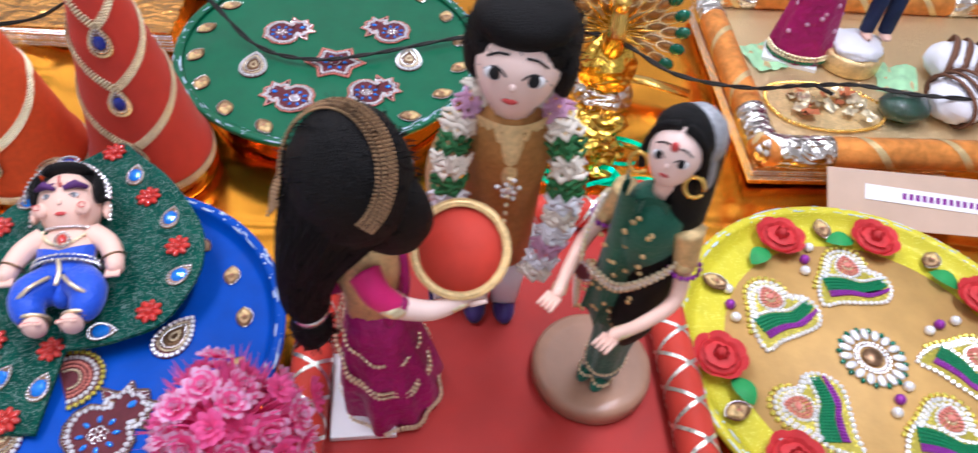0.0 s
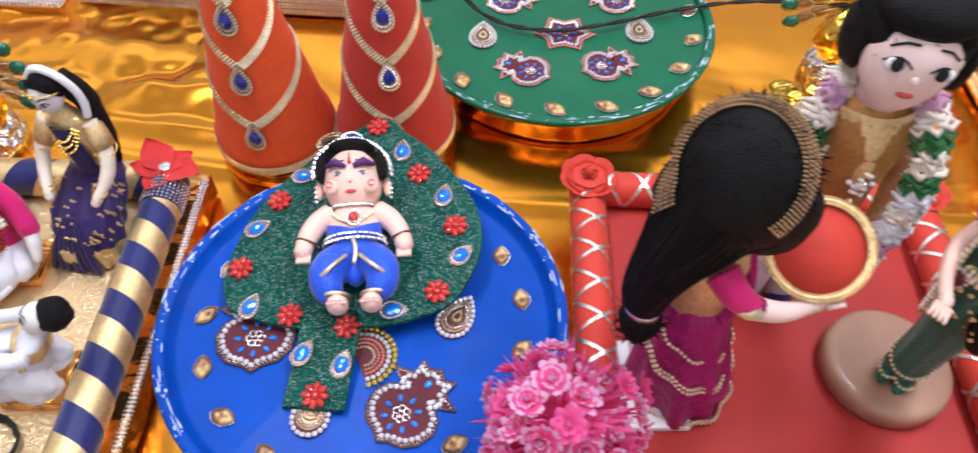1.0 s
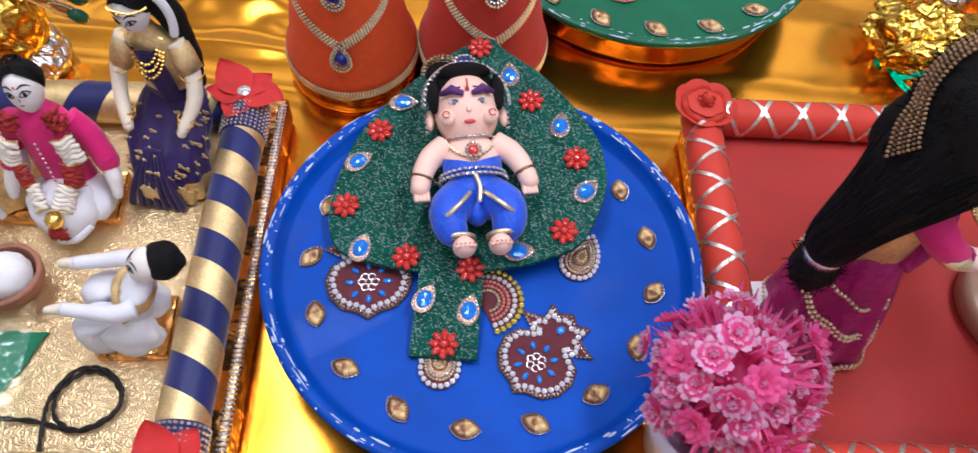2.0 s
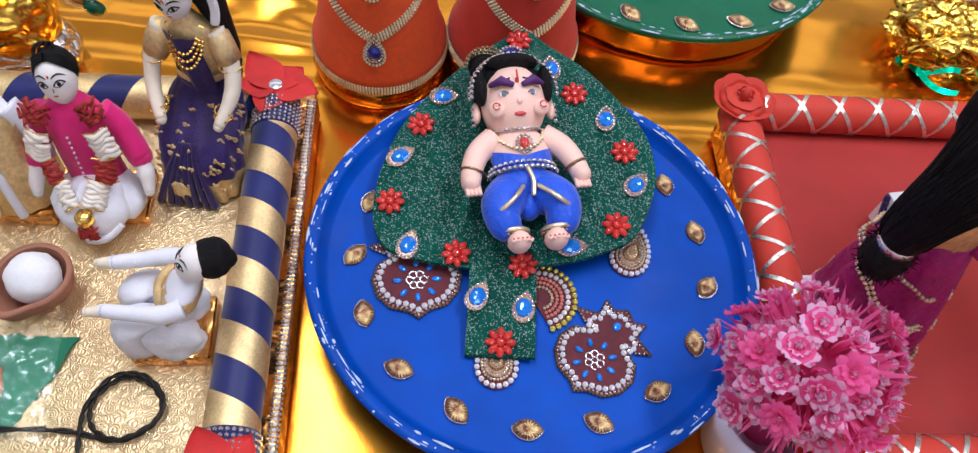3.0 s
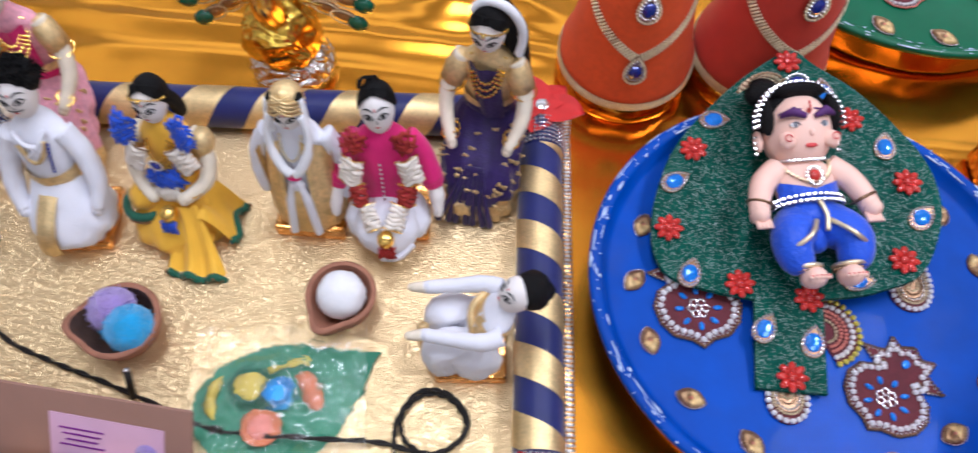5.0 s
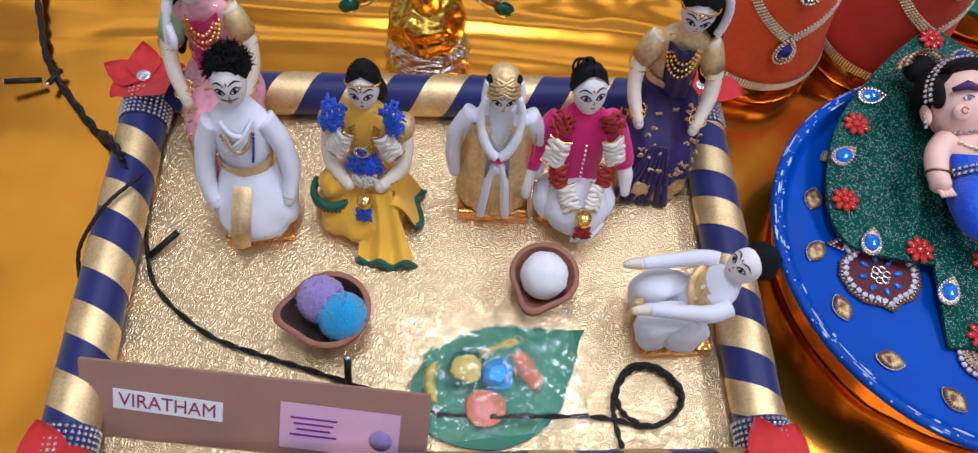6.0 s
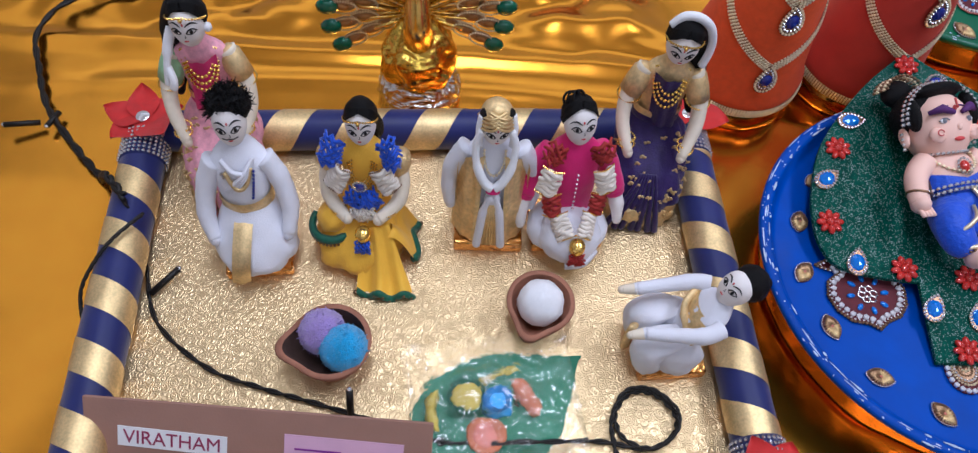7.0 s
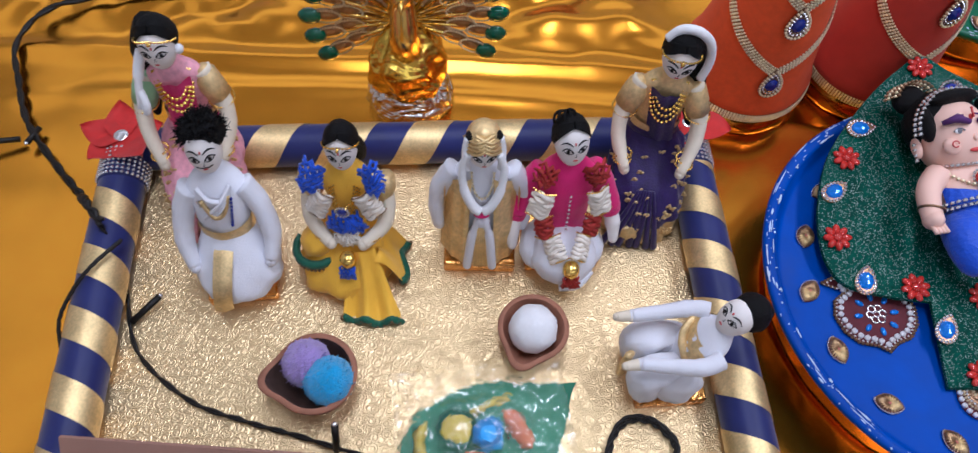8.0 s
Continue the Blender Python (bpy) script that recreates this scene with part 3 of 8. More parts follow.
def pot_motif(ground, edge, size=1.0):
    s = Shape()
    o = [(x * size, y * size) for x, y in pot_outline()]
    s.prism(o, 0, 0.0014, ground)
    s.beads([(x, y, 0.0014) for x, y in o], 0.0013 * size, edge, closed=True)
    s.beads([(x * 0.95, y * 0.945, 0.0016) for x, y in o], 0.0010 * size, SILVER, closed=True, step=0.0030 * size)
    inner = [(x * 0.85, y * 0.85 - 0.0004) for x, y in o if abs(x) < 0.0295 * size or y < 0.01 * size]
    s.beads([(x, y, 0.002) for x, y in inner], 0.0023 * size, CRYSTAL, closed=True, step=0.0047 * size)
    for i in range(8):
        a = 2 * math.pi * i / 8
        s.ball((0.0128 * size * math.cos(a), 0.0128 * size * math.sin(a) - 0.009 * size, 0.002), (0.0034 * size, 0.002 * size, 0.0016), BLUE_GEM, None, 8, 5, (0, 0, 45 * i))
    for i in range(6):
        a = 2 * math.pi * i / 6
        s.tube(arc((0.0045 * size * math.cos(a), 0.0045 * size * math.sin(a) - 0.009 * size, 0.002), 0.0026 * size, 0, 330, 8), 0.0007, SILVER, None, 5)
    s.ball((0, 0.022 * size, 0.002), (0.003 * size, 0.004 * size, 0.0016), BLUE_GEM, None, 8, 5)
    return s.mesh("pot_motif")


POT = pot_motif(MAROON, BRONZE_BEAD)
POT_RED = pot_motif(MAROON, PINK_BEAD, 0.92)


def drop_motif():
    s = Shape()
    for k, (q, mat) in enumerate(((1.0, MAROON), (0.62, BRONZE_BEAD))):
        s.prism([(x * q, y * q) for x, y in drop_outline(0.021, 0.026)], 0.001 * k, 0.0014 + 0.001 * k, mat)
    for q, r, mat in ((0.92, 0.0026, CRYSTAL), (0.7, 0.0013, GOLD_BEAD), (0.55, 0.0015, SILVER), (0.38, 0.0012, BRONZE_BEAD), (0.22, 0.0015, GOLD_BEAD)):
        s.beads([(x * q, y * q, 0.0026) for x, y in drop_outline(0.021, 0.026)], r, mat, closed=True)
    return s.mesh("drop_motif")


DROP = drop_motif()


def fan_motif():
    s = Shape()
    for q, mat, r in ((1.0, YELLOW_SEQUIN, 0.0028), (0.8, CRYSTAL, 0.0026), (0.62, PINK_BEAD, 0.0018), (0.48, PINK_BEAD, 0.0016), (0.34, GOLD_BEAD, 0.0016)):
        s.beads([(x, y, 0.0024) for x, y, _ in arc((0, 0, 0), 0.03 * q, -10, 190, 14)], r, mat)
    s.prism([(x, y) for x, y, _ in arc((0, 0, 0), 0.029, -12, 192, 16)], 0, 0.0014, MAROON)
    return s.mesh("fan_motif")


FAN = fan_motif()


def star_motif():
    s = Shape()
    o = [((0.036 if i % 2 == 0 else 0.024) * math.cos(radians(30 * i)) * 1.1, (0.036 if i % 2 == 0 else 0.024) * math.sin(radians(30 * i))) for i in range(12)]
    s.prism(o, 0, 0.0014, MAROON)
    s.beads([(x, y, 0.0014) for x, y in o], 0.0022, PINK_BEAD, closed=True)
    s.beads([(x * 0.8, y * 0.8, 0.002) for x, y in o], 0.0024, CRYSTAL, closed=True)
    for i in range(6):
        a = radians(60 * i)
        s.ball((0.013 * math.cos(a), 0.013 * math.sin(a), 0.002), (0.0036, 0.0026, 0.0018), BLUE_GEM, None, 8, 5, (0, 0, 60 * i))
    s.beads([(x, y, 0.002) for x, y, _ in arc((0, 0, 0), 0.006, 0, 330, 10)], 0.0016, SILVER)
    return s.mesh("star_motif")


STAR = star_motif()


def petal_rose(size, mat, turns=3, flat=0.5):
    """The petals and the heart of a rose, each a mesh of its own."""
    petals = []
    rng = random.Random(7)
    for k in range(turns):
        n = 5 + k
        for i in range(n):
            a = 2 * math.pi * (i + 0.5 * k) / n + rng.uniform(-0.1, 0.1)
            rr, tilt = size * (0.22 + 0.30 * k), 0.75 - 0.22 * k

            def fn(u, v, a=a, rr=rr, tilt=tilt, n=n):
                w = (u - 0.5) * 2
                r2 = rr + size * 0.30 * v * (1 - tilt) * 1.4 - size * 0.10 * w * w
                ang = a + w * (3.4 / n)
                z = size * (0.12 + flat * v * (0.25 + tilt)) - size * 0.06 * w * w * v
                return r2 * math.cos(ang), r2 * math.sin(ang), z
            petals.append(Shape().sheet(fn, 6, 4, mat).mesh("petal"))
    heart = Shape().ball((0, 0, size * 0.18), (size * 0.85, size * 0.85, size * 0.22), mat, None, 12, 6)
    heart.ball((0, 0, size * 0.45), (size * 0.2, size * 0.2, size * 0.3), mat, None, 8, 6)
    return heart.mesh("rose_heart"), petals


def set_rose(name, rose, parent, m, label=""):
    ob = put(name, rose[0], parent, m, label)
    for me in rose[1]:
        put("petal", me, ob)
    return ob


def on_disc(r, deg, z, turn=0):
    a = radians(deg)
    return pose(r * math.cos(a), r * math.sin(a), z, 0, 0, deg + turn)


# ---- round painted plates on foil-wrapped drums ----
def foil_drum(x, y, r, h, label):
    def crease(a, i):
        return 0.018 * noise.noise(Vector((math.cos(a) * 3, math.sin(a) * 3, 0.2))) + 0.006 * noise.noise(Vector((math.cos(a) * 11, math.sin(a) * 11, i * 0.15)))
    prof = [(r * 0.97, 0), (r * 1.0, 0.004)] + [(r * (1 - 0.0012 * i), 0.004 + (h - 0.008) * i / 8) for i in range(1, 9)] + [(r * 0.96, h)]
    s = Shape().lathe(prof, DRUM_FOIL, 96, wave=crease)
    return single("foil_drum", s, pose(x, y, TABLE - 0.003), label, "plinth", "foil plinths")


def round_plate(x, y, z, r, paint, label, flat=0.82, lip=0.014, chips=True, turn=0):
    plate = thing("plate", pose(x, y, z, 0, 0, turn), label, "plate", "painted plates")
    rf = r * flat
    k = 1 - (1 - flat) * 0.55
    prof = [(0.002, -0.0035), (r * (k - 0.03), -0.0035), (r * k, -0.003), (r * 0.985, lip - 0.009), (r * 0.997, lip - 0.005), (r, lip - 0.002), (r * 0.994, lip), (r * 0.98, lip + 0.0012),
            (r * 0.955, lip + 0.0004), (r * 0.943, lip - 0.0012), (r * 0.938, lip - 0.003), (r * (k + 0.012), 0.0016), (r * k, 0.0004), (r * (k - 0.012), 0.0), (r * 0.5, 0.0), (0.002, 0.0)]
    part("dish", Shape().lathe(prof, paint, 128), plate)
    if chips:
        rng = random.Random(int(r * 1e4))
        s = Shape()
        for i in range(270):
            a, q = rng.uniform(0, 2 * math.pi), rng.choice((0.992, 0.985, 0.975, 0.965, 0.955, 0.95))
            l, w = rng.uniform(0.001, 0.016) * rng.random() ** 2, rng.uniform(0.0004, 0.0014)
            zz = lip + 0.0008
            s.ball((r * q * math.cos(a), r * q * math.sin(a), zz), (w, l, 0.0005), CHIP, None, 6, 4, (0, 0, math.degrees(a)))
        tagged(part("chipped_paint", s, plate, "pale worn flecks of paint"), kind="stuff")
    return plate


# blue plate with the green leaf
BX, BY, BZ = -0.396, 0.425, 0.026
foil_drum(BX + 0.002, BY + 0.004, 0.172, BZ - TABLE - 0.002, "low round plinth wrapped in shiny gold foil under the blue plate")
blue = round_plate(BX, BY, BZ, 0.1945, BLUE_PAINT, "worn blue painted plate with beaded gold motifs round it")
for i in range(17):
    put("oval_motif", OVAL, blue, on_disc(0.153, 14.5 - 360 / 17 * i, 0.0006, (90, 62, 118, 80, 50)[i % 5]) @ Matrix.Scale(0.92, 4))
put("pot_motif", POT, blue, pose(0.056, -0.084, 0.0006, 0, 0, -33) @ Matrix.Scale(1.18, 4), "maroon pot motif edged with crystals and blue stones")
put("pot_motif", POT, blue, pose(-0.100, -0.020, 0.0006, 0, 0, 8) @ Matrix.Scale(1.28, 4), "maroon pot motif edged with crystals and blue stones")
put("drop_motif", DROP, blue, pose(0.088, 0.012, 0.0006, 0, 0, -25))
put("fan_motif", FAN, blue, pose(0.006, -0.040, 0.0006, 0, 0, -60), "fan of crystals and yellow sequins")
put("drop_motif", DROP, blue, pose(-0.029, -0.097, 0.0006))

LEAF_TILT = Matrix(((1, 0, 0, 0), (0, 1, 0, 0), (0.06, 0.13, 1, 0), (0, 0, 0, 1)))
leaf = thing("leaf_board", pose(-0.42, 0.33, 0.0345), "dark green glitter leaf cut-out with blue gems and red flowers", "leaf cutout")
half = [(-0.031, -0.003), (-0.031, 0.071), (-0.060, 0.074), (-0.097, 0.083), (-0.112, 0.098), (-0.118, 0.125), (-0.114, 0.166), (-0.096, 0.217), (-0.053, 0.273),
        (-0.018, 0.306), (0.008, 0.322), (0.030, 0.306), (0.070, 0.276), (0.114, 0.223), (0.128, 0.185), (0.127, 0.150), (0.108, 0.106), (0.075, 0.088), (0.050, 0.080), (0.025, 0.076), (0.025, -0.003)]
outline = [tuple(p) for p in curve([(x, y, 0) for x, y in half[2:-1]], 4)]
outline = [(-0.031, -0.003), (-0.031, 0.071)] + [(p[0], p[1]) for p in outline] + [(0.025, 0.074), (0.025, -0.003)]
part("board", Shape().prism(outline, -0.0035, 0.0, GREEN_GLITTER, LEAF_TILT, 0.004), leaf, "green glitter foam sheet")


def on_leaf(x, y, turn=0, scale=1.0):
    x, y = x + 0.42, y - 0.33
    up = Vector((-0.06, -0.13, 1)).normalized()
    q = up.to_track_quat("Z", "Y").to_matrix().to_4x4()
    return Matrix.Translation((x, y, 0.06 * x + 0.13 * y + 0.0006)) @ q @ pose(0, 0, 0, 0, 0, turn) @ Matrix.Scale(scale, 4)


for x, y, turn in ((-0.484, 0.570, -60), (-0.518, 0.505, -30), (-0.504, 0.420, 10), (-0.443, 0.377, 0), (-0.405, 0.369, 15), (-0.366, 0.424, -60), (-0.309, 0.486, -15), (-0.335, 0.553, 20), (-0.386, 0.607, 30)):
    put("gem", BLUE_DROP, leaf, on_leaf(x, y, turn))
for x, y in ((-0.503, 0.538), (-0.523, 0.459), (-0.463, 0.413), (-0.407, 0.405), (-0.423, 0.338), (-0.328, 0.445), (-0.319, 0.518), (-0.364, 0.578), (-0.417, 0.637)):
    put("red_flower", RED_FLOWER, leaf, on_leaf(x, y, x * 900, 0.98))
leaf_prop = Shape().box((0, 0, 0.006), (0.05, 0.012, 0.030), CARDBOARD, None, 0.001)
part("prop", leaf_prop, leaf, m=pose(-0.01, 0.20, -0.0002))

# green plate
GX, GY, GZ = -0.228, 0.924, 0.022
foil_drum(GX, GY, 0.186, GZ - TABLE - 0.002, "low round plinth wrapped in shiny gold foil under the green plate")
green = round_plate(GX, GY, GZ, 0.211, GREEN_PAINT, "glossy green painted plate with red and crystal motifs", 0.93, 0.006, True, 3)
for i in range(18):
    put("oval_motif", OVAL, green, on_disc(0.182, 20 * i + 8, 0.0006, 55) @ Matrix.Scale(1.12, 4))
put("star_motif", STAR, green, pose(0.008, -0.035, 0.0006), "red star motif edged with crystals")
for x, y, turn in ((-0.045, -0.110, 65), (0.062, -0.095, -65), (-0.065, 0.035, -65), (0.075, 0.045, 60)):
    put("pot_motif", POT_RED, green, pose(x, y, 0.0006, 0, 0, turn) @ Matrix.Scale(1.08, 4))
for x, y in ((-0.100, -0.045), (0.108, -0.022)):
    put("drop_motif", DROP, green, pose(x, y, 0.0006) @ Matrix.Scale(1.05, 4))

# yellow plate with paisleys and roses
YX, YY, YZ = 0.392, 0.452, 0.018
foil_drum(YX, YY, 0.172, YZ - TABLE - 0.002, "low round plinth wrapped in shiny gold foil under the yellow plate")
yellow = round_plate(YX, YY, YZ, 0.205, YELLOW_PAINT, "yellow painted plate with bead paisleys and red roses", 0.80, 0.012, True)
part("ochre_centre", Shape().lathe([(0.151, -0.001), (0.151, 0.0006), (0.002, 0.0009)], OCHRE_PAINT, 96), yellow, "ochre gold painted middle")


def paisley():
    s = Shape()
    body = curve([(-0.027, -0.027, 0), (-0.027, -0.008, 0), (-0.020, 0.008, 0), (-0.012, 0.026, 0), (0.001, 0.032, 0), (0.013, 0.026, 0), (0.018, 0.014, 0), (0.029, 0.009, 0), (0.033, -0.003, 0), (0.026, -0.017, 0), (0.008, -0.021, 0), (-0.012, -0.023, 0)], 5, True)
    s.prism([(p.x, p.y) for p in body], 0, 0.0012, YELLOW_SEQUIN)
    s.beads([(p.x, p.y, 0.0014) for p in body], 0.0022, CRYSTAL, closed=True)
    s.beads([(p.x * 0.86, p.y * 0.86, 0.0014) for p in body if p.y > 0.0], 0.0022, CRYSTAL)
    s.beads([(p.x * 1.13, p.y * 1.13, 0.001) for p in body if p.y > -0.01 and p.x < 0.016], 0.0024, YELLOW_SEQUIN, step=0.0056)
    upper = curve([(-0.0225, 0.001, 0), (-0.006, 0.002, 0), (0.010, -0.001, 0), (0.027, 0.005, 0)], 6)
    for k, (mat, a, b) in enumerate(((GREEN_BEAD, 0.0, 0.0135), (PURPLE_BEAD, 0.0135, 0.0195))):
        lo, hi = [(p.x + a * 0.25, p.y - a * (1 - 0.3 * i / 18)) for i, p in enumerate(upper)], [(p.x + b * 0.25 - 0.001, p.y - b * (1 - 0.45 * i / 18)) for i, p in enumerate(upper)]
        s.prism(lo + hi[::-1], 0.001, 0.0022, mat)
        for q in (0.15, 0.38, 0.62, 0.85):
            s.beads([(x0 + (x1 - x0) * q, y0 + (y1 - y0) * q, 0.0024) for (x0, y0), (x1, y1) in zip(lo, hi)], 0.0012, mat)
    s.beads([(p.x, p.y + 0.002, 0.002) for p in upper], 0.0019, CRYSTAL)
    for q, mat in ((1.0, CRYSTAL), (0.78, PINK_BEAD), (0.55, PINK_BEAD), (0.33, GOLD_BEAD)):
        s.beads([(0.001 + x * q, 0.016 + y * q, 0.0022) for x, y in drop_outline(0.0125, 0.012, 16)], 0.0015, mat, closed=True)
    s.ball((0.001, 0.016, 0.003), (0.004, 0.003, 0.0022), PINK_BEAD, None, 8, 6)
    for x, y, mat in ((-0.028, 0.032, CRYSTAL), (-0.034, 0.018, PURPLE_BEAD), (-0.036, 0.006, CRYSTAL)):
        s.ball((x, y, 0.0025), 0.0042, mat, None, 10, 6)
    return s.mesh("paisley_motif")


PAISLEY = paisley()
for deg, turn in ((150, 18), (86, -4), (-4, -50), (-62, -20), (222, 80)):
    put("paisley_motif", PAISLEY, yellow, on_disc(0.099, deg, 0.0012, turn - deg) @ Matrix.Scale(1.36, 4))
centre = Shape()
for i in range(16):
    a = 22.5 * i
    centre.ball((0.028 * math.cos(radians(a)), 0.028 * math.sin(radians(a)), 0.003), (0.0075, 0.0045, 0.003), CRYSTAL, None, 8, 6, (0, 0, a))
    centre.ball((0.0335 * math.cos(radians(a + 11)), 0.0335 * math.sin(radians(a + 11)), 0.002), (0.004, 0.003, 0.002), GREEN_GEM, None, 6, 5, (0, 0, a + 11))
centre.beads(arc((0, 0, 0.002), 0.018, 0, 345, 24), 0.0022, SILVER).beads(arc((0, 0, 0.002), 0.0145, 0, 345, 24), 0.0018, CRYSTAL)
centre.ball((0, 0, 0.002), (0.011, 0.011, 0.005), BRONZE_BEAD, None, 14, 8)
part("jewel_flower", centre, yellow, "crystal flower with a dark round stone", m=pose(0, 0, 0.001))
ROSE = petal_rose(0.026, RED_ROSE)
rose_leaf = Shape().sheet(lambda u, v: ((u - 0.5) * 0.022 * math.sin(math.pi * min(1, v * 0.98 + 0.02)) ** 0.7, v * 0.034, 0.003 + 0.006 * math.sin(v * 3) - 0.25 * abs(u - 0.5) * 0.012), 4, 8, LEAF_GREEN).mesh("rose_leaf")
for deg in (112, 72, 28, 342, 184, 226, 276):
    set_rose("rose", ROSE, yellow, on_disc(0.165, deg, 0.005))
    put("rose_leaf", rose_leaf, yellow, on_disc(0.158, deg + 8, 0.005, 15))
for deg in (92, 50, 5, 150, 204, 250):
    put("oval_motif", OVAL, yellow, on_disc(0.172, deg, 0.007) @ Matrix.Scale(1.1, 4))


# ---- red felt cones ----
def jewel_cone(x, y, label, turn, red):
    c = thing("felt_cone", pose(x, y, TABLE, 4.5, 0, turn), label, "cone ornament", "red cones")
    H = 0.335
    def rad(z):
        return 0.0705 * (1 - z / H) ** 0.80 if z > 0.02 else 0.0705
    prof = [(0.066, 0.0), (0.0705, 0.006)] + [(rad(z), z) for z in [0.02 + (H - 0.025) * i / 24 for i in range(25)]] + [(0.002, H - 0.002)]
    part("cone_body", Shape().lathe([(r, z + 0.03) for r, z in prof], red, 64), c)
    part("foil_foot", Shape().lathe([(0.070, 0), (0.073, 0.01), (0.069, 0.03), (0.05, 0.033)], DRUM_FOIL, 48, wave=lambda a, i: 0.03 * noise.noise(Vector((math.cos(a) * 4, math.sin(a) * 4, i)))), c, "gold foil wrapped foot")
    def band(z0, rise, wide):
        """A braided trim; with a rise it runs up from its tip in front to either side."""
        s = Shape()
        for row in (-1.5, -0.5, 0.5, 1.5, None):
            pts = []
            for i in range(97):
                a = 2 * math.pi * i / 96
                off = abs((a + math.pi / 2 + math.pi) % (2 * math.pi) - math.pi)
                z = z0 + rise * min(off, 1.75) / 1.2 + (row or 0) * wide
                pts.append(((rad(z) + 0.0013) * math.cos(a), (rad(z) + 0.0013) * math.sin(a), z + 0.03))
            if row is None:
                n = len(pts) - 1
                lo = [(x, y, z - wide * 1.9) for x, y, z in pts[:-1]]
                hi = [(x * 0.985, y * 0.985, z + wide * 1.9) for x, y, z in pts[:-1]]
                s.add(lo + hi, [(k, (k + 1) % n, n + (k + 1) % n, n + k) for k in range(n)], BROWN_GOLD)
            else:
                s.beads(pts, wide * 0.46 if abs(row) > 1 else wide * 0.52, GOLD_BEAD, closed=True, step=wide * 1.05)
        part("bead_band", s, c, "braided gold bead trim")
    band(0.006, 0.0, 0.0030)
    for z0, rise in ((0.070, 0.042), (0.146, 0.040), (0.216, 0.036)):
        band(z0, rise, 0.0032)
    for z in (0.058, 0.132, 0.202):
        r = rad(z) + 0.0026
        slope = math.degrees(math.atan((rad(z - 0.01) - rad(z + 0.01)) / 0.02))
        put("gem", NAVY_DROP, c, pose(0, -r, z + 0.03, 90 - slope, 0, 0) @ Matrix.Scale(1.12, 4))
    return c


jewel_cone(-0.560, 0.700, "orange-red felt cone with gold bead bands and blue drop gems", 3, RED_FELT)
jewel_cone(-0.418, 0.722, "dark red felt cone with gold bead bands and blue drop gems", 12, RED_CLOTH)


# ---- rolled-tube trays ----
def helix(length, r, pitch, width, phase, hand, step=10, lift=0.0006, thick=0.0):
    """Corners and faces of a ribbon wound round a rod that lies along +x."""
    turns = length / pitch
    n = max(8, int(turns * 360 / step))
    vs, fs = [], []
    for i in range(n + 1):
        a = 2 * math.pi * turns * i / n
        x = length * i / n
        for k in (-0.5, 0.5):
            vs.append((min(max(x + k * width, 0), length), (r + lift) * math.cos(hand * a + phase), (r + lift) * math.sin(hand * a + phase)))
    for i in range(n):
        fs.append((2 * i, 2 * i + 1, 2 * i + 3, 2 * i + 2))
    return vs, fs


def rod(parent, p, q, r, core, ribbons, name="rail"):
    """A rolled tube from p to q, with ribbons wound round it."""
    p, q = Vector(p), Vector(q)
    d = q - p
    m = Matrix.Translation(p) @ d.to_track_quat("X", "Z").to_matrix().to_4x4()
    s = Shape().tube([(d.length * i / 12, 0, 0) for i in range(13)], r, core, None, 24)
    rail = part(name, s, parent, m=m)
    for mat, pitch, width, phase, hand, label in ribbons:
        rs = Shape().add(*helix(d.length, r, pitch, width, phase, hand), mat)
        part("ribbon", rs, rail, label)
    return rail


def sequin_strip(parent, p, q, w, rows, mat, label="silver sequin strip", r=0.0018):
    p, q = Vector(p), Vector(q)
    s = Shape()
    d = (q - p).normalized()
    side = d.cross(Vector((0, 0, 1)))
    for k in range(rows):
        o = side * 0 + Vector((0, 0, (k - (rows - 1) / 2) * w / rows))
        s.beads([p + o, q + o], r, mat, step=r * 2.2)
    tagged(part("sequin_strip", s, parent, label), kind="stuff")


def corner_flower(parent, x, y, z, turn, mat, label, size=0.045):
    """Pointed felt petals round a silver coin."""
    rng = random.Random(int(abs(x * 1000 + y * 77)))
    flower = part("corner_flower", Shape().lathe([(0.0065, 0), (0.0068, 0.0012), (0.006, 0.0018), (0.001, 0.0018)], SILVER, 20, (0, 0, 0.0075)), parent, label, m=pose(x, y, z, 0, 0, turn))
    for i in range(5):
        l, lift = size * rng.uniform(0.86, 1.10), rng.uniform(0.2, 1.0)

        def fn(u, v, l=l, lift=lift, i=i):
            w = (u - 0.5) * 2
            wid = l * 0.40 * (math.sin(math.pi * min(1.0, 0.12 + 0.88 * v)) ** 0.85 + 0.10 * (1 - v)) * w
            return l * v, wid, 0.006 + 0.0007 * i + 0.011 * lift * v * v - 0.010 * (1 - lift) * v * v + 0.0035 * w * w * v + 0.002 * math.sin(5 * v + i)
        petal = Shape().sheet(fn, 8, 12, mat)
        part("petal", petal, flower, m=pose(0, 0, 0, 0, 0, 72 * i + rng.uniform(-14, 14)))


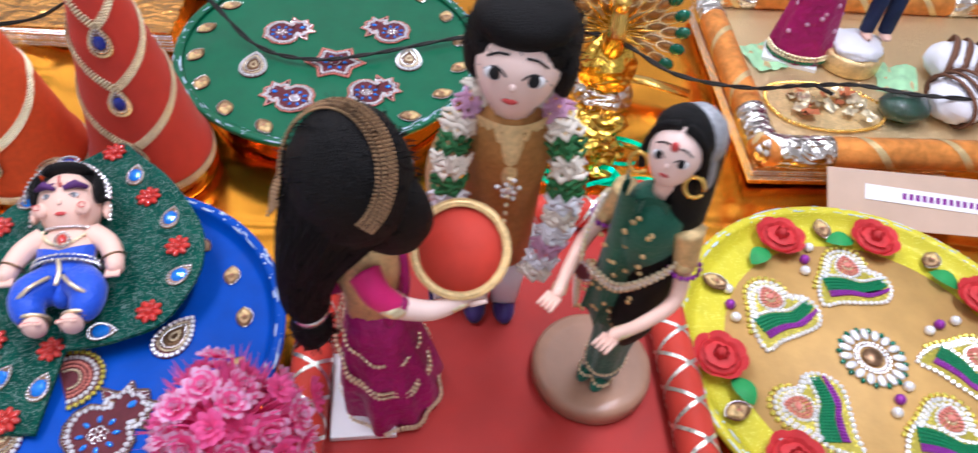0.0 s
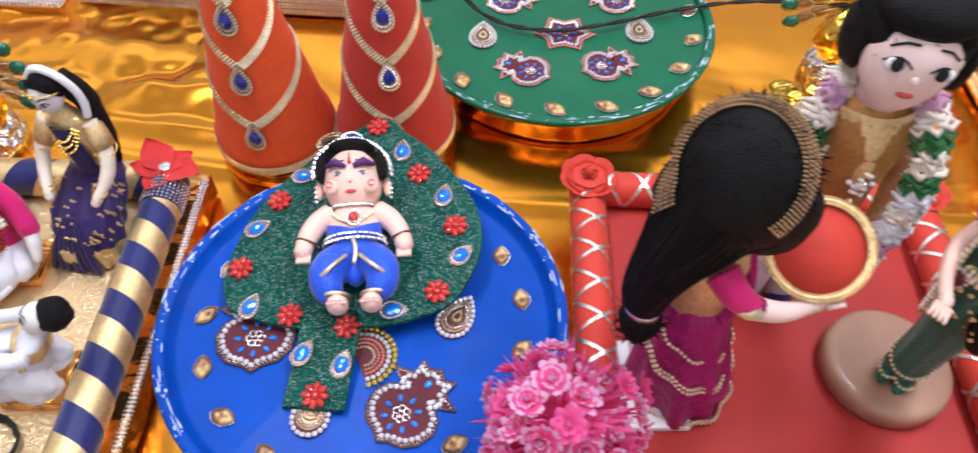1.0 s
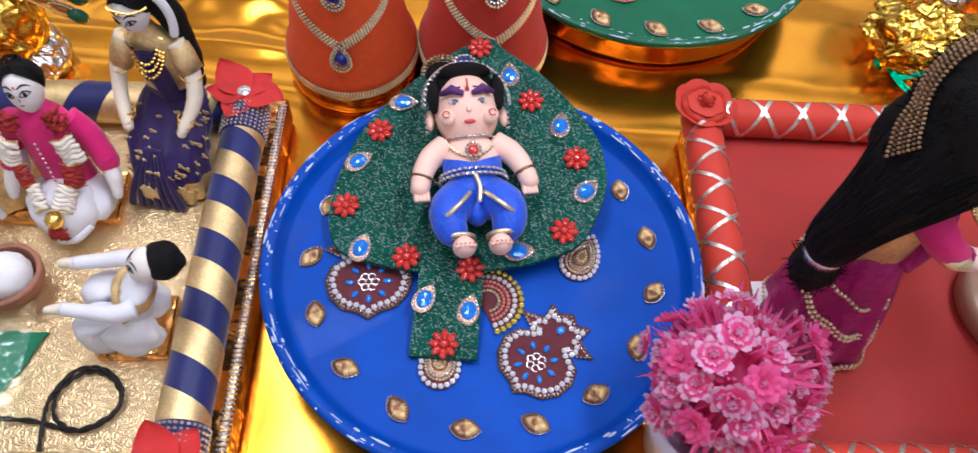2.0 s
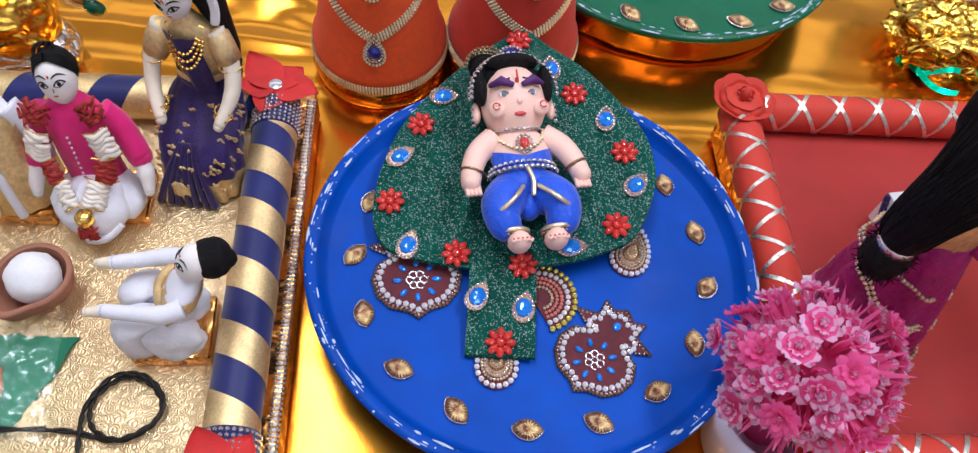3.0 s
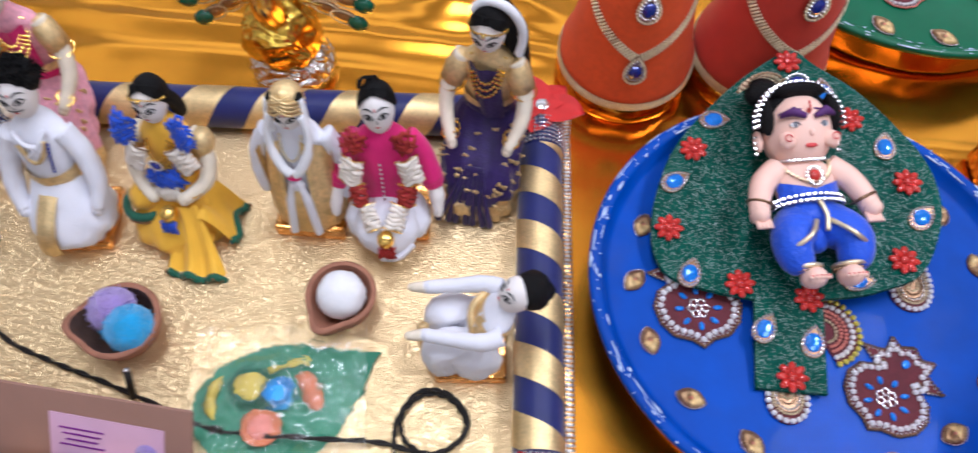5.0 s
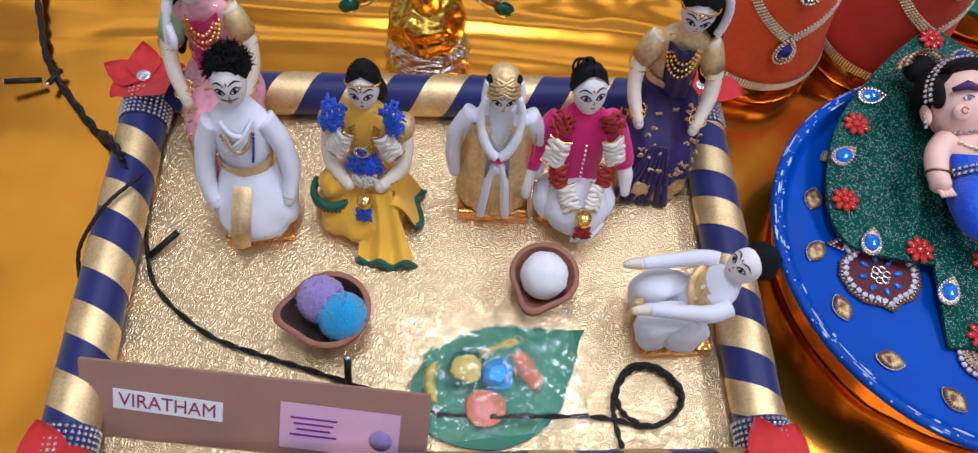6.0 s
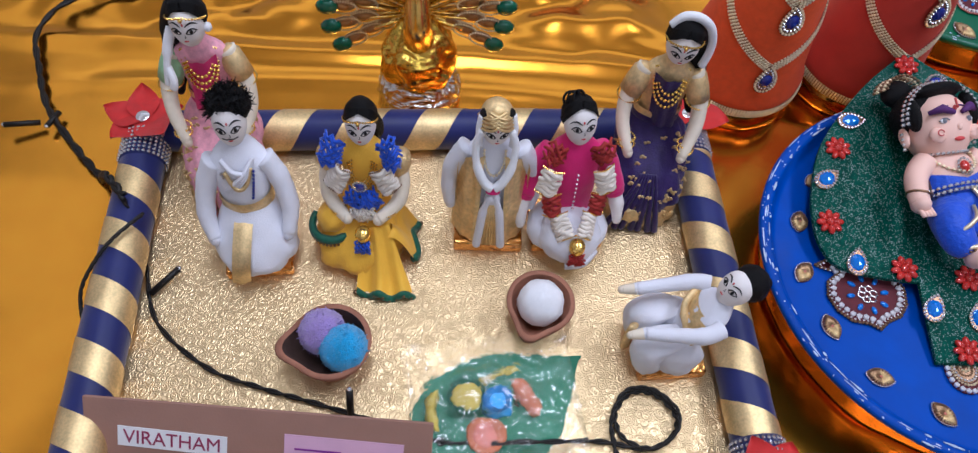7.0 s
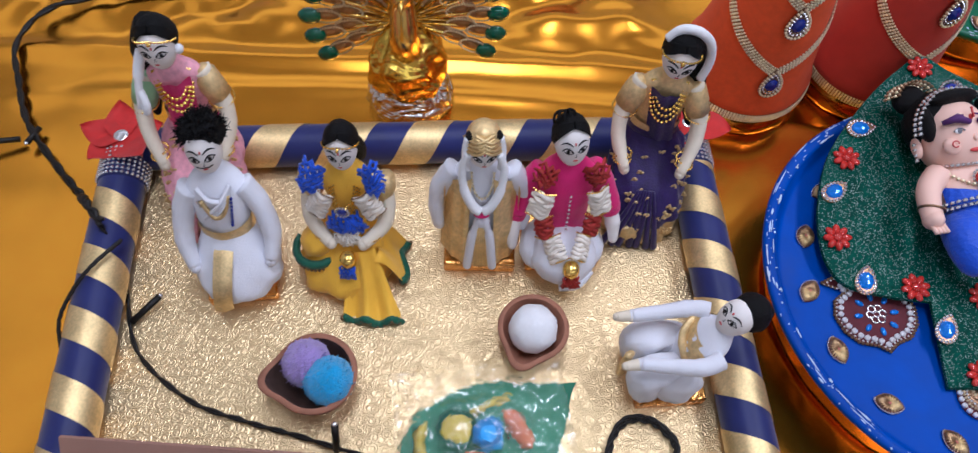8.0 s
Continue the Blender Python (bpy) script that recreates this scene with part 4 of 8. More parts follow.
def corner_wrap(parent, m, r, length, mat, label):
    """A sleeve of sequins round the end of a tube."""
    s = Shape().tube([(0, 0, 0), (length, 0, 0)], r, NAVY, None, 24)
    for i in range(int(length / 0.0045) + 1):
        x = i * 0.0045
        s.beads([(x, (r + 0.0006) * math.cos(radians(a)), (r + 0.0006) * math.sin(radians(a))) for a in range(0, 361, 15)], 0.0019, mat, step=0.0046, closed=True)
    part("sequin_sleeve", s, parent, label, m=m)


# gold tray with navy and gold rails
tray = thing("gold_tray", pose(-0.898, 0.386, TABLE, 0, 0, 4.2), "embossed gold tray with navy and gold striped rails", "tray")
HW, HD, HF, TZ, TR = 0.268, 0.176, -0.192, 0.055, 0.0205
part("base_box", Shape().box((0, (HD + HF) / 2, 0.0165), (2 * HW + 0.062, HD - HF + 0.062, 0.033), COPPER_FOIL, None, 0.002), tray, "side wrapped in copper gold foil")
part("embossed_board", Shape().box((0, (HD + HF) / 2, 0.035), (2 * HW, HD - HF, 0.004), EMBOSSED), tray, "embossed gold card")
rod(tray, (-HW, HF, TZ), (-HW, HD, TZ), TR, NAVY, [(GOLD_RIBBON, 0.058, 0.029, 2.2, -1, "gold lurex ribbon")])
rod(tray, (HW, HF, TZ), (HW, HD, TZ), TR, NAVY, [(GOLD_RIBBON, 0.058, 0.029, 0.6, -1, "gold lurex ribbon")])
rod(tray, (-HW, HD, TZ), (HW, HD, TZ), TR, NAVY, [(GOLD_RIBBON, 0.072, 0.036, 1.2, -1, "gold lurex ribbon")])
rod(tray, (-HW, HF, TZ), (HW, HF, TZ), TR, NAVY, [(GOLD_RIBBON, 0.072, 0.036, 0.2, 1, "gold lurex ribbon")])
for x in (-HW, HW):
    for y, up in ((HF, 1), (HD, -1)):
        corner_wrap(tray, pose(x, y + up * 0.012, TZ, 0, 0, 90 * up), TR + 0.0008, 0.03, SILVER, "silver sequin sleeve")
        corner_flower(tray, x, y, TZ + TR - 0.006, 20 if x < 0 else 50, RED_FABRIC, "red felt corner flower", 0.040)
for k in range(3):
    o = 0.0235 + 0.0032 * k
    for sx in (-1, 1):
        tagged(part("sequin_strip", Shape().beads([(sx * (HW + o), HF - 0.02, 0.0335), (sx * (HW + o), HD + 0.02, 0.0335)], 0.0019, SILVER if k != 1 else CRYSTAL, step=0.0042), tray, "silver sequin strip"), kind="stuff")

# red tray with silver lattice ribbons
red_tray = thing("red_tray", pose(0.004, 0.452, TABLE, 0, 0, 3.0), "red tray with rolled cloth rails and silver lattice ribbon", "tray")
RW, RD, RZ, RR = 0.180, 0.178, 0.052, 0.0195
part("base_box", Shape().box((0, 0, 0.0165), (2 * RW + 0.02, 2 * RD + 0.02, 0.033), COPPER_FOIL, None, 0.002), red_tray, "side wrapped in copper gold foil")
part("red_board", Shape().box((0, 0, 0.035), (2 * RW, 2 * RD, 0.004), RED_BOARD), red_tray, "plain red velvet paper")
for a, b in (((-RW, -RD), (-RW, RD)), ((RW, -RD), (RW, RD)), ((-RW, RD), (RW, RD)), ((-RW, -RD), (RW, -RD))):
    rod(red_tray, (*a, RZ), (*b, RZ), RR, RED_CLOTH,
        [(SILVER_RIBBON, 0.080, 0.0046, 0.3 + k * math.pi, h, "silver ribbon") for h in (1, -1) for k in (0, 1)])
BIG_ROSE = petal_rose(0.029, RED_CLOTH, 3, 0.4)
for x in (-RW, RW):
    for y in (-RD, RD):
        set_rose("corner_rose", BIG_ROSE, red_tray, pose(x, y, RZ + 0.012, 0, 0, x * 400 + y * 90), "bunched red cloth rose")

# orange tray with silver corners
orange_tray = thing("orange_tray", pose(0.352, 0.760, TABLE, 0, 0, 2.5), "gold tray with orange wrapped rails and silver corners", "tray")
OW, OD = 0.50, 0.37
part("base_box", Shape().box((OW / 2, OD / 2, 0.0165), (OW + 0.02, OD + 0.02, 0.033), COPPER_FOIL, None, 0.002), orange_tray, "side wrapped in gold foil")
part("embossed_board", Shape().box((OW / 2, OD / 2, 0.035), (OW, OD, 0.004), EMBOSSED), orange_tray, "embossed gold card")
for a, b in (((0, 0), (0, OD)), ((OW, 0), (OW, OD)), ((0, OD), (OW, OD)), ((0, 0), (OW, 0))):
    rod(orange_tray, (*a, 0.052), (*b, 0.052), 0.0205, ORANGE_TUBE, [(GOLD_RIBBON, 0.11, 0.012, 0.4, 1, "gold thread ribbon")])
for x, sx in ((0, 1), (OW, -1)):
    for y, sy in ((0, 1), (OD, -1)):
        s = Shape().tube(curve([(x + sx * 0.085, y, 0.052), (x + sx * 0.02, y, 0.052), (x, y + sy * 0.02, 0.052), (x, y + sy * 0.075, 0.052)], 6), 0.0218, SILVER_FOIL, None, 20)
        part("silver_corner", s, orange_tray, "crinkled silver foil corner")
for k in range(2):
    sequin_strip(orange_tray, (-0.012, -0.0125, 0.014 + 0.010 * k), (OW * 0.5, -0.0125, 0.014 + 0.010 * k), 0.008, 2, SILVER, r=0.0022)
    sequin_strip(orange_tray, (-0.0125, -0.012, 0.014 + 0.010 * k), (-0.0125, OD, 0.014 + 0.010 * k), 0.008, 2, SILVER, r=0.0022)


# ---- dolls: each is one plain mesh ----
BOARD = TABLE + 0.037
VEIL = material("grey_silver_net", (0.36, 0.37, 0.40), 0.5, 0.3, 0.4, 160, 0.5, 500)


def fuzz(s, m, c, r, n, length, mat=HAIR, seed=1, low=-0.3):
    """Short loose hairs that break the outline of a head of hair."""
    rng = random.Random(seed)
    for _ in range(n):
        d = Vector((rng.gauss(0, 1), rng.gauss(0, 1), rng.gauss(0, 1))).normalized()
        if d.z < low:
            continue
        p = Vector((c[0] + d.x * r[0], c[1] + d.y * r[1], c[2] + d.z * r[2]))
        t = Vector((rng.uniform(-1, 1), rng.uniform(-1, 1), rng.uniform(-1, 1))) * length
        s.tube([p * 1.0, p + d * length * 0.5 + t * 0.5, p + d * length * 0.55 + t], [0.0006, 0.0004, 0.0002], mat, m, 3)


def face(s, c, r, skin, m, turn=(0, 0, 0), eyes=INK, brows=INK, big=False, dot=True, eye=1.0, taper=0.17):
    """A plain doll's head that looks along -y."""
    h = m @ Matrix.Translation(c) @ pose(0, 0, 0, *turn) @ Matrix.Scale(0.82 if r < 0.0205 else 1.0, 4)
    def wide(z):
        k = max(-1.0, min(1.0, z / 1.1))
        return 0.92 * math.sqrt(max(0.0, 1 - k * k)) * (1 + taper * k)
    s.lathe([(max(r * wide(z), 1e-6), r * z) for z in [-1.1 * math.cos(math.pi * i / 16) for i in range(17)]], skin, 24, (0, 0, 0), h, True, 1.03, None, False)

    def on(x, z, lift=1.0):
        k = wide(z) ** 2 - x * x
        return x * r, -1.03 * r * math.sqrt(max(k, 0.04)) * lift, z * r
    for sx in (-1, 1):
        if big:
            s.ball(on(0.40 * sx, 0.06, 0.99), (r * 0.21 * eye, r * 0.045, r * 0.135 * eye), EYE_WHITE, h, 12, 8)
            s.ball(on(0.40 * sx, 0.06, 1.03), (r * 0.115 * eye, r * 0.025, r * 0.125 * eye), eyes, h, 12, 8)
            s.tube([on((0.40 + q * 0.21 * eye) * sx, 0.06 + eye * 0.14 * (1 - q * q) * 0.95, 1.04) for q in (-1, -0.5, 0, 0.5, 1)], r * 0.022, eyes, h, 5)
        else:
            s.ball(on(0.36 * sx, 0.05, 1.0), (r * 0.27, r * 0.05, r * 0.135), eyes, h, 10, 6, (0, -8 * sx, 0))
        s.tube([on(0.18 * sx, 0.30 if not big else 0.50, 1.02), on(0.40 * sx, 0.40 if not big else 0.48, 1.02), on(0.62 * sx, 0.30 if not big else 0.34, 1.02)], r * (0.028 if big else 0.05), brows, h, 5)
    s.ball(on(0, -0.16, 1.0), (r * 0.08, r * (0.06 if big else 0.12), r * 0.10), skin, h, 8, 6)
    s.ball(on(0, -0.50, 1.0), (r * 0.17, r * 0.06, r * 0.065), LIP, h, 10, 6)
    if dot:
        s.ball(on(0, 0.42, 1.0), (r * 0.06, r * 0.05, r * 0.09), LIP, h, 8, 6)
    return h


def arm(s, m, pts, r, mat, hand, ring=None):
    c = curve(pts, 5)
    n = len(c)
    r = r * 0.8 if r < 0.0112 else r
    s.tube(c, [r * (1.08 - 0.35 * i / n) for i in range(n)], mat, m, 10)
    s.ball(tuple(c[-1]), (r * 0.75, r * 0.95, r * 0.75), hand, m, 10, 7)
    if ring:
        for k in (-2, -1):
            s.ball(tuple(c[k - 1]), (r * 1.0, r * 1.0, r * 0.5), ring, m, 10, 6)


def drape(s, m, levels, mat, folds=9, depth=0.08, seg=54, squash=1.0, at=(0, 0, 0), seed=0):
    """Cloth in upright folds, from the hem up."""
    top = levels[-1][1]

    def wave(a, i):
        k = 1 - 0.8 * levels[i][1] / max(top, 1e-6)
        return k * depth * (math.sin(folds * a + 0.7 * i + seed) * 0.7 + noise.noise(Vector((math.cos(a) * 3, math.sin(a) * 3, i * 0.4 + seed))))
    s.lathe(levels, mat, seg, at, m, True, squash, wave)


def ruffle(s, m, pts, r, mats, seed=1, n=None):
    """A garland of gathered ribbon: thin wavy frills laid across its line."""
    rng = random.Random(seed)
    P = spaced(pts, r * 0.24)
    for i, p in enumerate(P):
        mat = mats[int(i / len(P) * len(mats)) % len(mats)]
        d = (P[min(i + 1, len(P) - 1)] - P[max(i - 1, 0)])
        d = d.normalized() if d.length > 1e-7 else Vector((0, 0, -1))
        out = Vector((0, -1, 0.25))
        w = d.cross(out)
        w = w.normalized() if w.length > 1e-4 else Vector((1, 0, 0))
        o = w.cross(d).normalized()
        if o.y > 0:
            o = -o
        k, q = r * rng.uniform(0.75, 1.08), rng.uniform(0, 6)
        line = [p + w * (k * x) + o * (r * (0.42 * (1 - x * x) + 0.16 * math.sin(7 * x + q))) + d * (r * 0.22 * math.sin(9 * x + q)) for x in (-1, -0.66, -0.33, 0, 0.33, 0.66, 1)]
        s.tube(line, [r * 0.10, r * 0.17, r * 0.2, r * 0.2, r * 0.2, r * 0.17, r * 0.10], mat, m, 5)


def ring_pts(c, rx, ry, a0=0, a1=360, n=24, dz=0.0):
    return [(c[0] + rx * math.cos(radians(a0 + (a1 - a0) * i / n)), c[1] + ry * math.sin(radians(a0 + (a1 - a0) * i / n)),
             c[2] + dz * math.sin(math.pi * i / n)) for i in range(n + 1)]


def robe(s, m, levels, mat, folds=0, depth=0.0, seed=0, seg=56, ends=True, hem=None, crease=0.085):
    """A body or skirt of oval rings (x, y, z, half width, half depth), with upright folds that fade upwards."""
    vs, fs, n = [], [], len(levels)
    for i, (cx, cy, z, rx, ry) in enumerate(levels):
        fade = 1 - 0.75 * i / max(1, n - 1)
        for j in range(seg):
            a = 2 * math.pi * j / seg
            k = 1.0
            if depth:
                k += depth * fade * (0.6 * math.sin(folds * a + 0.5 * i + seed) + noise.noise(Vector((2.6 * math.cos(a), 2.6 * math.sin(a), 0.5 * i + seed))))
            k += crease * fade * (abs(noise.noise(Vector((cx + rx * math.cos(a) + 0.7 * z, cy + ry * math.sin(a), z * 1.6 + seed)) * 75)) - 0.25)
            vs.append((cx + rx * k * math.cos(a), cy + ry * k * math.sin(a), z))
    for i in range(n - 1):
        for j in range(seg):
            q = (j + 1) % seg
            fs.append((i * seg + j, i * seg + q, (i + 1) * seg + q, (i + 1) * seg + j))
    if ends:
        fs += [tuple(reversed(range(seg))), tuple(range((n - 1) * seg, n * seg))]
    s.add(vs, fs, mat, m)
    if hem:
        q = s.slot(hem[1])
        for f in range(len(s.mi) - len(fs), len(s.mi) - len(fs) + hem[0] * seg):
            s.mi[f] = q
    return s


def smooth_levels(levels, n=5):
    """More rings between the given ones, on smooth lines."""
    a = curve([l[:3] for l in levels], n)
    b = curve([(l[3], l[4], 0) for l in levels], n)
    return [(p.x, p.y, p.z, q.x, q.y) for p, q in zip(a, b)]


def limb(s, m, pts, radii, mat, seg=14):
    """A soft stuffed arm or leg; one radius for each point."""
    c = curve(pts, 6)
    k = len(radii) - 1
    rr = [radii[min(k, int(u))] + (radii[min(k, int(u) + 1)] - radii[min(k, int(u))]) * (u - int(u)) for u in [k * i / (len(c) - 1) for i in range(len(c))]]
    rr = [q * (1 + 0.10 * noise.noise(p * 130)) for q, p in zip(rr, c)]
    s.tube(c, rr, mat, m, seg)
    s.ball(tuple(c[-1]), rr[-1] * 1.0, mat, m, 12, 8)


def cloth_head(s, m, c, turn, r=0.0165, moustache=False):
    """A plain stuffed head with inked features, looking along -y."""
    h = m @ Matrix.Translation(c) @ pose(0, 0, 0, *turn)

    def wide(z):
        k = max(-1.0, min(1.0, z / 1.16))
        return 0.93 * math.sqrt(max(0.0, 1 - k * k)) * (1 + 0.15 * k)
    s.lathe([(max(r * wide(z), 1e-6), r * z) for z in [-1.16 * math.cos(math.pi * i / 18) for i in range(19)]], CLOTH_SKIN, 28, (0, 0, 0), h, True, 1.0, None, False)

    def on(x, z, lift=1.015):
        return x * r, -r * math.sqrt(max(wide(z) ** 2 - x * x, 0.03)) * lift, z * r
    for sx in (-1, 1):
        s.tube([on((0.13 + 0.53 * q) * sx, -0.02 + 0.19 * math.sin(math.pi * q) ** 0.8 + 0.10 * q, 1.02) for q in (0, 0.2, 0.4, 0.6, 0.8, 1.0)], r * 0.038, INK, h, 5)
        s.tube([on((0.15 + 0.46 * q) * sx, -0.03 - 0.10 * math.sin(math.pi * q) + 0.09 * q, 1.015) for q in (0, 0.25, 0.5, 0.75, 1.0)], r * 0.02, INK, h, 5)
        s.ball(on(0.38 * sx, 0.05, 1.0), (r * 0.115, r * 0.035, r * 0.115), INK, h, 10, 8)
        s.tube([on((0.12 + 0.60 * q) * sx, 0.30 + 0.20 * math.sin(math.pi * min(1, q * 0.85 + 0.05)), 1.02) for q in (0, 0.25, 0.5, 0.75, 1.0)], [r * 0.02, r * 0.042, r * 0.046, r * 0.036, r * 0.014], INK, h, 5)
    s.tube([on(0.02, -0.12), on(0.05, -0.27), on(-0.03, -0.30)], r * 0.018, INK, h, 5)
    s.ball(on(0, -0.52, 1.0), (r * 0.13, r * 0.035, r * 0.05), LIP, h, 10, 6)
    s.ball(on(0, 0.42, 1.0), (r * 0.055, r * 0.035, r * 0.085), LIP, h, 8, 6)
    if moustache:
        s.tube([on(x, z) for x, z in ((-0.42, -0.36), (-0.2, -0.42), (0, -0.40), (0.2, -0.42), (0.42, -0.36))], r * 0.032, INK, h, 5)
    return h


def hair_dome(s, h, r, line=0.36, full=1.12, seed=2, parting=True):
    """Hair drawn back from a brow line, in many fine strands over a dome."""
    s.ball((0, 0.30 * r, line * r), (r * 0.98 * full, r * 0.94 * full, r * 0.98 * full), HAIR, h, 24, 16, None, 0.04)
    rng = random.Random(seed)
    for sx in (-1, 1):
        for k in range(9):
            q = k / 8
            s.tube(curve([(0.03 * sx * r, -0.60 * r + 0.1 * q * r, (line + 0.72 + 0.22 * q) * r), (sx * r * (0.62 + 0.1 * q), -0.58 * r + 0.35 * q * r, (line + 0.42 + 0.3 * q) * r),
                          (sx * r * (0.99 + 0.05 * q), -0.12 * r + 0.4 * q * r, (line - 0.10 + rng.uniform(-0.1, 0.1)) * r)], 4), [r * 0.06] * 5 + [r * 0.05] * 4, HAIR, h, 6)


def brow_chain(s, h, r, mat=BRIGHT_GOLD, drop=0.12):
    """A string of beads across the forehead."""
    pts = [Vector((r * 1.03 * math.sin(a), -r * 1.06 * math.cos(a) * 0.93, r * (0.62 - drop + 0.34 * (1 - abs(a) / 1.5)))) for a in [-1.5 + 0.15 * i for i in range(21)]]
    s.beads([h @ p for p in pts], r * 0.075, mat, Matrix())
    s.ball(tuple(h @ Vector((0, -r * 1.03, r * 0.72))), r * 0.12, mat, Matrix(), 8, 6)


def pleat_bow(s, m, c, w, hgt, mat, turn=(0, 0, 0), rows=7, trim=None):
    """A flat puff of gathered ribbon, edged with tiny beads."""
    q = m @ Matrix.Translation(c) @ pose(0, 0, 0, *turn)
    rng = random.Random(int(abs(c[0] * 9000 + c[2] * 700)))
    for i in range(rows):
        v = (i + 0.5) / rows - 0.5
        ph = rng.uniform(0, 6)
        k = w * (0.92 + 0.16 * rng.random()) * (1 - 0.18 * abs(v))
        line = [(k * (x - 0.5), -0.0030 - 0.0042 * math.sin(math.pi * x) + 0.0008 * math.sin(9 * x + ph), hgt * v + 0.0012 * math.sin(8 * x + ph)) for x in [j / 9 for j in range(10)]]
        s.tube(line, [hgt / rows * z for z in (0.45, 0.62, 0.7, 0.72, 0.72, 0.72, 0.72, 0.7, 0.62, 0.45)], mat, q, 6)
    if trim:
        for v in (-0.54, 0.54):
            s.beads([(w * (x - 0.5), -0.0034 - 0.0042 * math.sin(math.pi * x), hgt * v) for x in [j / 8 for j in range(9)]], 0.0011, trim, q)


M = Matrix()


def man_in_white():
    s = Shape().box((0, -0.002, 0.006), (0.070, 0.064, 0.012), COPPER_FOIL, M, 0.0015)
    robe(s, M, smooth_levels([(0, -0.004, 0.012, 0.036, 0.032), (0.001, -0.007, 0.020, 0.042, 0.037), (0, -0.005, 0.036, 0.041, 0.035), (0, 0.004, 0.054, 0.032, 0.026), (0, 0.012, 0.068, 0.024, 0.018)]), WHITE_CLOTH, 7, 0.07, 1)
    robe(s, M, smooth_levels([(0, 0.012, 0.064, 0.0235, 0.0175), (0, 0.017, 0.086, 0.026, 0.018), (0, 0.023, 0.104, 0.028, 0.0165), (0, 0.027, 0.114, 0.021, 0.014), (0, 0.030, 0.122, 0.009, 0.009)]), WHITE_CLOTH, 5, 0.03, 2)
    for sx in (-1, 1):
        limb(s, M, [(0.024 * sx, 0.022, 0.106), (0.036 * sx, 0.014, 0.086), (0.042 * sx, 0.000, 0.062), (0.037 * sx, -0.016, 0.044)], [0.0112, 0.0104, 0.0092, 0.0066], WHITE_CLOTH)
    for k in range(2):
        robe(s, M, [(0, 0.0125, 0.060 + 0.009 * k, 0.0262, 0.0205), (0, 0.0130, 0.0645 + 0.009 * k, 0.0270, 0.0212), (0, 0.0135, 0.069 + 0.009 * k, 0.0258, 0.0202)], GOLD_RIBBON, 5, 0.02, 3, 48, False)
    s.sheet(lambda u, v: (-0.004 + 0.019 * (u - 0.5) - 0.012 * v, -0.0095 - 0.0375 * math.sin(min(1.0, v * 1.3) * 1.5) - 0.0012 * math.cos(6 * (u - 0.5)), 0.062 - 0.047 * v ** 1.35), 6, 14, GOLD_RIBBON, M)
    for k in range(3):
        s.tube(curve([(0.016, 0.014, 0.116 - 0.001 * k), (0.006, 0.003 - 0.0006 * k, 0.108 - 0.003 * k), (-0.006, 0.0005, 0.098 - 0.004 * k), (-0.016, 0.004, 0.086 - 0.005 * k)], 6), 0.0020, WHITE_CLOTH, M, 8, False, 0.7)
    s.tube(curve([(-0.014, 0.012, 0.117), (-0.004, 0.004, 0.110), (0.008, 0.004, 0.106)], 6), 0.0024, WHITE_CLOTH, M, 8)
    s.tube(curve([(0.013, 0.008, 0.110), (0.006, 0.0005, 0.096), (-0.004, -0.001, 0.094), (-0.012, 0.006, 0.108)], 6), 0.0022, GOLD_RIBBON, M, 7)
    s.beads(curve([(0.015, 0.007, 0.106), (0.013, 0.002, 0.096), (0.009, -0.001, 0.080)], 6), 0.0017, NAVY_GEM, M)
    s.beads(curve([(-0.016, 0.008, 0.104), (-0.014, 0.006, 0.102)], 3), 0.0022, SILVER, M)
    h = cloth_head(s, M, (0, 0.032, 0.139), (-20, 0, 4), 0.0172, True)
    s.ball(tuple(h @ Vector((0.001, 0.006, 0.0120))), (0.0200, 0.0180, 0.0165), HAIR, M, 24, 16, None, 0.12)
    rng = random.Random(3)
    for i in range(420):
        a, b = rng.uniform(0, 6.283), math.acos(rng.uniform(-0.15, 1))
        d = Vector((math.sin(b) * math.cos(a), math.sin(b) * math.sin(a), math.cos(b)))
        p = Vector((0.001, 0.006, 0.012)) + Vector((d.x * 0.0195, d.y * 0.0175, d.z * 0.0165))
        if p.y < -0.008 and p.z < 0.016:
            continue
        t = Vector((rng.uniform(-1, 1), rng.uniform(-1, 1), rng.uniform(-1, 1))) * 0.004
        s.tube([h @ p, h @ (p + d * 0.003 + t * 0.4), h @ (p + d * rng.uniform(0.001, 0.0045) + t)], [0.0007, 0.0005, 0.0002], HAIR, M, 4)
    return single("doll", s, pose(-1.052, 0.428, BOARD, 0, 0, 8) @ Matrix.Diagonal((0.84, 0.98, 1.02, 1)), "white-robed cloth doll with gold sash and wild black hair", "doll", "tray dolls")


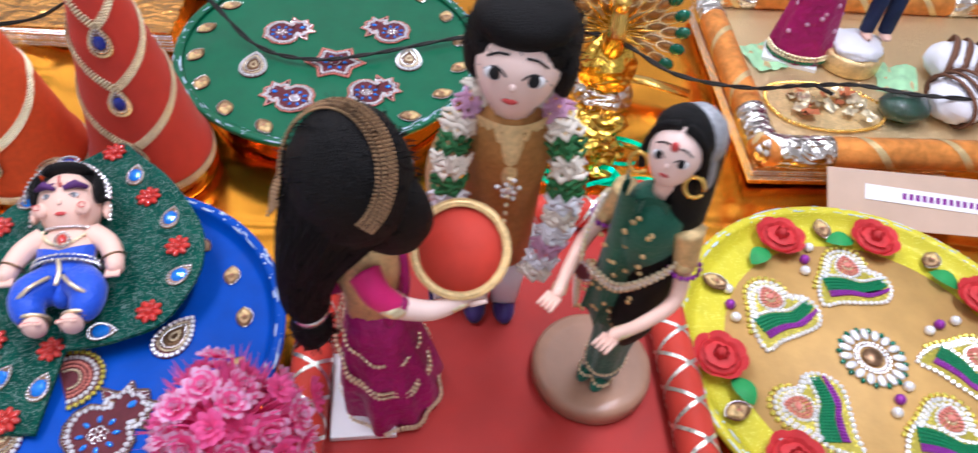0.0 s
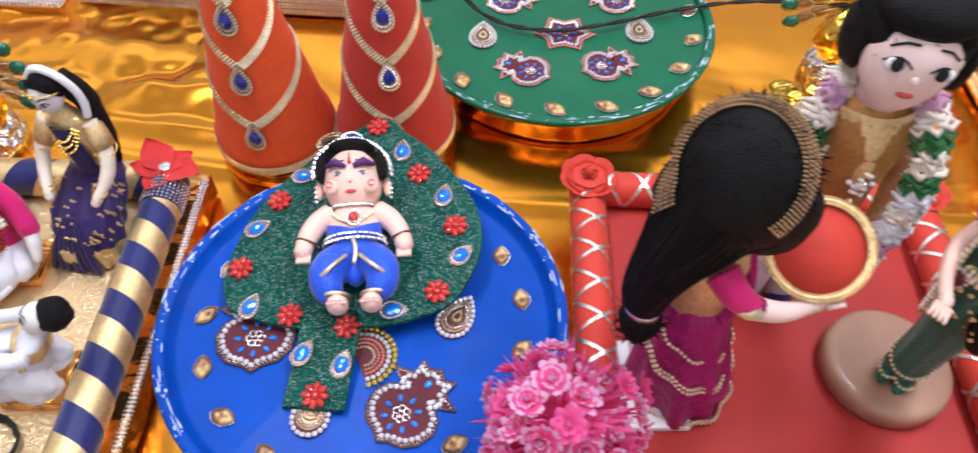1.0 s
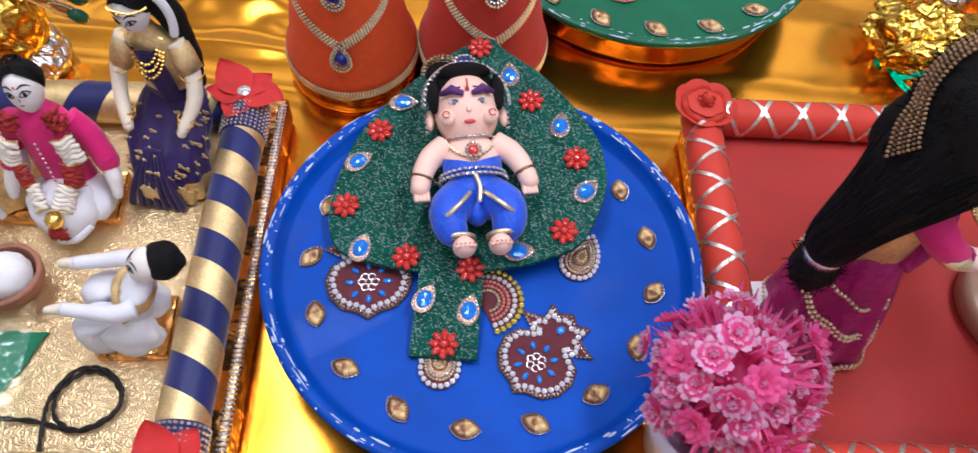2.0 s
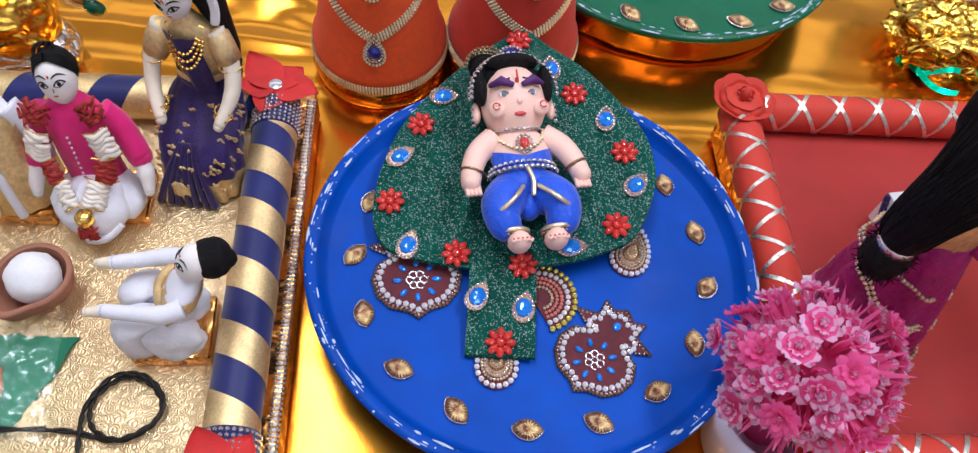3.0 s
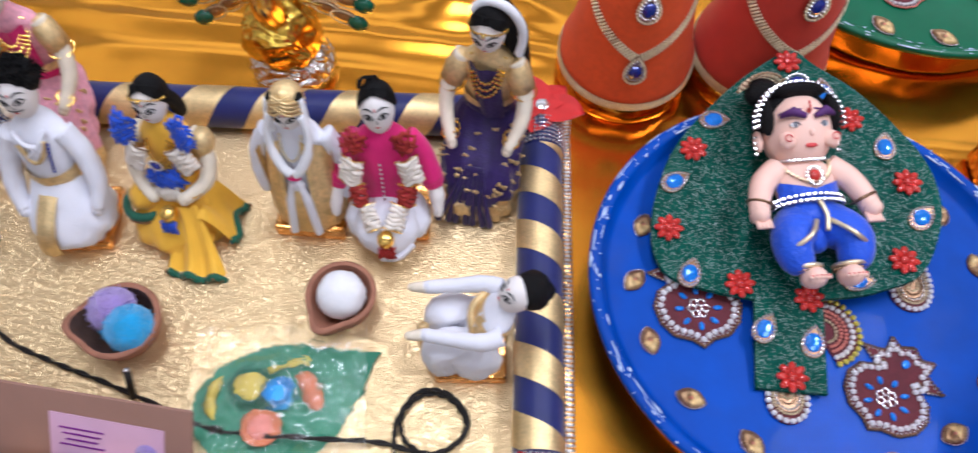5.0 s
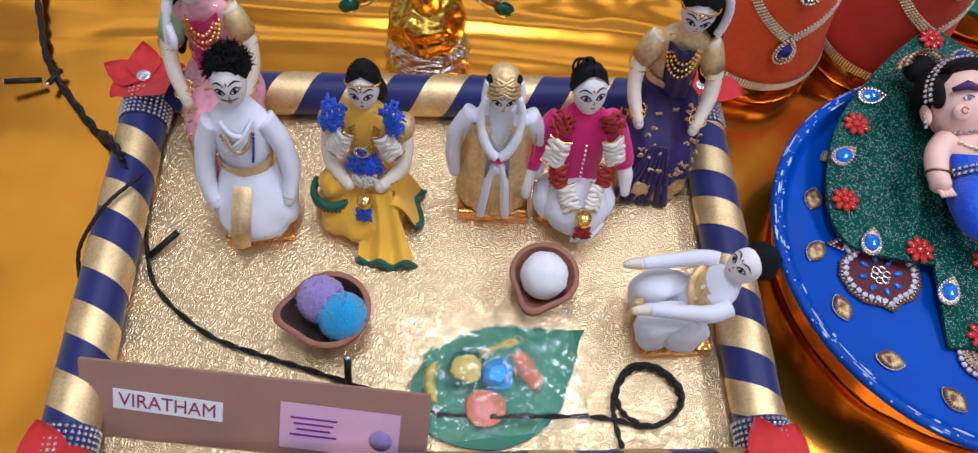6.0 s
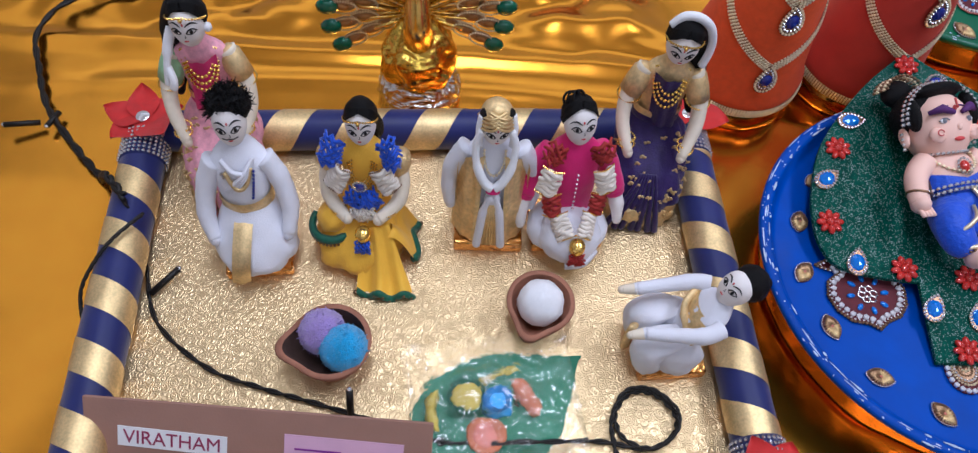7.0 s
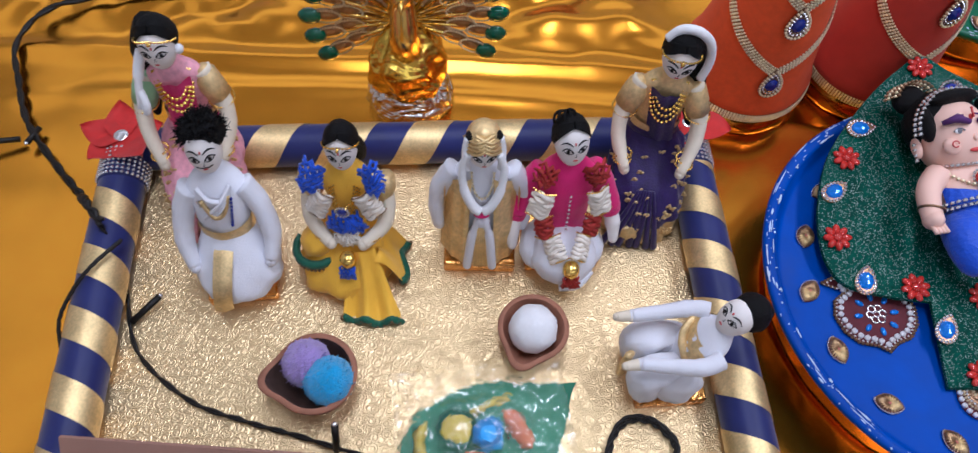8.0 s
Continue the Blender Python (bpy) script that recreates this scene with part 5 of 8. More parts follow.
def woman_in_mustard():
    s = Shape()
    robe(s, M, smooth_levels([(-0.006, -0.004, 0.0, 0.044, 0.036), (-0.008, -0.010, 0.012, 0.048, 0.042), (-0.006, -0.006, 0.030, 0.042, 0.036), (-0.002, 0.006, 0.048, 0.028, 0.023), (0, 0.012, 0.062, 0.020, 0.016)]), YELLOW_CLOTH, 8, 0.10, 5)
    # the skirt's loose end, spread over the board towards the front
    def tail(u, v):
        w = (u - 0.5) * (0.030 + 0.034 * v)
        return 0.012 + 0.014 * v + w, -0.026 - 0.046 * v + 0.010 * abs(u - 0.5), 0.046 * max(0.0, 1 - v) ** 1.6 + 0.0045 + 0.0034 * math.sin(u * 15 + 2 * v) * (0.4 + v) - 0.004 * (1 - math.sin(math.pi * u)) * v
    s.sheet(tail, 26, 16, YELLOW_CLOTH, M)
    s.tube([tail(i / 20, 1.0) for i in range(21)], 0.0036, GREEN_CLOTH, M, 7)
    def side(u, v):
        return 0.026 + 0.026 * u + 0.004 * math.sin(7 * v), -0.030 + 0.044 * v, 0.008 + 0.034 * math.sin(math.pi * (0.5 + 0.5 * u)) + 0.004 * math.sin(9 * v + 3 * u)
    s.sheet(side, 12, 14, YELLOW_CLOTH, M)
    s.tube([side(1.0, i / 14) for i in range(15)], 0.0040, GREEN_CLOTH, M, 7)
    for line in ([tail(i / 20, 1.03) for i in range(21)], [side(1.06, i / 14) for i in range(15)]):
        for k, p in enumerate(spaced(line, 0.0046)):
            s.ball((p[0], p[1], p[2] + 0.0004), (0.0026, 0.0026, 0.0018), GREEN_CLOTH if k % 2 else BRONZE_BEAD, M, 7, 5)
    # the folded cuff over one knee
    s.ball((-0.032, -0.010, 0.046), (0.019, 0.017, 0.013), YELLOW_CLOTH, M, 20, 12, (0, -16, 20), 0.14)
    s.tube(ring_pts((-0.035, -0.013, 0.036), 0.0215, 0.0195, 150, 395, 24), 0.0042, GREEN_CLOTH, M, 7)
    s.beads(ring_pts((-0.035, -0.014, 0.032), 0.0235, 0.0215, 150, 395, 24), 0.0019, BRONZE_BEAD, M)
    robe(s, M, smooth_levels([(0, 0.012, 0.056, 0.019, 0.015), (0, 0.016, 0.082, 0.021, 0.016), (0, 0.020, 0.102, 0.025, 0.015), (0, 0.023, 0.116, 0.010, 0.010)]), YELLOW_CLOTH, 4, 0.03, 6)
    for sx in (-1, 1):
        limb(s, M, [(0.024 * sx, 0.020, 0.102), (0.037 * sx, 0.014, 0.084), (0.036 * sx, -0.002, 0.064), (0.016 * sx, -0.020, 0.056)], [0.0098, 0.0088, 0.0076, 0.0058], BODY_CREAM)
        robe(s, M @ Matrix.Translation((0.033 * sx, 0.016, 0.084)) @ pose(0, 0, 0, -10, 18 * sx, 0), [(0, 0, 0, 0.0105, 0.0105), (0, 0, 0.013, 0.0115, 0.0115), (0, 0, 0.022, 0.008, 0.008)], GOLD_CLOTH, 4, 0.03, 1, 24)
        s.beads(ring_pts((0.026 * sx, -0.012, 0.060), 0.0072, 0.0072), 0.0012, BRIGHT_GOLD, M)
        ruffle(s, M, curve([(0.024 * sx, 0.012, 0.127), (0.030 * sx, 0.006, 0.117), (0.030 * sx, 0.004, 0.106)], 4), 0.0118, [BLUE_CLOTH], 11 + sx)
        pleat_bow(s, M, (0.023 * sx, 0.001, 0.092), 0.021, 0.026, CREAM_GARLAND, (-18, -22 * sx, 22 * sx), 7, BRONZE_BEAD)
    ruffle(s, M, curve([(-0.015, -0.006, 0.074), (0, -0.010, 0.069), (0.015, -0.006, 0.074)], 5), 0.0120, [BLUE_CLOTH], 31)
    ruffle(s, M, curve([(-0.011, -0.014, 0.060), (0, -0.017, 0.058), (0.011, -0.014, 0.060)], 5), 0.0085, [CREAM_GARLAND], 32)
    s.lathe([(0.005, -0.007), (0.0078, -0.004), (0.0082, 0.0), (0.0078, 0.004), (0.005, 0.007)], BRIGHT_GOLD, 18, (0.001, -0.032, 0.048), M, True, 1, lambda a, i: 0.06 * math.sin(9 * a))
    ruffle(s, M, [(-0.006, -0.038, 0.038), (0.007, -0.038, 0.037)], 0.0085, [BLUE_CLOTH], 33)
    for sx in (-1, 1):
        s.tube(curve([(0.008 * sx, 0.030, 0.138), (0.012 * sx, 0.036, 0.122), (0.012 * sx, 0.040, 0.102)], 5), [0.007] * 8 + [0.006, 0.005, 0.003], HAIR, M, 10)
    h = cloth_head(s, M, (0, 0.022, 0.134), (-14, 0, 2), 0.0160)
    hair_dome(s, h, 0.0160, 0.40, 1.05, 3)
    brow_chain(s, h, 0.0160)
    for k in range(3):
        s.beads(ring_pts((0, 0.006, 0.106 - 0.002 * k), 0.010 + 0.0022 * k, 0.014, 180, 360, 14, -0.012 - 0.004 * k), 0.0015, BRIGHT_GOLD, M)
    s.ball((-0.001, -0.011, 0.092), (0.0052, 0.003, 0.0052), NAVY_GEM, M, 12, 8)
    s.beads([(-0.001 + 0.0064 * math.cos(radians(a)), -0.0112, 0.092 + 0.0064 * math.sin(radians(a))) for a in range(0, 360, 30)], 0.0014, SILVER, M)
    return single("doll", s, pose(-0.954, 0.446, BOARD, 0, 0, -1) @ Matrix.Diagonal((0.84, 0.94, 1.03, 1)), "cloth doll in mustard skirt with blue and white garland", "doll", "tray dolls")


def turbaned_elder():
    s = Shape().box((0, -0.004, 0.007), (0.074, 0.056, 0.014), COPPER_FOIL, M, 0.0015)
    robe(s, M, smooth_levels([(0, -0.002, 0.014, 0.036, 0.026), (0, 0.000, 0.040, 0.034, 0.024), (0, 0.004, 0.075, 0.029, 0.020), (0, 0.008, 0.103, 0.028, 0.016), (0, 0.010, 0.116, 0.018, 0.013), (0, 0.012, 0.124, 0.009, 0.009)]), WHITE_CLOTH, 9, 0.05, 4)
    for sx in (-1, 1):
        # the gold shawl, over each shoulder and down the front
        s.sheet(lambda u, v, sx=sx: (sx * (0.010 + 0.026 * u + 0.004 * (1 - v) + 0.001 * math.sin(14 * u)), -0.0305 + 0.020 * u * u + 0.022 * v ** 1.6 - 0.001 * math.sin(11 * u), 0.016 + 0.102 * v - 0.020 * u * v ** 3), 10, 18, GOLD_CLOTH, M)
        s.sheet(lambda u, v, sx=sx: (sx * (0.036 - 0.004 * u), -0.010 + 0.034 * u, 0.016 + 0.086 * v - 0.006 * u), 4, 10, GOLD_CLOTH, M)
        limb(s, M, [(0.027 * sx, 0.010, 0.108), (0.040 * sx, 0.006, 0.088), (0.044 * sx, 0.000, 0.066), (0.042 * sx, -0.006, 0.046)], [0.0100, 0.0094, 0.0086, 0.0060], WHITE_CLOTH)
        s.tube(curve([(0.014 * sx, 0.000, 0.140), (0.019 * sx, -0.004, 0.126), (0.017 * sx, -0.012, 0.108), (0.009 * sx, -0.019, 0.094), (0.002 * sx, -0.021, 0.088)], 6), [0.0038] * 12 + [0.0046] * 13, WHITE_WOOL, M, 9)
        s.tube(curve([(0.002 * sx, -0.0225, 0.080), (0.008 * sx, -0.026, 0.060), (0.011 * sx, -0.031, 0.034), (0.013 * sx, -0.034, 0.016)], 6), [0.0034] * 6 + [0.0046] * 13, WHITE_CLOTH, M, 9)
    for k in range(6):
        x = -0.0085 + 0.0030 * k
        s.tube([(x * 0.5, -0.0235, 0.070), (x * 0.85, -0.029, 0.045), (x * 1.15, -0.033, 0.016)], [0.0012, 0.0017, 0.0021], GOLD_RIBBON, M, 6)
    s.ball((0, -0.022, 0.074), (0.008, 0.005, 0.007), WHITE_CLOTH, M, 14, 10, None, 0.2)
    s.ball((0, -0.0225, 0.085), (0.0075, 0.0036, 0.0022), HOTPINK_CLOTH, M, 12, 8)
    s.beads(ring_pts((0, -0.003, 0.118), 0.0105, 0.012, 180, 360, 18, -0.020), 0.0015, GOLD_BEAD, M)
    h = cloth_head(s, M, (0, 0.008, 0.137), (-6, 0, 3), 0.0160)
    s.ball((0, 0.0045, 0.0095), (0.0162, 0.0160, 0.0130), GOLD_CLOTH, h, 22, 12)
    for sx in (-1, 1):
        s.ball((0.0125 * sx, 0.0, 0.0135), (0.0045, 0.006, 0.0042), HAIR, h, 12, 8)
    s.ball((0.0, 0.001, 0.0165), (0.0085, 0.009, 0.0058), GOLD_RIBBON, h, 14, 8)
    for k in range(4):
        for sx in (-1, 1):
            s.tube(curve([(-0.0168 * sx, -0.002 + 0.002 * k, 0.002 + 0.0028 * k), (-0.006 * sx, -0.0155 + 0.0014 * k, 0.0085 + 0.0028 * k), (0.0085 * sx, -0.0118 + 0.002 * k, 0.0150 + 0.0018 * k)], 5), 0.0024, GOLD_RIBBON, h, 7, False, 0.55)
    for sx in (-1, 1):
        s.tube(curve([(0.0148 * sx, -0.002, 0.014), (0.0172 * sx, -0.005, 0.000), (0.0150 * sx, -0.008, -0.016)], 5), 0.0032, WHITE_WOOL, h, 8)
    return single("doll", s, pose(-0.843, 0.463, BOARD, 0, 0, 1) @ Matrix.Diagonal((0.86, 0.94, 1.03, 1)), "turbaned cloth doll in white and gold robe on gold block", "doll", "tray dolls")


def man_in_pink():
    s = Shape().box((0.002, 0.010, 0.005), (0.076, 0.058, 0.010), COPPER_FOIL, M, 0.0015)
    s.ball((0, -0.020, 0.032), (0.033, 0.029, 0.024), WHITE_CLOTH, M, 30, 20, (18, 0, 0), 0.06)
    for sx in (-1, 1):
        s.ball((0.022 * sx, -0.004, 0.026), (0.020, 0.026, 0.018), WHITE_CLOTH, M, 22, 14, (0, 0, 20 * sx), 0.08)
    s.tube(curve([(-0.006, -0.046, 0.016), (0.012, -0.047, 0.020), (0.026, -0.036, 0.026)], 5), 0.004, WHITE_CLOTH, M, 8)
    robe(s, M, smooth_levels([(0, 0.010, 0.030, 0.026, 0.019), (0, 0.014, 0.060, 0.025, 0.018), (0, 0.018, 0.086, 0.027, 0.018), (0, 0.022, 0.104, 0.027, 0.0155), (0, 0.024, 0.113, 0.018, 0.012), (0, 0.026, 0.120, 0.008, 0.008)]), HOTPINK_CLOTH, 5, 0.03, 7)
    for sx in (-1, 1):
        limb(s, M, [(0.024 * sx, 0.022, 0.104), (0.036 * sx, 0.020, 0.086), (0.046 * sx, 0.010, 0.062)], [0.0122, 0.0118, 0.0110], HOTPINK_CLOTH)
        limb(s, M, [(0.046 * sx, 0.010, 0.062), (0.050 * sx, 0.000, 0.050), (0.051 * sx, -0.010, 0.038)], [0.0082, 0.0074, 0.0050], CLOTH_SKIN)
        ruffle(s, M, curve([(0.020 * sx, 0.012, 0.122), (0.027 * sx, 0.006, 0.110)], 4), 0.0118, [RED_GARLAND], 41 + sx)
        pleat_bow(s, M, (0.027 * sx, -0.001, 0.092), 0.021, 0.024, CREAM_GARLAND, (-20, -10 * sx, 16 * sx), 6, BRIGHT_GOLD)
        pleat_bow(s, M, (0.022 * sx, -0.010, 0.069), 0.019, 0.020, RED_GARLAND, (-24, 14 * sx, 12 * sx), 6, BRIGHT_GOLD)
        pleat_bow(s, M, (0.011 * sx, -0.026, 0.054), 0.020, 0.022, CREAM_GARLAND, (-46, 34 * sx, 6 * sx), 6, BRIGHT_GOLD)
    s.beads([(0, -0.0035 - 0.0022 * k * 0.4, 0.100 - 0.0052 * k) for k in range(9)], 0.0015, SILVER, M, step=0.0052)
    s.lathe([(0.005, -0.007), (0.0078, -0.004), (0.0082, 0.0), (0.0078, 0.004), (0.005, 0.007)], BRIGHT_GOLD, 18, (0.002, -0.045, 0.046), M, True, 1, lambda a, i: 0.06 * math.sin(9 * a))
    ruffle(s, M, [(-0.005, -0.050, 0.034), (0.009, -0.050, 0.032)], 0.0078, [RED_GARLAND], 44)
    h = cloth_head(s, M, (0, 0.026, 0.134), (-24, -4, 4), 0.0168)
    hair_dome(s, h, 0.0168, 0.44, 1.04, 8)
    for k in range(5):
        s.tube(arc((0, 0, 0), 0.0066, -20, 200, 8, "xz"), 0.0013, HAIR, h @ pose(-0.004 + 0.002 * (k - 2), 0.006, 0.0205, 14 * (k - 2), 0, 32 * k), 5)
    return single("doll", s, pose(-0.771, 0.456, BOARD, 0, 0, 6) @ Matrix.Diagonal((0.88, 0.94, 1.03, 1)), "seated cloth doll in hot pink shirt with red and cream garland", "doll", "tray dolls")


def rail_lady(skirt, hem, torso, sash, at, label, side, folds, cuff):
    """A cloth woman sitting on the tray's rail, her skirt hanging to the board."""
    s = Shape()
    lv = smooth_levels([(0, -0.026, 0.002, 0.034, 0.018), (0, -0.020, 0.014, 0.037, 0.023), (0, -0.008, 0.036, 0.039, 0.032), (0, 0.010, 0.056, 0.039, 0.036), (0, 0.034, 0.070, 0.034, 0.024), (0, 0.042, 0.082, 0.024, 0.017)])
    robe(s, M, lv, skirt, folds, 0.15, 3, 64, True, (8, hem), 0.07)
    for k in range(7):
        x = 0.006 * (k - 2) * -side
        s.tube(curve([(x * 0.4, -0.022, 0.062), (x * 0.8, -0.036, 0.044), (x * 1.2, -0.0435, 0.022), (x * 1.5 + 0.002 * (k % 2), -0.0460, 0.003)], 5), [0.0014 + 0.00018 * i for i in range(16)], skirt, M, 8)
    s.ball((-0.012 * side, -0.040, 0.016), (0.012, 0.008, 0.014), hem, M, 18, 12, (14, 0, 0), 0.25)
    rng = random.Random(folds)
    for k in range(60):
        i = rng.randrange(6, len(lv) - 4)
        x, y, z, rx, ry = lv[i]
        a = rng.uniform(3.3, 6.1)
        p = Vector((x + rx * 1.03 * math.cos(a), y + ry * 1.03 * math.sin(a), z))
        for q in (0, 1, 2):
            s.ball((p.x + 0.0020 * math.cos(2.1 * q + k), p.y - 0.0002, p.z + 0.0020 * math.sin(2.1 * q + k)), (0.0026, 0.0011, 0.0015), hem, M, 6, 4, (0, 40 * q + 20 * k, 0))
    robe(s, M, smooth_levels([(0, 0.042, 0.078, 0.0215, 0.0155), (0, 0.042, 0.100, 0.022, 0.016), (0, 0.040, 0.126, 0.025, 0.017), (0, 0.038, 0.143, 0.024, 0.014), (0, 0.037, 0.152, 0.014, 0.011), (0, 0.036, 0.162, 0.0075, 0.0075)]), torso, 5, 0.03, 2)
    s.sheet(lambda u, v: (side * (-0.017 + 0.028 * u + 0.008 * (1 - v)), 0.0185 + 0.007 * abs(2 * u - 1) ** 2 + 0.0014 * math.sin(12 * u), 0.088 + 0.060 * v - 0.006 * u), 10, 10, sash, M)
    for k in range(2):
        robe(s, M, [(0, 0.042, 0.082 + 0.008 * k, 0.0245, 0.0185), (0, 0.042, 0.086 + 0.008 * k, 0.0252, 0.0192), (0, 0.042, 0.090 + 0.008 * k, 0.0243, 0.0183)], hem if k else sash, 5, 0.02, 3, 40, False)
    for sx in (-1, 1):
        limb(s, M, [(0.024 * sx, 0.038, 0.142), (0.035 * sx, 0.030, 0.120), (0.037 * sx, 0.014, 0.096), (0.027 * sx, -0.010, 0.076)], [0.0092, 0.0084, 0.0072, 0.0050], BODY_CREAM)
        robe(s, M @ Matrix.Translation((0.0345 * sx, 0.031, 0.116)) @ pose(0, 0, 0, -14, -24 * sx, 0), [(0, 0, 0, 0.0112, 0.0112), (0, 0, 0.013, 0.0120, 0.0120), (0, 0.001, 0.024, 0.0112, 0.0112), (0, 0.001, 0.031, 0.006, 0.006)], GOLD_CLOTH if sx != side else cuff, 5, 0.04, sx, 24)
        for q in (0.0, 0.004):
            s.beads(ring_pts((0.030 * sx, -0.002 + q, 0.081 + q), 0.0082, 0.0070), 0.0013, BRIGHT_GOLD, M)
        s.beads(ring_pts((0.0345 * sx, 0.030, 0.114), 0.0118, 0.0118), 0.0011, BRIGHT_GOLD, M)
    for k in range(3):
        s.beads(ring_pts((0, 0.030, 0.150 - 0.001 * k), 0.0120 + 0.0020 * k, 0.0130 + 0.001 * k, 170, 370, 20, -0.020 - 0.006 * k), 0.0019, BRIGHT_GOLD, M)
    h = cloth_head(s, M, (0, 0.030, 0.178), (2 if side > 0 else -14, 0, -4), 0.0165)
    hair_dome(s, h, 0.0165, 0.46, 1.07, folds)
    brow_chain(s, h, 0.0165)
    s.tube(curve([(0.006 * side, 0.046, 0.186), (0.020 * side, 0.052, 0.160), (0.028 * side, 0.046, 0.124), (0.034 * side, 0.040, 0.088)], 6), [0.0125] * 8 + [0.011] * 6 + [0.009, 0.008, 0.006, 0.005, 0.003], HAIR, M, 10)
    if side > 0:
        s.tube(curve([(-0.0150, 0.004, 0.0160), (-0.006, 0.006, 0.0255), (0.008, 0.006, 0.0265), (0.020, 0.008, 0.0170), (0.0270, 0.010, 0.0020), (0.0285, 0.010, -0.014), (0.026, 0.008, -0.028)], 6), 0.0040, WHITE_WOOL, h, 9)
    else:
        s.tube(curve([(-0.0160, 0.002, -0.004), (-0.0205, -0.004, -0.016), (-0.0240, -0.010, -0.032), (-0.0270, -0.012, -0.050)], 6), [0.0046] * 10 + [0.0034] * 9, WHITE_WOOL, h, 9)
        s.tube(curve([(-0.0240, -0.010, -0.034), (-0.020, -0.016, -0.044), (-0.022, -0.016, -0.052)], 5), 0.0036, WHITE_WOOL, h, 8)
        s.ball((0.0165, 0.0, -0.002), 0.0042, WHITE_WOOL, h, 10, 8)
    return single("doll", s, at @ Matrix.Diagonal((0.90, 0.95, 1.0, 1)), label, "doll", "tray dolls")


def kneeling_doll():
    s = Shape().box((0.004, 0.006, 0.007), (0.066, 0.070, 0.014), COPPER_FOIL, M, 0.0015)
    for sx in (-1, 1):
        # shin and thigh of a raised, cloth-covered knee
        robe(s, M, smooth_levels([(0.018 * sx, -0.020, 0.014, 0.018, 0.016), (0.018 * sx, -0.024, 0.032, 0.0185, 0.017), (0.018 * sx, -0.020, 0.050, 0.0175, 0.018), (0.017 * sx, -0.008, 0.060, 0.015, 0.017), (0.016 * sx, 0.004, 0.063, 0.008, 0.010)]), WHITE_CLOTH, 4, 0.08, 3 + sx)
        robe(s, M, smooth_levels([(0.019 * sx, 0.010, 0.014, 0.019, 0.026), (0.019 * sx, 0.008, 0.032, 0.020, 0.026), (0.017 * sx, 0.004, 0.050, 0.017, 0.022), (0.012 * sx, 0.006, 0.060, 0.010, 0.012)]), WHITE_CLOTH, 4, 0.08, 6 + sx)
    s.tube(curve([(0.0, -0.039, 0.056), (0.002, -0.041, 0.036), (0.003, -0.040, 0.016)], 5), 0.0060, GOLD_CLOTH, M, 9, False, 0.6)
    robe(s, M, smooth_levels([(0, 0.012, 0.040, 0.022, 0.018), (0, 0.020, 0.062, 0.021, 0.017), (0, 0.030, 0.084, 0.023, 0.016), (-0.001, 0.036, 0.094, 0.016, 0.013), (-0.003, 0.041, 0.101, 0.008, 0.008)]), WHITE_CLOTH, 5, 0.04, 4)
    robe(s, M, smooth_levels([(0, 0.0235, 0.068, 0.0222, 0.0182), (0, 0.0285, 0.080, 0.0245, 0.0175), (-0.001, 0.033, 0.089, 0.021, 0.0155)]), GOLD_CLOTH, 5, 0.04, 4, 40, False)
    s.tube(curve([(-0.022, 0.022, 0.086), (-0.008, 0.008, 0.080), (0.010, 0.008, 0.070), (0.024, 0.016, 0.058)], 6), 0.0040, GOLD_CLOTH, M, 8, False, 0.5)
    for sx, hx in ((-1, -0.030), (1, 0.018)):
        limb(s, M, [(0.024 * sx, 0.034, 0.088), (0.029 * sx, 0.018, 0.086), (0.5 * (hx + 0.030 * sx), -0.008, 0.080), (hx, -0.036, 0.076)], [0.0092, 0.0084, 0.0072, 0.0062], WHITE_CLOTH)
        limb(s, M, [(hx, -0.036, 0.076), (hx * 1.02, -0.050, 0.0745)], [0.0062, 0.0042], BODY_CREAM)
    h = cloth_head(s, M, (-0.005, 0.046, 0.112), (-38, 0, 14), 0.0165)
    s.ball((0.0, 0.0105, 0.0115), (0.0182, 0.0175, 0.0178), HAIR, h, 22, 14, None, 0.06)
    s.ball((0.003, 0.0210, 0.0185), (0.0085, 0.0080, 0.0080), HAIR, h, 14, 10, None, 0.12)
    fuzz(s, h, (0, 0.0115, 0.0085), (0.0160, 0.0135, 0.0155), 90, 0.003, HAIR, 6, -0.2)
    return single("doll", s, pose(-0.688, 0.343, BOARD, 0, 0, -84) @ Matrix.Diagonal((0.84, 0.84, 0.90, 1)), "white-robed cloth doll kneeling with both arms stretched forward", "doll", "tray dolls")


man_in_white()
woman_in_mustard()
turbaned_elder()
man_in_pink()
rail_lady(PURPLE_CLOTH, GOLD_CLOTH, GOLD_CLOTH, PURPLE_CLOTH, pose(-0.694, 0.508, BOARD, 0, 0, -4), "cloth doll in purple and gold sari with white hair garland", 1, 11, GOLD_CLOTH)
rail_lady(PINK_CLOTH, GOLD_CLOTH, PINK_CLOTH, HOTPINK_CLOTH, pose(-1.091, 0.500, BOARD, 0, 0, 8), "cloth doll in pale pink sari with gold beads", -1, 13, MINT_PAPER)
kneeling_doll()

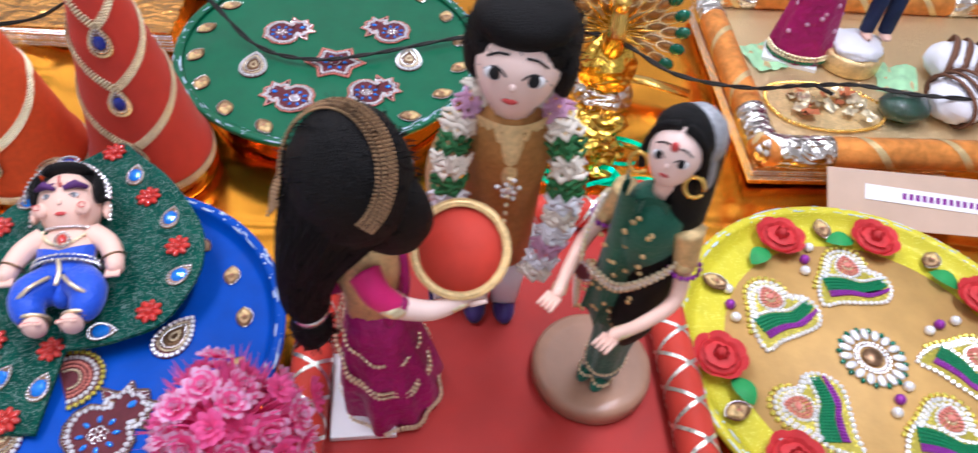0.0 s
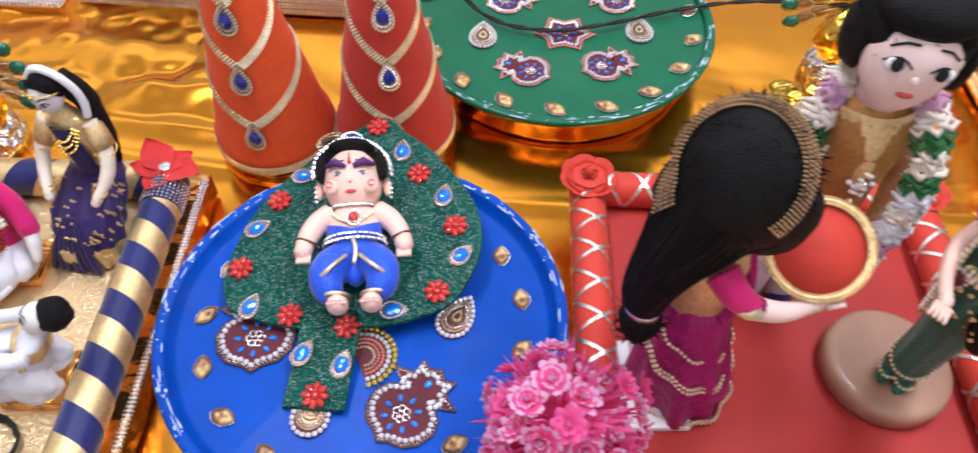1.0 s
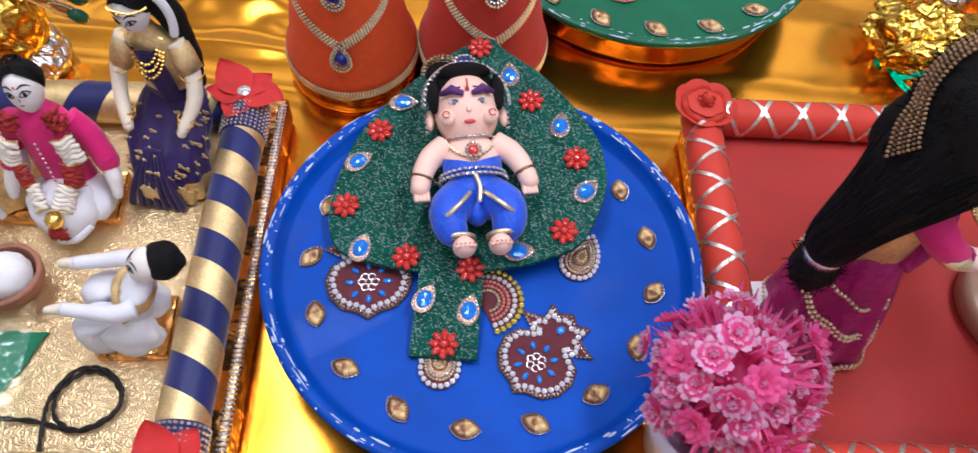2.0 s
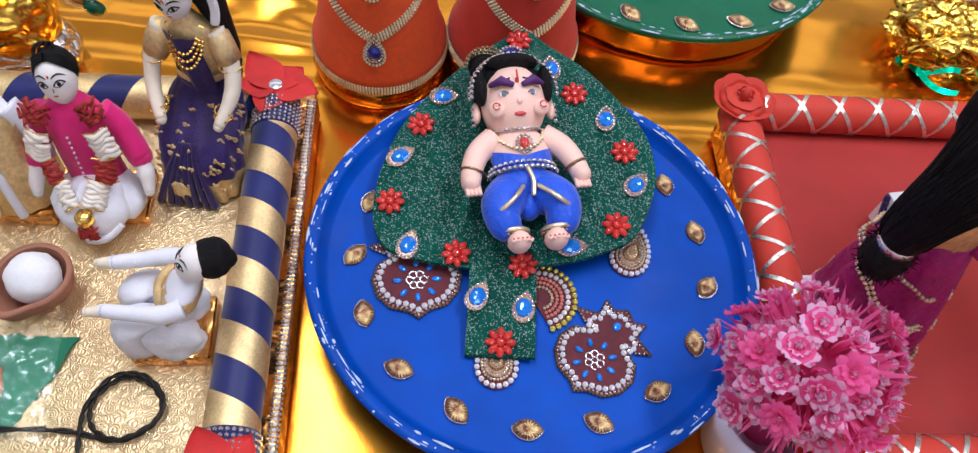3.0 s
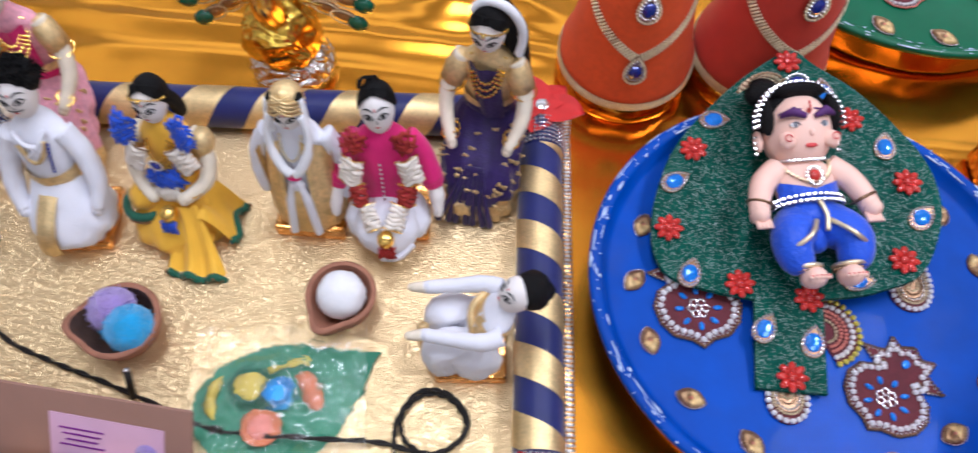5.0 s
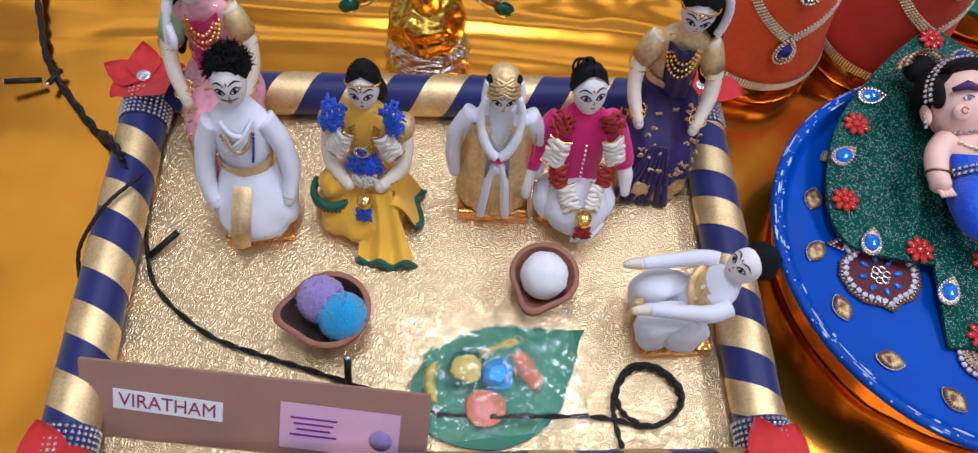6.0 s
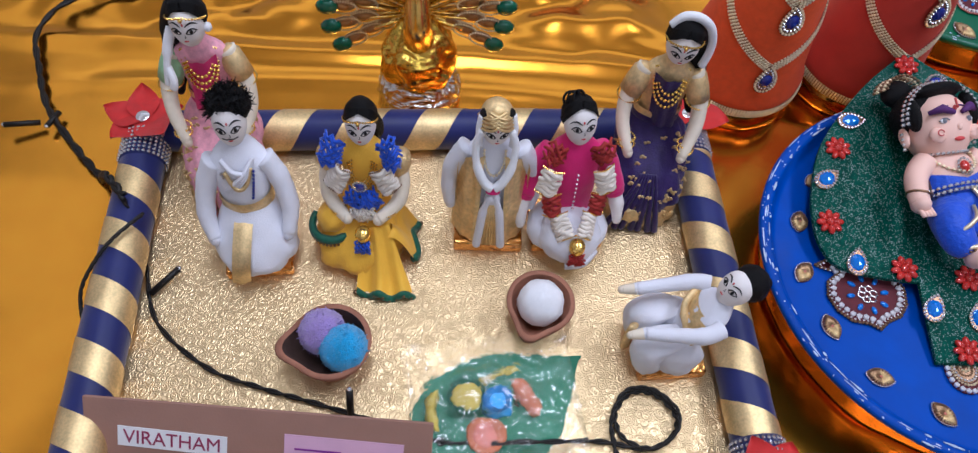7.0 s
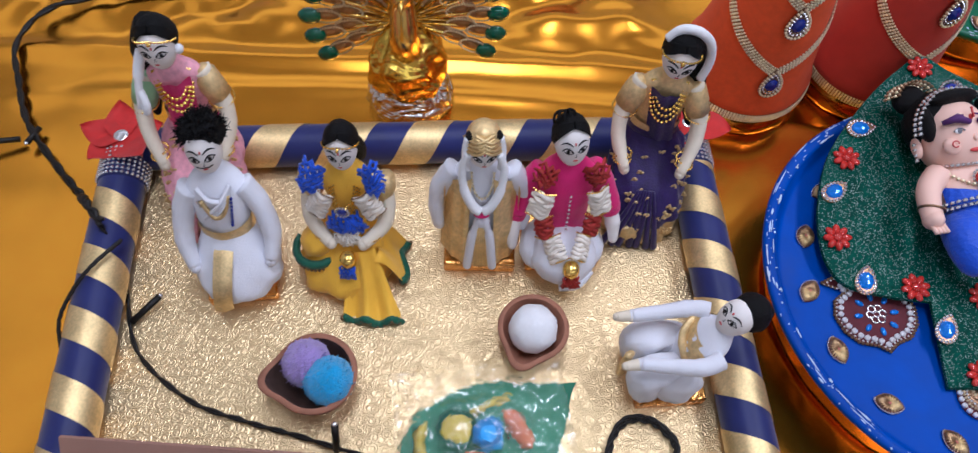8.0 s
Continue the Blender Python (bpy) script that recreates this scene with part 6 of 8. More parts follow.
# reclining baby on the leaf
s = Shape()
for sx in (-1, 1):
    s.tube(curve([(0.013 * sx, 0.0, 0.016), (0.0245 * sx, -0.012, 0.003), (0.0255 * sx, -0.014, -0.012), (0.0190 * sx, -0.013, -0.025)], 5), [0.019, 0.0195, 0.019, 0.0185, 0.018, 0.0175, 0.017, 0.0165, 0.016, 0.0155, 0.015, 0.0145, 0.014, 0.0125, 0.011, 0.0095], BLUE_CLOTH, M, 16)
    s.tube(ring_pts((0.0185 * sx, -0.013, -0.0235), 0.0122, 0.0122, 0, 345, 20), 0.0022, GOLD_BEAD, M, 6, True)
    s.beads(ring_pts((0.0175 * sx, -0.013, -0.0270), 0.0115, 0.0115), 0.0018, BRONZE_BEAD, M)
    s.ball((0.0155 * sx, -0.018, -0.033), (0.0100, 0.0140, 0.0090), SKIN, M, 16, 10)
    for k in range(5):
        s.ball((0.0150 * sx + (k - 2) * 0.0036, -0.0305 + 0.0008 * abs(k - 2), -0.0345), 0.0023, SKIN, M, 8, 6)
        s.ball((0.0150 * sx + (k - 2) * 0.0036, -0.0322 + 0.0008 * abs(k - 2), -0.0338), 0.0010, LIP, M, 6, 5)
    arm(s, M, [(0.022 * sx, -0.002, 0.066), (0.036 * sx, -0.004, 0.055), (0.044 * sx, -0.008, 0.040), (0.048 * sx, -0.012, 0.024)], 0.0112, SKIN, SKIN)
    for k in range(4):
        s.tube([(0.047 * sx + (k - 1.5) * 0.0032, -0.013, 0.020), (0.047 * sx + (k - 1.5) * 0.0034, -0.017, 0.011)], [0.0024, 0.0019], SKIN, M, 7)
    s.tube([(0.0445 * sx + 0.010 * math.cos(a), -0.009 + 0.010 * math.sin(a), 0.034 + 0.004 * math.cos(a) * sx) for a in [i * 0.3 for i in range(21)]], 0.0013, BRONZE_BEAD, M, 5, True)
    s.tube(curve([(0.006 * sx, -0.022, 0.014), (0.017 * sx, -0.033, 0.000), (0.030 * sx, -0.026, -0.008), (0.038 * sx, -0.012, -0.006)], 5), 0.0021, GOLD_BEAD, M, 6)
s.ball((0, 0.0, 0.022), (0.029, 0.020, 0.017), BLUE_CLOTH, M, 28, 18, None, 0.06)
s.ball((0, -0.002, 0.004), (0.011, 0.012, 0.014), BLUE_CLOTH, M, 18, 12)
s.ball((0, 0.0, 0.052), (0.0265, 0.0185, 0.026), SKIN, M, 22, 14)
s.sheet(lambda u, v: (0.0275 * math.sin((u - 0.5) * 2.6), -0.0200 * math.cos((u - 0.5) * 2.6), 0.034 + v * (0.008 + 0.016 * abs(u - 0.5) * 1.4)), 18, 4, BLUE_CLOTH, M)
for dz in (0.0, 0.0048):
    s.beads(ring_pts((0, 0, 0.032 + dz), 0.0300 - dz * 0.3, 0.0212, 170, 370, 40), 0.0024, SILVER, M)
s.tube(curve([(0.0, -0.0215, 0.031), (0.003, -0.024, 0.018), (0.001, -0.024, 0.004)], 5), 0.0022, GOLD_BEAD, M, 6)
for k in (0, 1):
    s.beads(ring_pts((0, -0.002, 0.072 - 0.002 * k), 0.020 + 0.003 * k, 0.0165 + 0.002 * k, 195, 345, 24, -0.004 - 0.018 * k), 0.0021, SILVER if k == 0 else GOLD_BEAD, M)
s.ball((0.001, -0.0205, 0.053), (0.0046, 0.003, 0.0058), RED_GEM, M, 12, 8)
s.beads([(0.001 + 0.0066 * math.cos(radians(a)), -0.0205, 0.053 + 0.0082 * math.sin(radians(a))) for a in range(0, 360, 24)], 0.0016, SILVER, M)
h = face(s, (0, -0.004, 0.099), 0.0315, SKIN, M, (12, 0, 0), GREY_IRIS, BROW, True, True, 0.58, -0.02) @ Matrix.Diagonal((1.10, 1.04, 1.03, 1))
for sx in (-1, 1):
    s.ball(tuple(h @ Vector((0.0175 * sx, -0.0225, -0.010))), (0.0075, 0.0055, 0.0075), SKIN, M, 14, 10)
    s.tube([h @ Vector(p) for p in ((0.0035 * sx, -0.0300, 0.0080), (0.0125 * sx, -0.0280, 0.0128), (0.0215 * sx, -0.0215, 0.0105))], [0.0022, 0.0042, 0.0020], BROW, M, 8)
    s.tube(arc((0, 0, 0), 0.0028, 0, 320, 10, "xz"), 0.0006, LIP, h @ Matrix.Translation((0.0185 * sx, -0.0292, -0.009)), 5)
    s.ball(tuple(h @ Vector((0.0305 * sx, 0.002, -0.006))), (0.004, 0.006, 0.010), SKIN, M, 10, 8)
    s.beads([h @ Vector((0.0335 * sx, 0.0, -0.010 + 0.0035 * k)) for k in range(-2, 3)], 0.0022, SILVER, M)
s.tube([h @ Vector((0, -0.0298, 0.012)), h @ Vector((0, -0.0288, 0.021))], 0.0010, LIP, M, 6)
s.ball(tuple(h @ Vector((0, 0.010, 0.012))), (0.0335, 0.029, 0.0325), HAIR, M, 24, 16, None, 0.05)
s.ball(tuple(h @ Vector((0, -0.007, 0.0325))), (0.0245, 0.016, 0.0075), HAIR, M, 20, 10)
for sx in (-1, 1):
    s.ball(tuple(h @ Vector((0.0265 * sx, -0.008, 0.014))), (0.006, 0.010, 0.018), HAIR, M, 12, 10)
for k in (0, 1):
    s.beads([h @ Vector(((0.0345 + 0.001 * k) * math.cos(radians(a)), -0.012 + 0.005 * k, 0.006 + (0.0350 + 0.001 * k) * math.sin(radians(a)))) for a in range(-4, 185, 6)], 0.0023, SILVER, M)
s.ball(tuple(h @ Vector((0.001, -0.009, 0.041))), (0.0075, 0.004, 0.0055), NAVY_GEM, M, 14, 8)
s.beads([h @ Vector((0.001 + 0.0092 * math.cos(radians(a)), -0.009, 0.041 + 0.0070 * math.sin(radians(a)))) for a in range(0, 360, 24)], 0.0017, SILVER, M)
s.ball(tuple(h @ Vector((-0.016, 0.022, 0.040))), (0.016, 0.012, 0.014), HAIR, M, 14, 10)
for k in range(5):
    s.beads([h @ Vector((-0.016 + 0.017 * math.cos(radians(a)), 0.010 + 0.005 * k, 0.040 + 0.015 * math.sin(radians(a)))) for a in range(20, 165, 16)], 0.0020, GOLD_BEAD if k % 2 else BRONZE_BEAD, M)
single("doll", s, pose(-0.405, 0.448, 0.0655, -76, 0, 11) @ Matrix.Scale(0.99, 4), "pink vinyl baby doll in blue shorts lying on green leaf", "doll")

# magenta girl with a long black plait
s = Shape()
drape(s, M, [(0.050, 0.0), (0.051, 0.008), (0.047, 0.040), (0.040, 0.080), (0.032, 0.115), (0.026, 0.140)], MAGENTA_CLOTH, 9, 0.13, 72, 0.9)
def hem(z, r, wob, rad):
    s.beads([((r + 0.003) * math.cos(a) * (1 + 0.045 * math.sin(9 * a)), (r + 0.003) * math.sin(a) * 0.9 * (1 + 0.045 * math.sin(9 * a)), z + wob * math.sin(a + 0.8)) for a in [i * 0.087 for i in range(72)]], rad, GOLD_BEAD, M, closed=True)
for z, r, wob in ((0.005, 0.0505, 0), (0.009, 0.0505, 0), (0.068, 0.0425, 0.020), (0.073, 0.0415, 0.020), (0.104, 0.0345, 0.018)):
    hem(z, r, wob, 0.0021)
s.tube([(0, 0, 0.130), (0, 0, 0.155), (0, 0.0, 0.185), (0, 0, 0.205), (0, 0, 0.225)], [0.026, 0.025, 0.029, 0.024, 0.012], GOLD_CLOTH, M, 20)
s.tube(curve([(-0.020, -0.010, 0.135), (-0.012, -0.026, 0.165), (0.010, -0.022, 0.200), (0.022, 0.0, 0.210), (0.015, 0.024, 0.185), (0.0, 0.030, 0.150)], 6), 0.013, MAGENTA_CLOTH, M, 10, False, 0.4)
for sx in (-1, 1):
    arm(s, M, [(0.027 * sx, 0.0, 0.198), (0.040 * sx, -0.008, 0.190), (0.044 * sx, -0.022, 0.178)], 0.0125, HOTPINK_CLOTH, MAGENTA_CLOTH, GOLD_BEAD)
    arm(s, M, [(0.044 * sx, -0.022, 0.178), (0.042 * sx, -0.048, 0.168), (0.036 * sx, -0.074, 0.172)], 0.0108, PALE_SKIN, PALE_SKIN, GOLD_BEAD)
    for k in range(4):
        s.tube([(0.036 * sx + (k - 1.5) * 0.004, -0.078, 0.172), (0.035 * sx + (k - 1.5) * 0.0045, -0.091, 0.174)], [0.0028, 0.002], PALE_SKIN, M, 7)
h = face(s, (0, -0.006, 0.262), 0.040, PALE_SKIN, M, (4, 0, 62), INK, INK, True)
s.ball(tuple(h @ Vector((0, 0.012, 0.014))), (0.046, 0.044, 0.052), HAIR, M, 32, 20, None, 0.03)
for sx in (-1, 1):
    s.ball(tuple(h @ Vector((0.027 * sx, 0.008, -0.012))), (0.019, 0.030, 0.036), HAIR, M, 18, 12, None, 0.05)
plait = curve([h @ Vector(p) for p in ((0.004, 0.014, 0.006), (0.027, 0.034, -0.045), (0.039, 0.038, -0.085), (0.041, 0.036, -0.112))], 6)
thick = [0.0435, 0.042, 0.0395, 0.0365, 0.0335, 0.0305, 0.0275, 0.0255, 0.0238, 0.0226, 0.0216, 0.0207, 0.0200, 0.0194, 0.0188, 0.0182, 0.0174, 0.0160, 0.0135]
s.tube(plait, thick, HAIR, M, 18)
rng = random.Random(17)
for j in range(150):
    a, i0 = rng.uniform(0, 6.283), rng.randrange(0, 9)
    line, w = [], rng.uniform(-0.06, 0.06)
    for i in range(i0, min(len(plait), i0 + rng.randrange(6, 12))):
        d = (plait[min(i + 1, len(plait) - 1)] - plait[max(i - 1, 0)]).normalized()
        u = d.orthogonal().normalized()
        q = a + w * (i - i0)
        line.append(plait[i] + (u * math.cos(q) + d.cross(u) * math.sin(q)) * thick[i] * 1.004)
    s.tube(line, 0.0009, HAIR, M, 4)
s.tube([h @ Vector((0.041, 0.036, -0.112)), h @ Vector((0.041, 0.036, -0.119))], 0.0148, SILVER, M, 14)
s.ball(tuple(h @ Vector((0.042, 0.036, -0.132))), (0.0175, 0.0175, 0.0215), HAIR, M, 18, 12, None, 0.12)
fuzz(s, h, (0.042, 0.036, -0.132), (0.0175, 0.0175, 0.0215), 160, 0.005, HAIR, 8, -1.0)
crown, back = Vector((0, 0.012, 0.014)), (M @ pose(0, 0, 0, 0, 0, -96) @ Vector((-0.36, -0.68, 0.64))).normalized()
across = Vector((0, 0, 1)).cross(back).normalized()
over = back.cross(across)
inv = h.to_3x3().inverted()
for row in range(7):
    k = 0.38 + 0.040 * row
    line = []
    for q in range(-34, 226, 3):
        d = inv @ (back * k + (across * math.cos(radians(q)) + over * math.sin(radians(q))) * math.sqrt(1 - k * k))
        d.normalize()
        reach = 1 / math.sqrt((d.x / 0.046) ** 2 + (d.y / 0.044) ** 2 + (d.z / 0.052) ** 2)
        for px, py, pz, pr in ((0.004, 0.014, 0.006, 0.043), (0.011, 0.019, -0.009, 0.0425), (0.017, 0.0245, -0.023, 0.041), (0.023, 0.030, -0.036, 0.038)):
            off = Vector((px, py, pz)) - crown
            along = off.dot(d)
            room = pr * pr - (off.length_squared - along * along)
            if room > 0:
                reach = max(reach, along + math.sqrt(room))
        line.append(h @ (crown + d * (reach * 1.03 + 0.0006)))
    s.beads(line, 0.0013, ANTIQUE_GOLD if row % 2 == 0 else BRONZE_BEAD, M)
fuzz(s, h, (0, 0.012, 0.014), (0.046, 0.044, 0.052), 520, 0.0050, HAIR, 4, -0.8)
single("doll", s, pose(-0.096, 0.404, BOARD, -4, 0, 96) @ Matrix.Diagonal((0.98, 0.98, 1.07, 1)), "vinyl doll in magenta sari with long black plait", "doll", "red tray dolls")

# boy with a flower garland
s = Shape()
for sx in (-1, 1):
    s.tube([(0.014 * sx, 0, 0.006), (0.015 * sx, 0, 0.05), (0.016 * sx, 0.002, 0.11)], [0.013, 0.015, 0.019], WHITE_CLOTH, M, 14)
    s.ball((0.014 * sx, -0.010, 0.007), (0.011, 0.020, 0.009), PURPLE_CLOTH, M, 14, 8)
    arm(s, M, [(0.033 * sx, 0.0, 0.232), (0.047 * sx, -0.002, 0.195), (0.047 * sx, -0.012, 0.160), (0.040 * sx, -0.026, 0.135)], 0.013, GOLD_CLOTH, PALE_SKIN)
    ruffle(s, M, curve([(0.016 * sx, 0.012, 0.262), (0.036 * sx, -0.010, 0.248), (0.043 * sx, -0.030, 0.210), (0.040 * sx, -0.040, 0.165), (0.028 * sx, -0.046, 0.115)], 6), 0.0145,
           [CREAM_GARLAND, PALE_PETAL, CREAM_GARLAND, GREEN_GARLAND, CREAM_GARLAND, GREEN_GARLAND, WHITE_CLOTH, CREAM_GARLAND, WHITE_CLOTH, PALE_PETAL, WHITE_CLOTH, CREAM_GARLAND], 61 + sx)
s.tube([(0, 0, 0.095), (0, 0, 0.13), (0, -0.002, 0.18), (0, 0.0, 0.225), (0, 0, 0.250), (0, 0, 0.262)], [0.030, 0.030, 0.030, 0.035, 0.026, 0.014], BROWN_GOLD, M, 22)
s.sheet(lambda u, v: ((u - 0.5) * (0.014 + 0.038 * v), -0.0375 + 0.05 * abs(u - 0.5) ** 2 + 0.014 * v * v, 0.205 + 0.050 * v), 8, 8, GOLD_CLOTH, M)
s.beads([(0, -0.039, 0.218), (0, -0.038, 0.150)], 0.0022, GOLD_BEAD, M, step=0.010)
for k in range(12):
    s.bead((0.012 * math.cos(k * 2.4) * (k / 12), -0.039, 0.206 + 0.012 * math.sin(k * 2.4) * (k / 12)), 0.0022, CRYSTAL, M)
h = face(s, (0, -0.0085, 0.294), 0.0315, PALE_SKIN, M, (-22, 3, -12), INK, INK, True, False, 1.12, 0.24)
s.tube([(0, -0.002, 0.255), (0, -0.006, 0.275)], [0.018, 0.013], PALE_SKIN, M, 14)
s.ball(tuple(h @ Vector((0, 0.009, 0.020))), (0.0385, 0.036, 0.034), HAIR, M, 32, 20, None, 0.07)
s.ball(tuple(h @ Vector((0, -0.008, 0.035))), (0.034, 0.027, 0.017), HAIR, M, 24, 14, None, 0.05)
for sx in (-1, 1):
    s.ball(tuple(h @ Vector((0.030 * sx, 0.008, 0.006))), (0.0095, 0.018, 0.024), HAIR, M, 16, 12, None, 0.1)
fuzz(s, h, (0, 0.009, 0.020), (0.0385, 0.036, 0.034), 420, 0.0050, HAIR, 5, -0.6)
single("doll", s, pose(-0.004, 0.512, BOARD, 3, 0, 2) @ Matrix.Scale(1.11, 4), "boy doll in brown gold tunic with white, pink and green garland", "doll", "red tray dolls")

# slim fashion doll in a green sari on a wooden disc
WX, WY = 0.098, 0.428
disc = Shape().lathe([(0.054, 0), (0.0585, 0.003), (0.059, 0.014), (0.0575, 0.021), (0.053, 0.0235), (0.044, 0.0228), (0.002, 0.0232)], WOOD, 72)
single("wooden_disc", disc, pose(WX, WY, BOARD), "round turned brown wooden stand on the red tray", "stand")
s = Shape()
drape(s, M, [(0.019, 0.010), (0.020, 0.03), (0.021, 0.07), (0.026, 0.11), (0.033, 0.145), (0.027, 0.180), (0.023, 0.195)], GREEN_CLOTH, 8, 0.12, 48, 0.85)
for sx in (-1, 1):
    s.ball((0.009 * sx, -0.012, 0.006), (0.008, 0.016, 0.007), GREEN_CLOTH, M, 12, 8)
    s.beads(ring_pts((0.009 * sx, -0.010, 0.012), 0.010, 0.012), 0.0022, GOLD_BEAD, M)
s.beads([(0.021 * math.cos(a), 0.019 * math.sin(a), 0.034 + 0.010 * math.sin(a)) for a in [i * 0.2 for i in range(32)]], 0.0022, GOLD_BEAD, M, closed=True)
for k in range(5):
    s.beads(ring_pts((0, 0, 0.134 + 0.005 * k), 0.035 - 0.0004 * k, 0.030), 0.0024, GOLD_BEAD if k % 2 else BRONZE_BEAD, M)
s.tube([(0, 0, 0.185), (0, 0, 0.205), (0, -0.003, 0.235), (0, 0, 0.258), (0, 0, 0.272)], [0.022, 0.023, 0.029, 0.025, 0.010], GREEN_CLOTH, M, 20)
s.tube([(0, 0, 0.262), (0, -0.002, 0.290)], 0.0095, SKIN, M, 14)
s.sheet(lambda u, v: (-0.034 + 0.050 * u + 0.006 * math.sin(u * 18), -0.036 + 0.028 * (u - 0.45) ** 2 * 4 + 0.004 * math.sin(u * 25 + v * 3) + 0.012 * v, 0.130 + 0.145 * v), 30, 14, GREEN_CLOTH, M)
for k in range(3):
    s.beads(curve([(-0.036, -0.026 + 0.003 * k, 0.262), (-0.039, -0.033, 0.22), (-0.037 + 0.002 * k, -0.036, 0.17), (-0.032, -0.034, 0.13)], 6), 0.0026, GOLD_BEAD if k else CREAM_GARLAND, M)
    s.beads(curve([(-0.030, -0.036, 0.190 + 0.004 * k), (0.004, -0.042, 0.196 + 0.004 * k), (0.030, -0.022, 0.218 + 0.004 * k), (0.036, 0.004, 0.228 + 0.004 * k)], 6), 0.0024, GOLD_BEAD if k != 1 else CREAM_GARLAND, M)
s.ball((-0.032, -0.038, 0.185), (0.008, 0.004, 0.009), MAROON, M, 12, 8)
s.beads([(-0.032 + 0.0095 * math.cos(radians(a)), -0.038, 0.185 + 0.0105 * math.sin(radians(a))) for a in range(0, 360, 30)], 0.0022, SILVER, M)
for k in range(44):
    q = 0.135 + 0.13 * ((k * 37) % 44) / 44
    s.ball((-0.028 + 0.046 * ((k * 17 + k * k) % 44) / 44, -0.040 + 0.012 * abs(((k * 11) % 44) / 44 - 0.45) + 0.010 * (q - 0.14) / 0.12, q), (0.0026, 0.0014, 0.0022), GOLD_RIBBON, M, 8, 5)
for sx in (-1, 1):
    arm(s, M, [(0.028 * sx, 0.0, 0.252), (0.038 * sx, -0.006, 0.225)], 0.0125, GOLD_CLOTH, GOLD_CLOTH)
    s.beads(ring_pts((0.038 * sx, -0.006, 0.222), 0.0125, 0.0125), 0.0024, PURPLE_BEAD, M)
    arm(s, M, [(0.038 * sx, -0.006, 0.222), (0.046 * sx, -0.020, 0.198), (0.038 * sx, -0.052, 0.196), (0.028 * sx, -0.080, 0.204)], 0.0082, SKIN, SKIN, GOLD_BEAD)
    for k in range(4):
        s.tube([(0.028 * sx + (k - 1.5) * 0.0034, -0.084, 0.205), (0.027 * sx + (k - 1.5) * 0.004, -0.099, 0.207)], [0.0022, 0.0014], SKIN, M, 6)
h = face(s, (0, -0.006, 0.312), 0.0210, PALE_SKIN, M, (-24, 0, 10), INK, INK, True, False, 1.1, 0.20)
s.ball(tuple(h @ Vector((0, 0.0085, 0.0095))), (0.0235, 0.0212, 0.0215), HAIR, M, 28, 18, None, 0.03)
for sx in (-1, 1):
    s.tube(curve([h @ Vector((0.002 * sx, -0.0125, 0.0225)), h @ Vector((0.016 * sx, -0.0085, 0.0150)), h @ Vector((0.0225 * sx, 0.002, -0.004)), h @ Vector((0.022 * sx, 0.012, -0.020))], 6), 0.0034, HAIR, M, 8)
s.ball(tuple(h @ Vector((0.006, 0.0165, 0.0105))), (0.0228, 0.0180, 0.0225), VEIL, M, 28, 18, None, 0.05)
s.tube(curve([h @ Vector((0.020, 0.014, 0.010)), h @ Vector((0.026, 0.022, -0.014)), h @ Vector((0.024, 0.030, -0.046))], 6), [0.010] * 7 + [0.007] * 6, VEIL, M, 10, False, 0.4)
s.ball(tuple(h @ Vector((0, -0.0195, 0.0100))), (0.0030, 0.0022, 0.0040), LIP, M, 10, 6)
for sx in (-1, 1):
    s.tube(arc((0, 0, 0), 0.007, 0, 340, 14, "xz"), 0.0016, BRIGHT_GOLD, h @ Matrix.Translation((0.0215 * sx, -0.004, -0.014)), 6)
s.tube(curve([h @ Vector((0.004, 0.022, 0.010)), h @ Vector((0.012, 0.036, -0.040)), h @ Vector((0.016, 0.044, -0.095)), h @ Vector((0.016, 0.050, -0.150)), h @ Vector((0.016, 0.052, -0.185))], 6), [0.024 - 0.0002 * i for i in range(20)] + [0.018, 0.015, 0.012, 0.009, 0.006], HAIR, M, 16)
single("doll", s, pose(0.104, 0.418, BOARD + 0.023, 6, 3, -40) @ Matrix.Diagonal((0.88, 0.92, 1.05, 1)), "slim doll in dark green sari on a round wooden stand", "doll", "red tray dolls")

# round red tray carried before the dolls
hoop = thing("offering_tray", look((-0.038, 0.402, 0.222), (0.03, 0.74, -0.22)) @ Matrix.Scale(0.86, 4), "round red tray with gold beaded rim, held by the magenta doll", "tray")
part("red_disc", Shape().lathe([(0.040, 0), (0.040, 0.002), (0.002, 0.0015)], RED_CLOTH, 48), hoop)
rim = Shape().tube(ring_pts((0, 0, 0.002), 0.0415, 0.0415, 0, 354, 60), 0.0036, GOLD_CLOTH, None, 8, True)
for k in (0.0385, 0.0415, 0.0445):
    rim.beads(ring_pts((0, 0, 0.0045), k, k, 0, 357, 80), 0.0014, GOLD_CLOTH)
part("bead_rim", rim, hoop, "gold beaded rim")


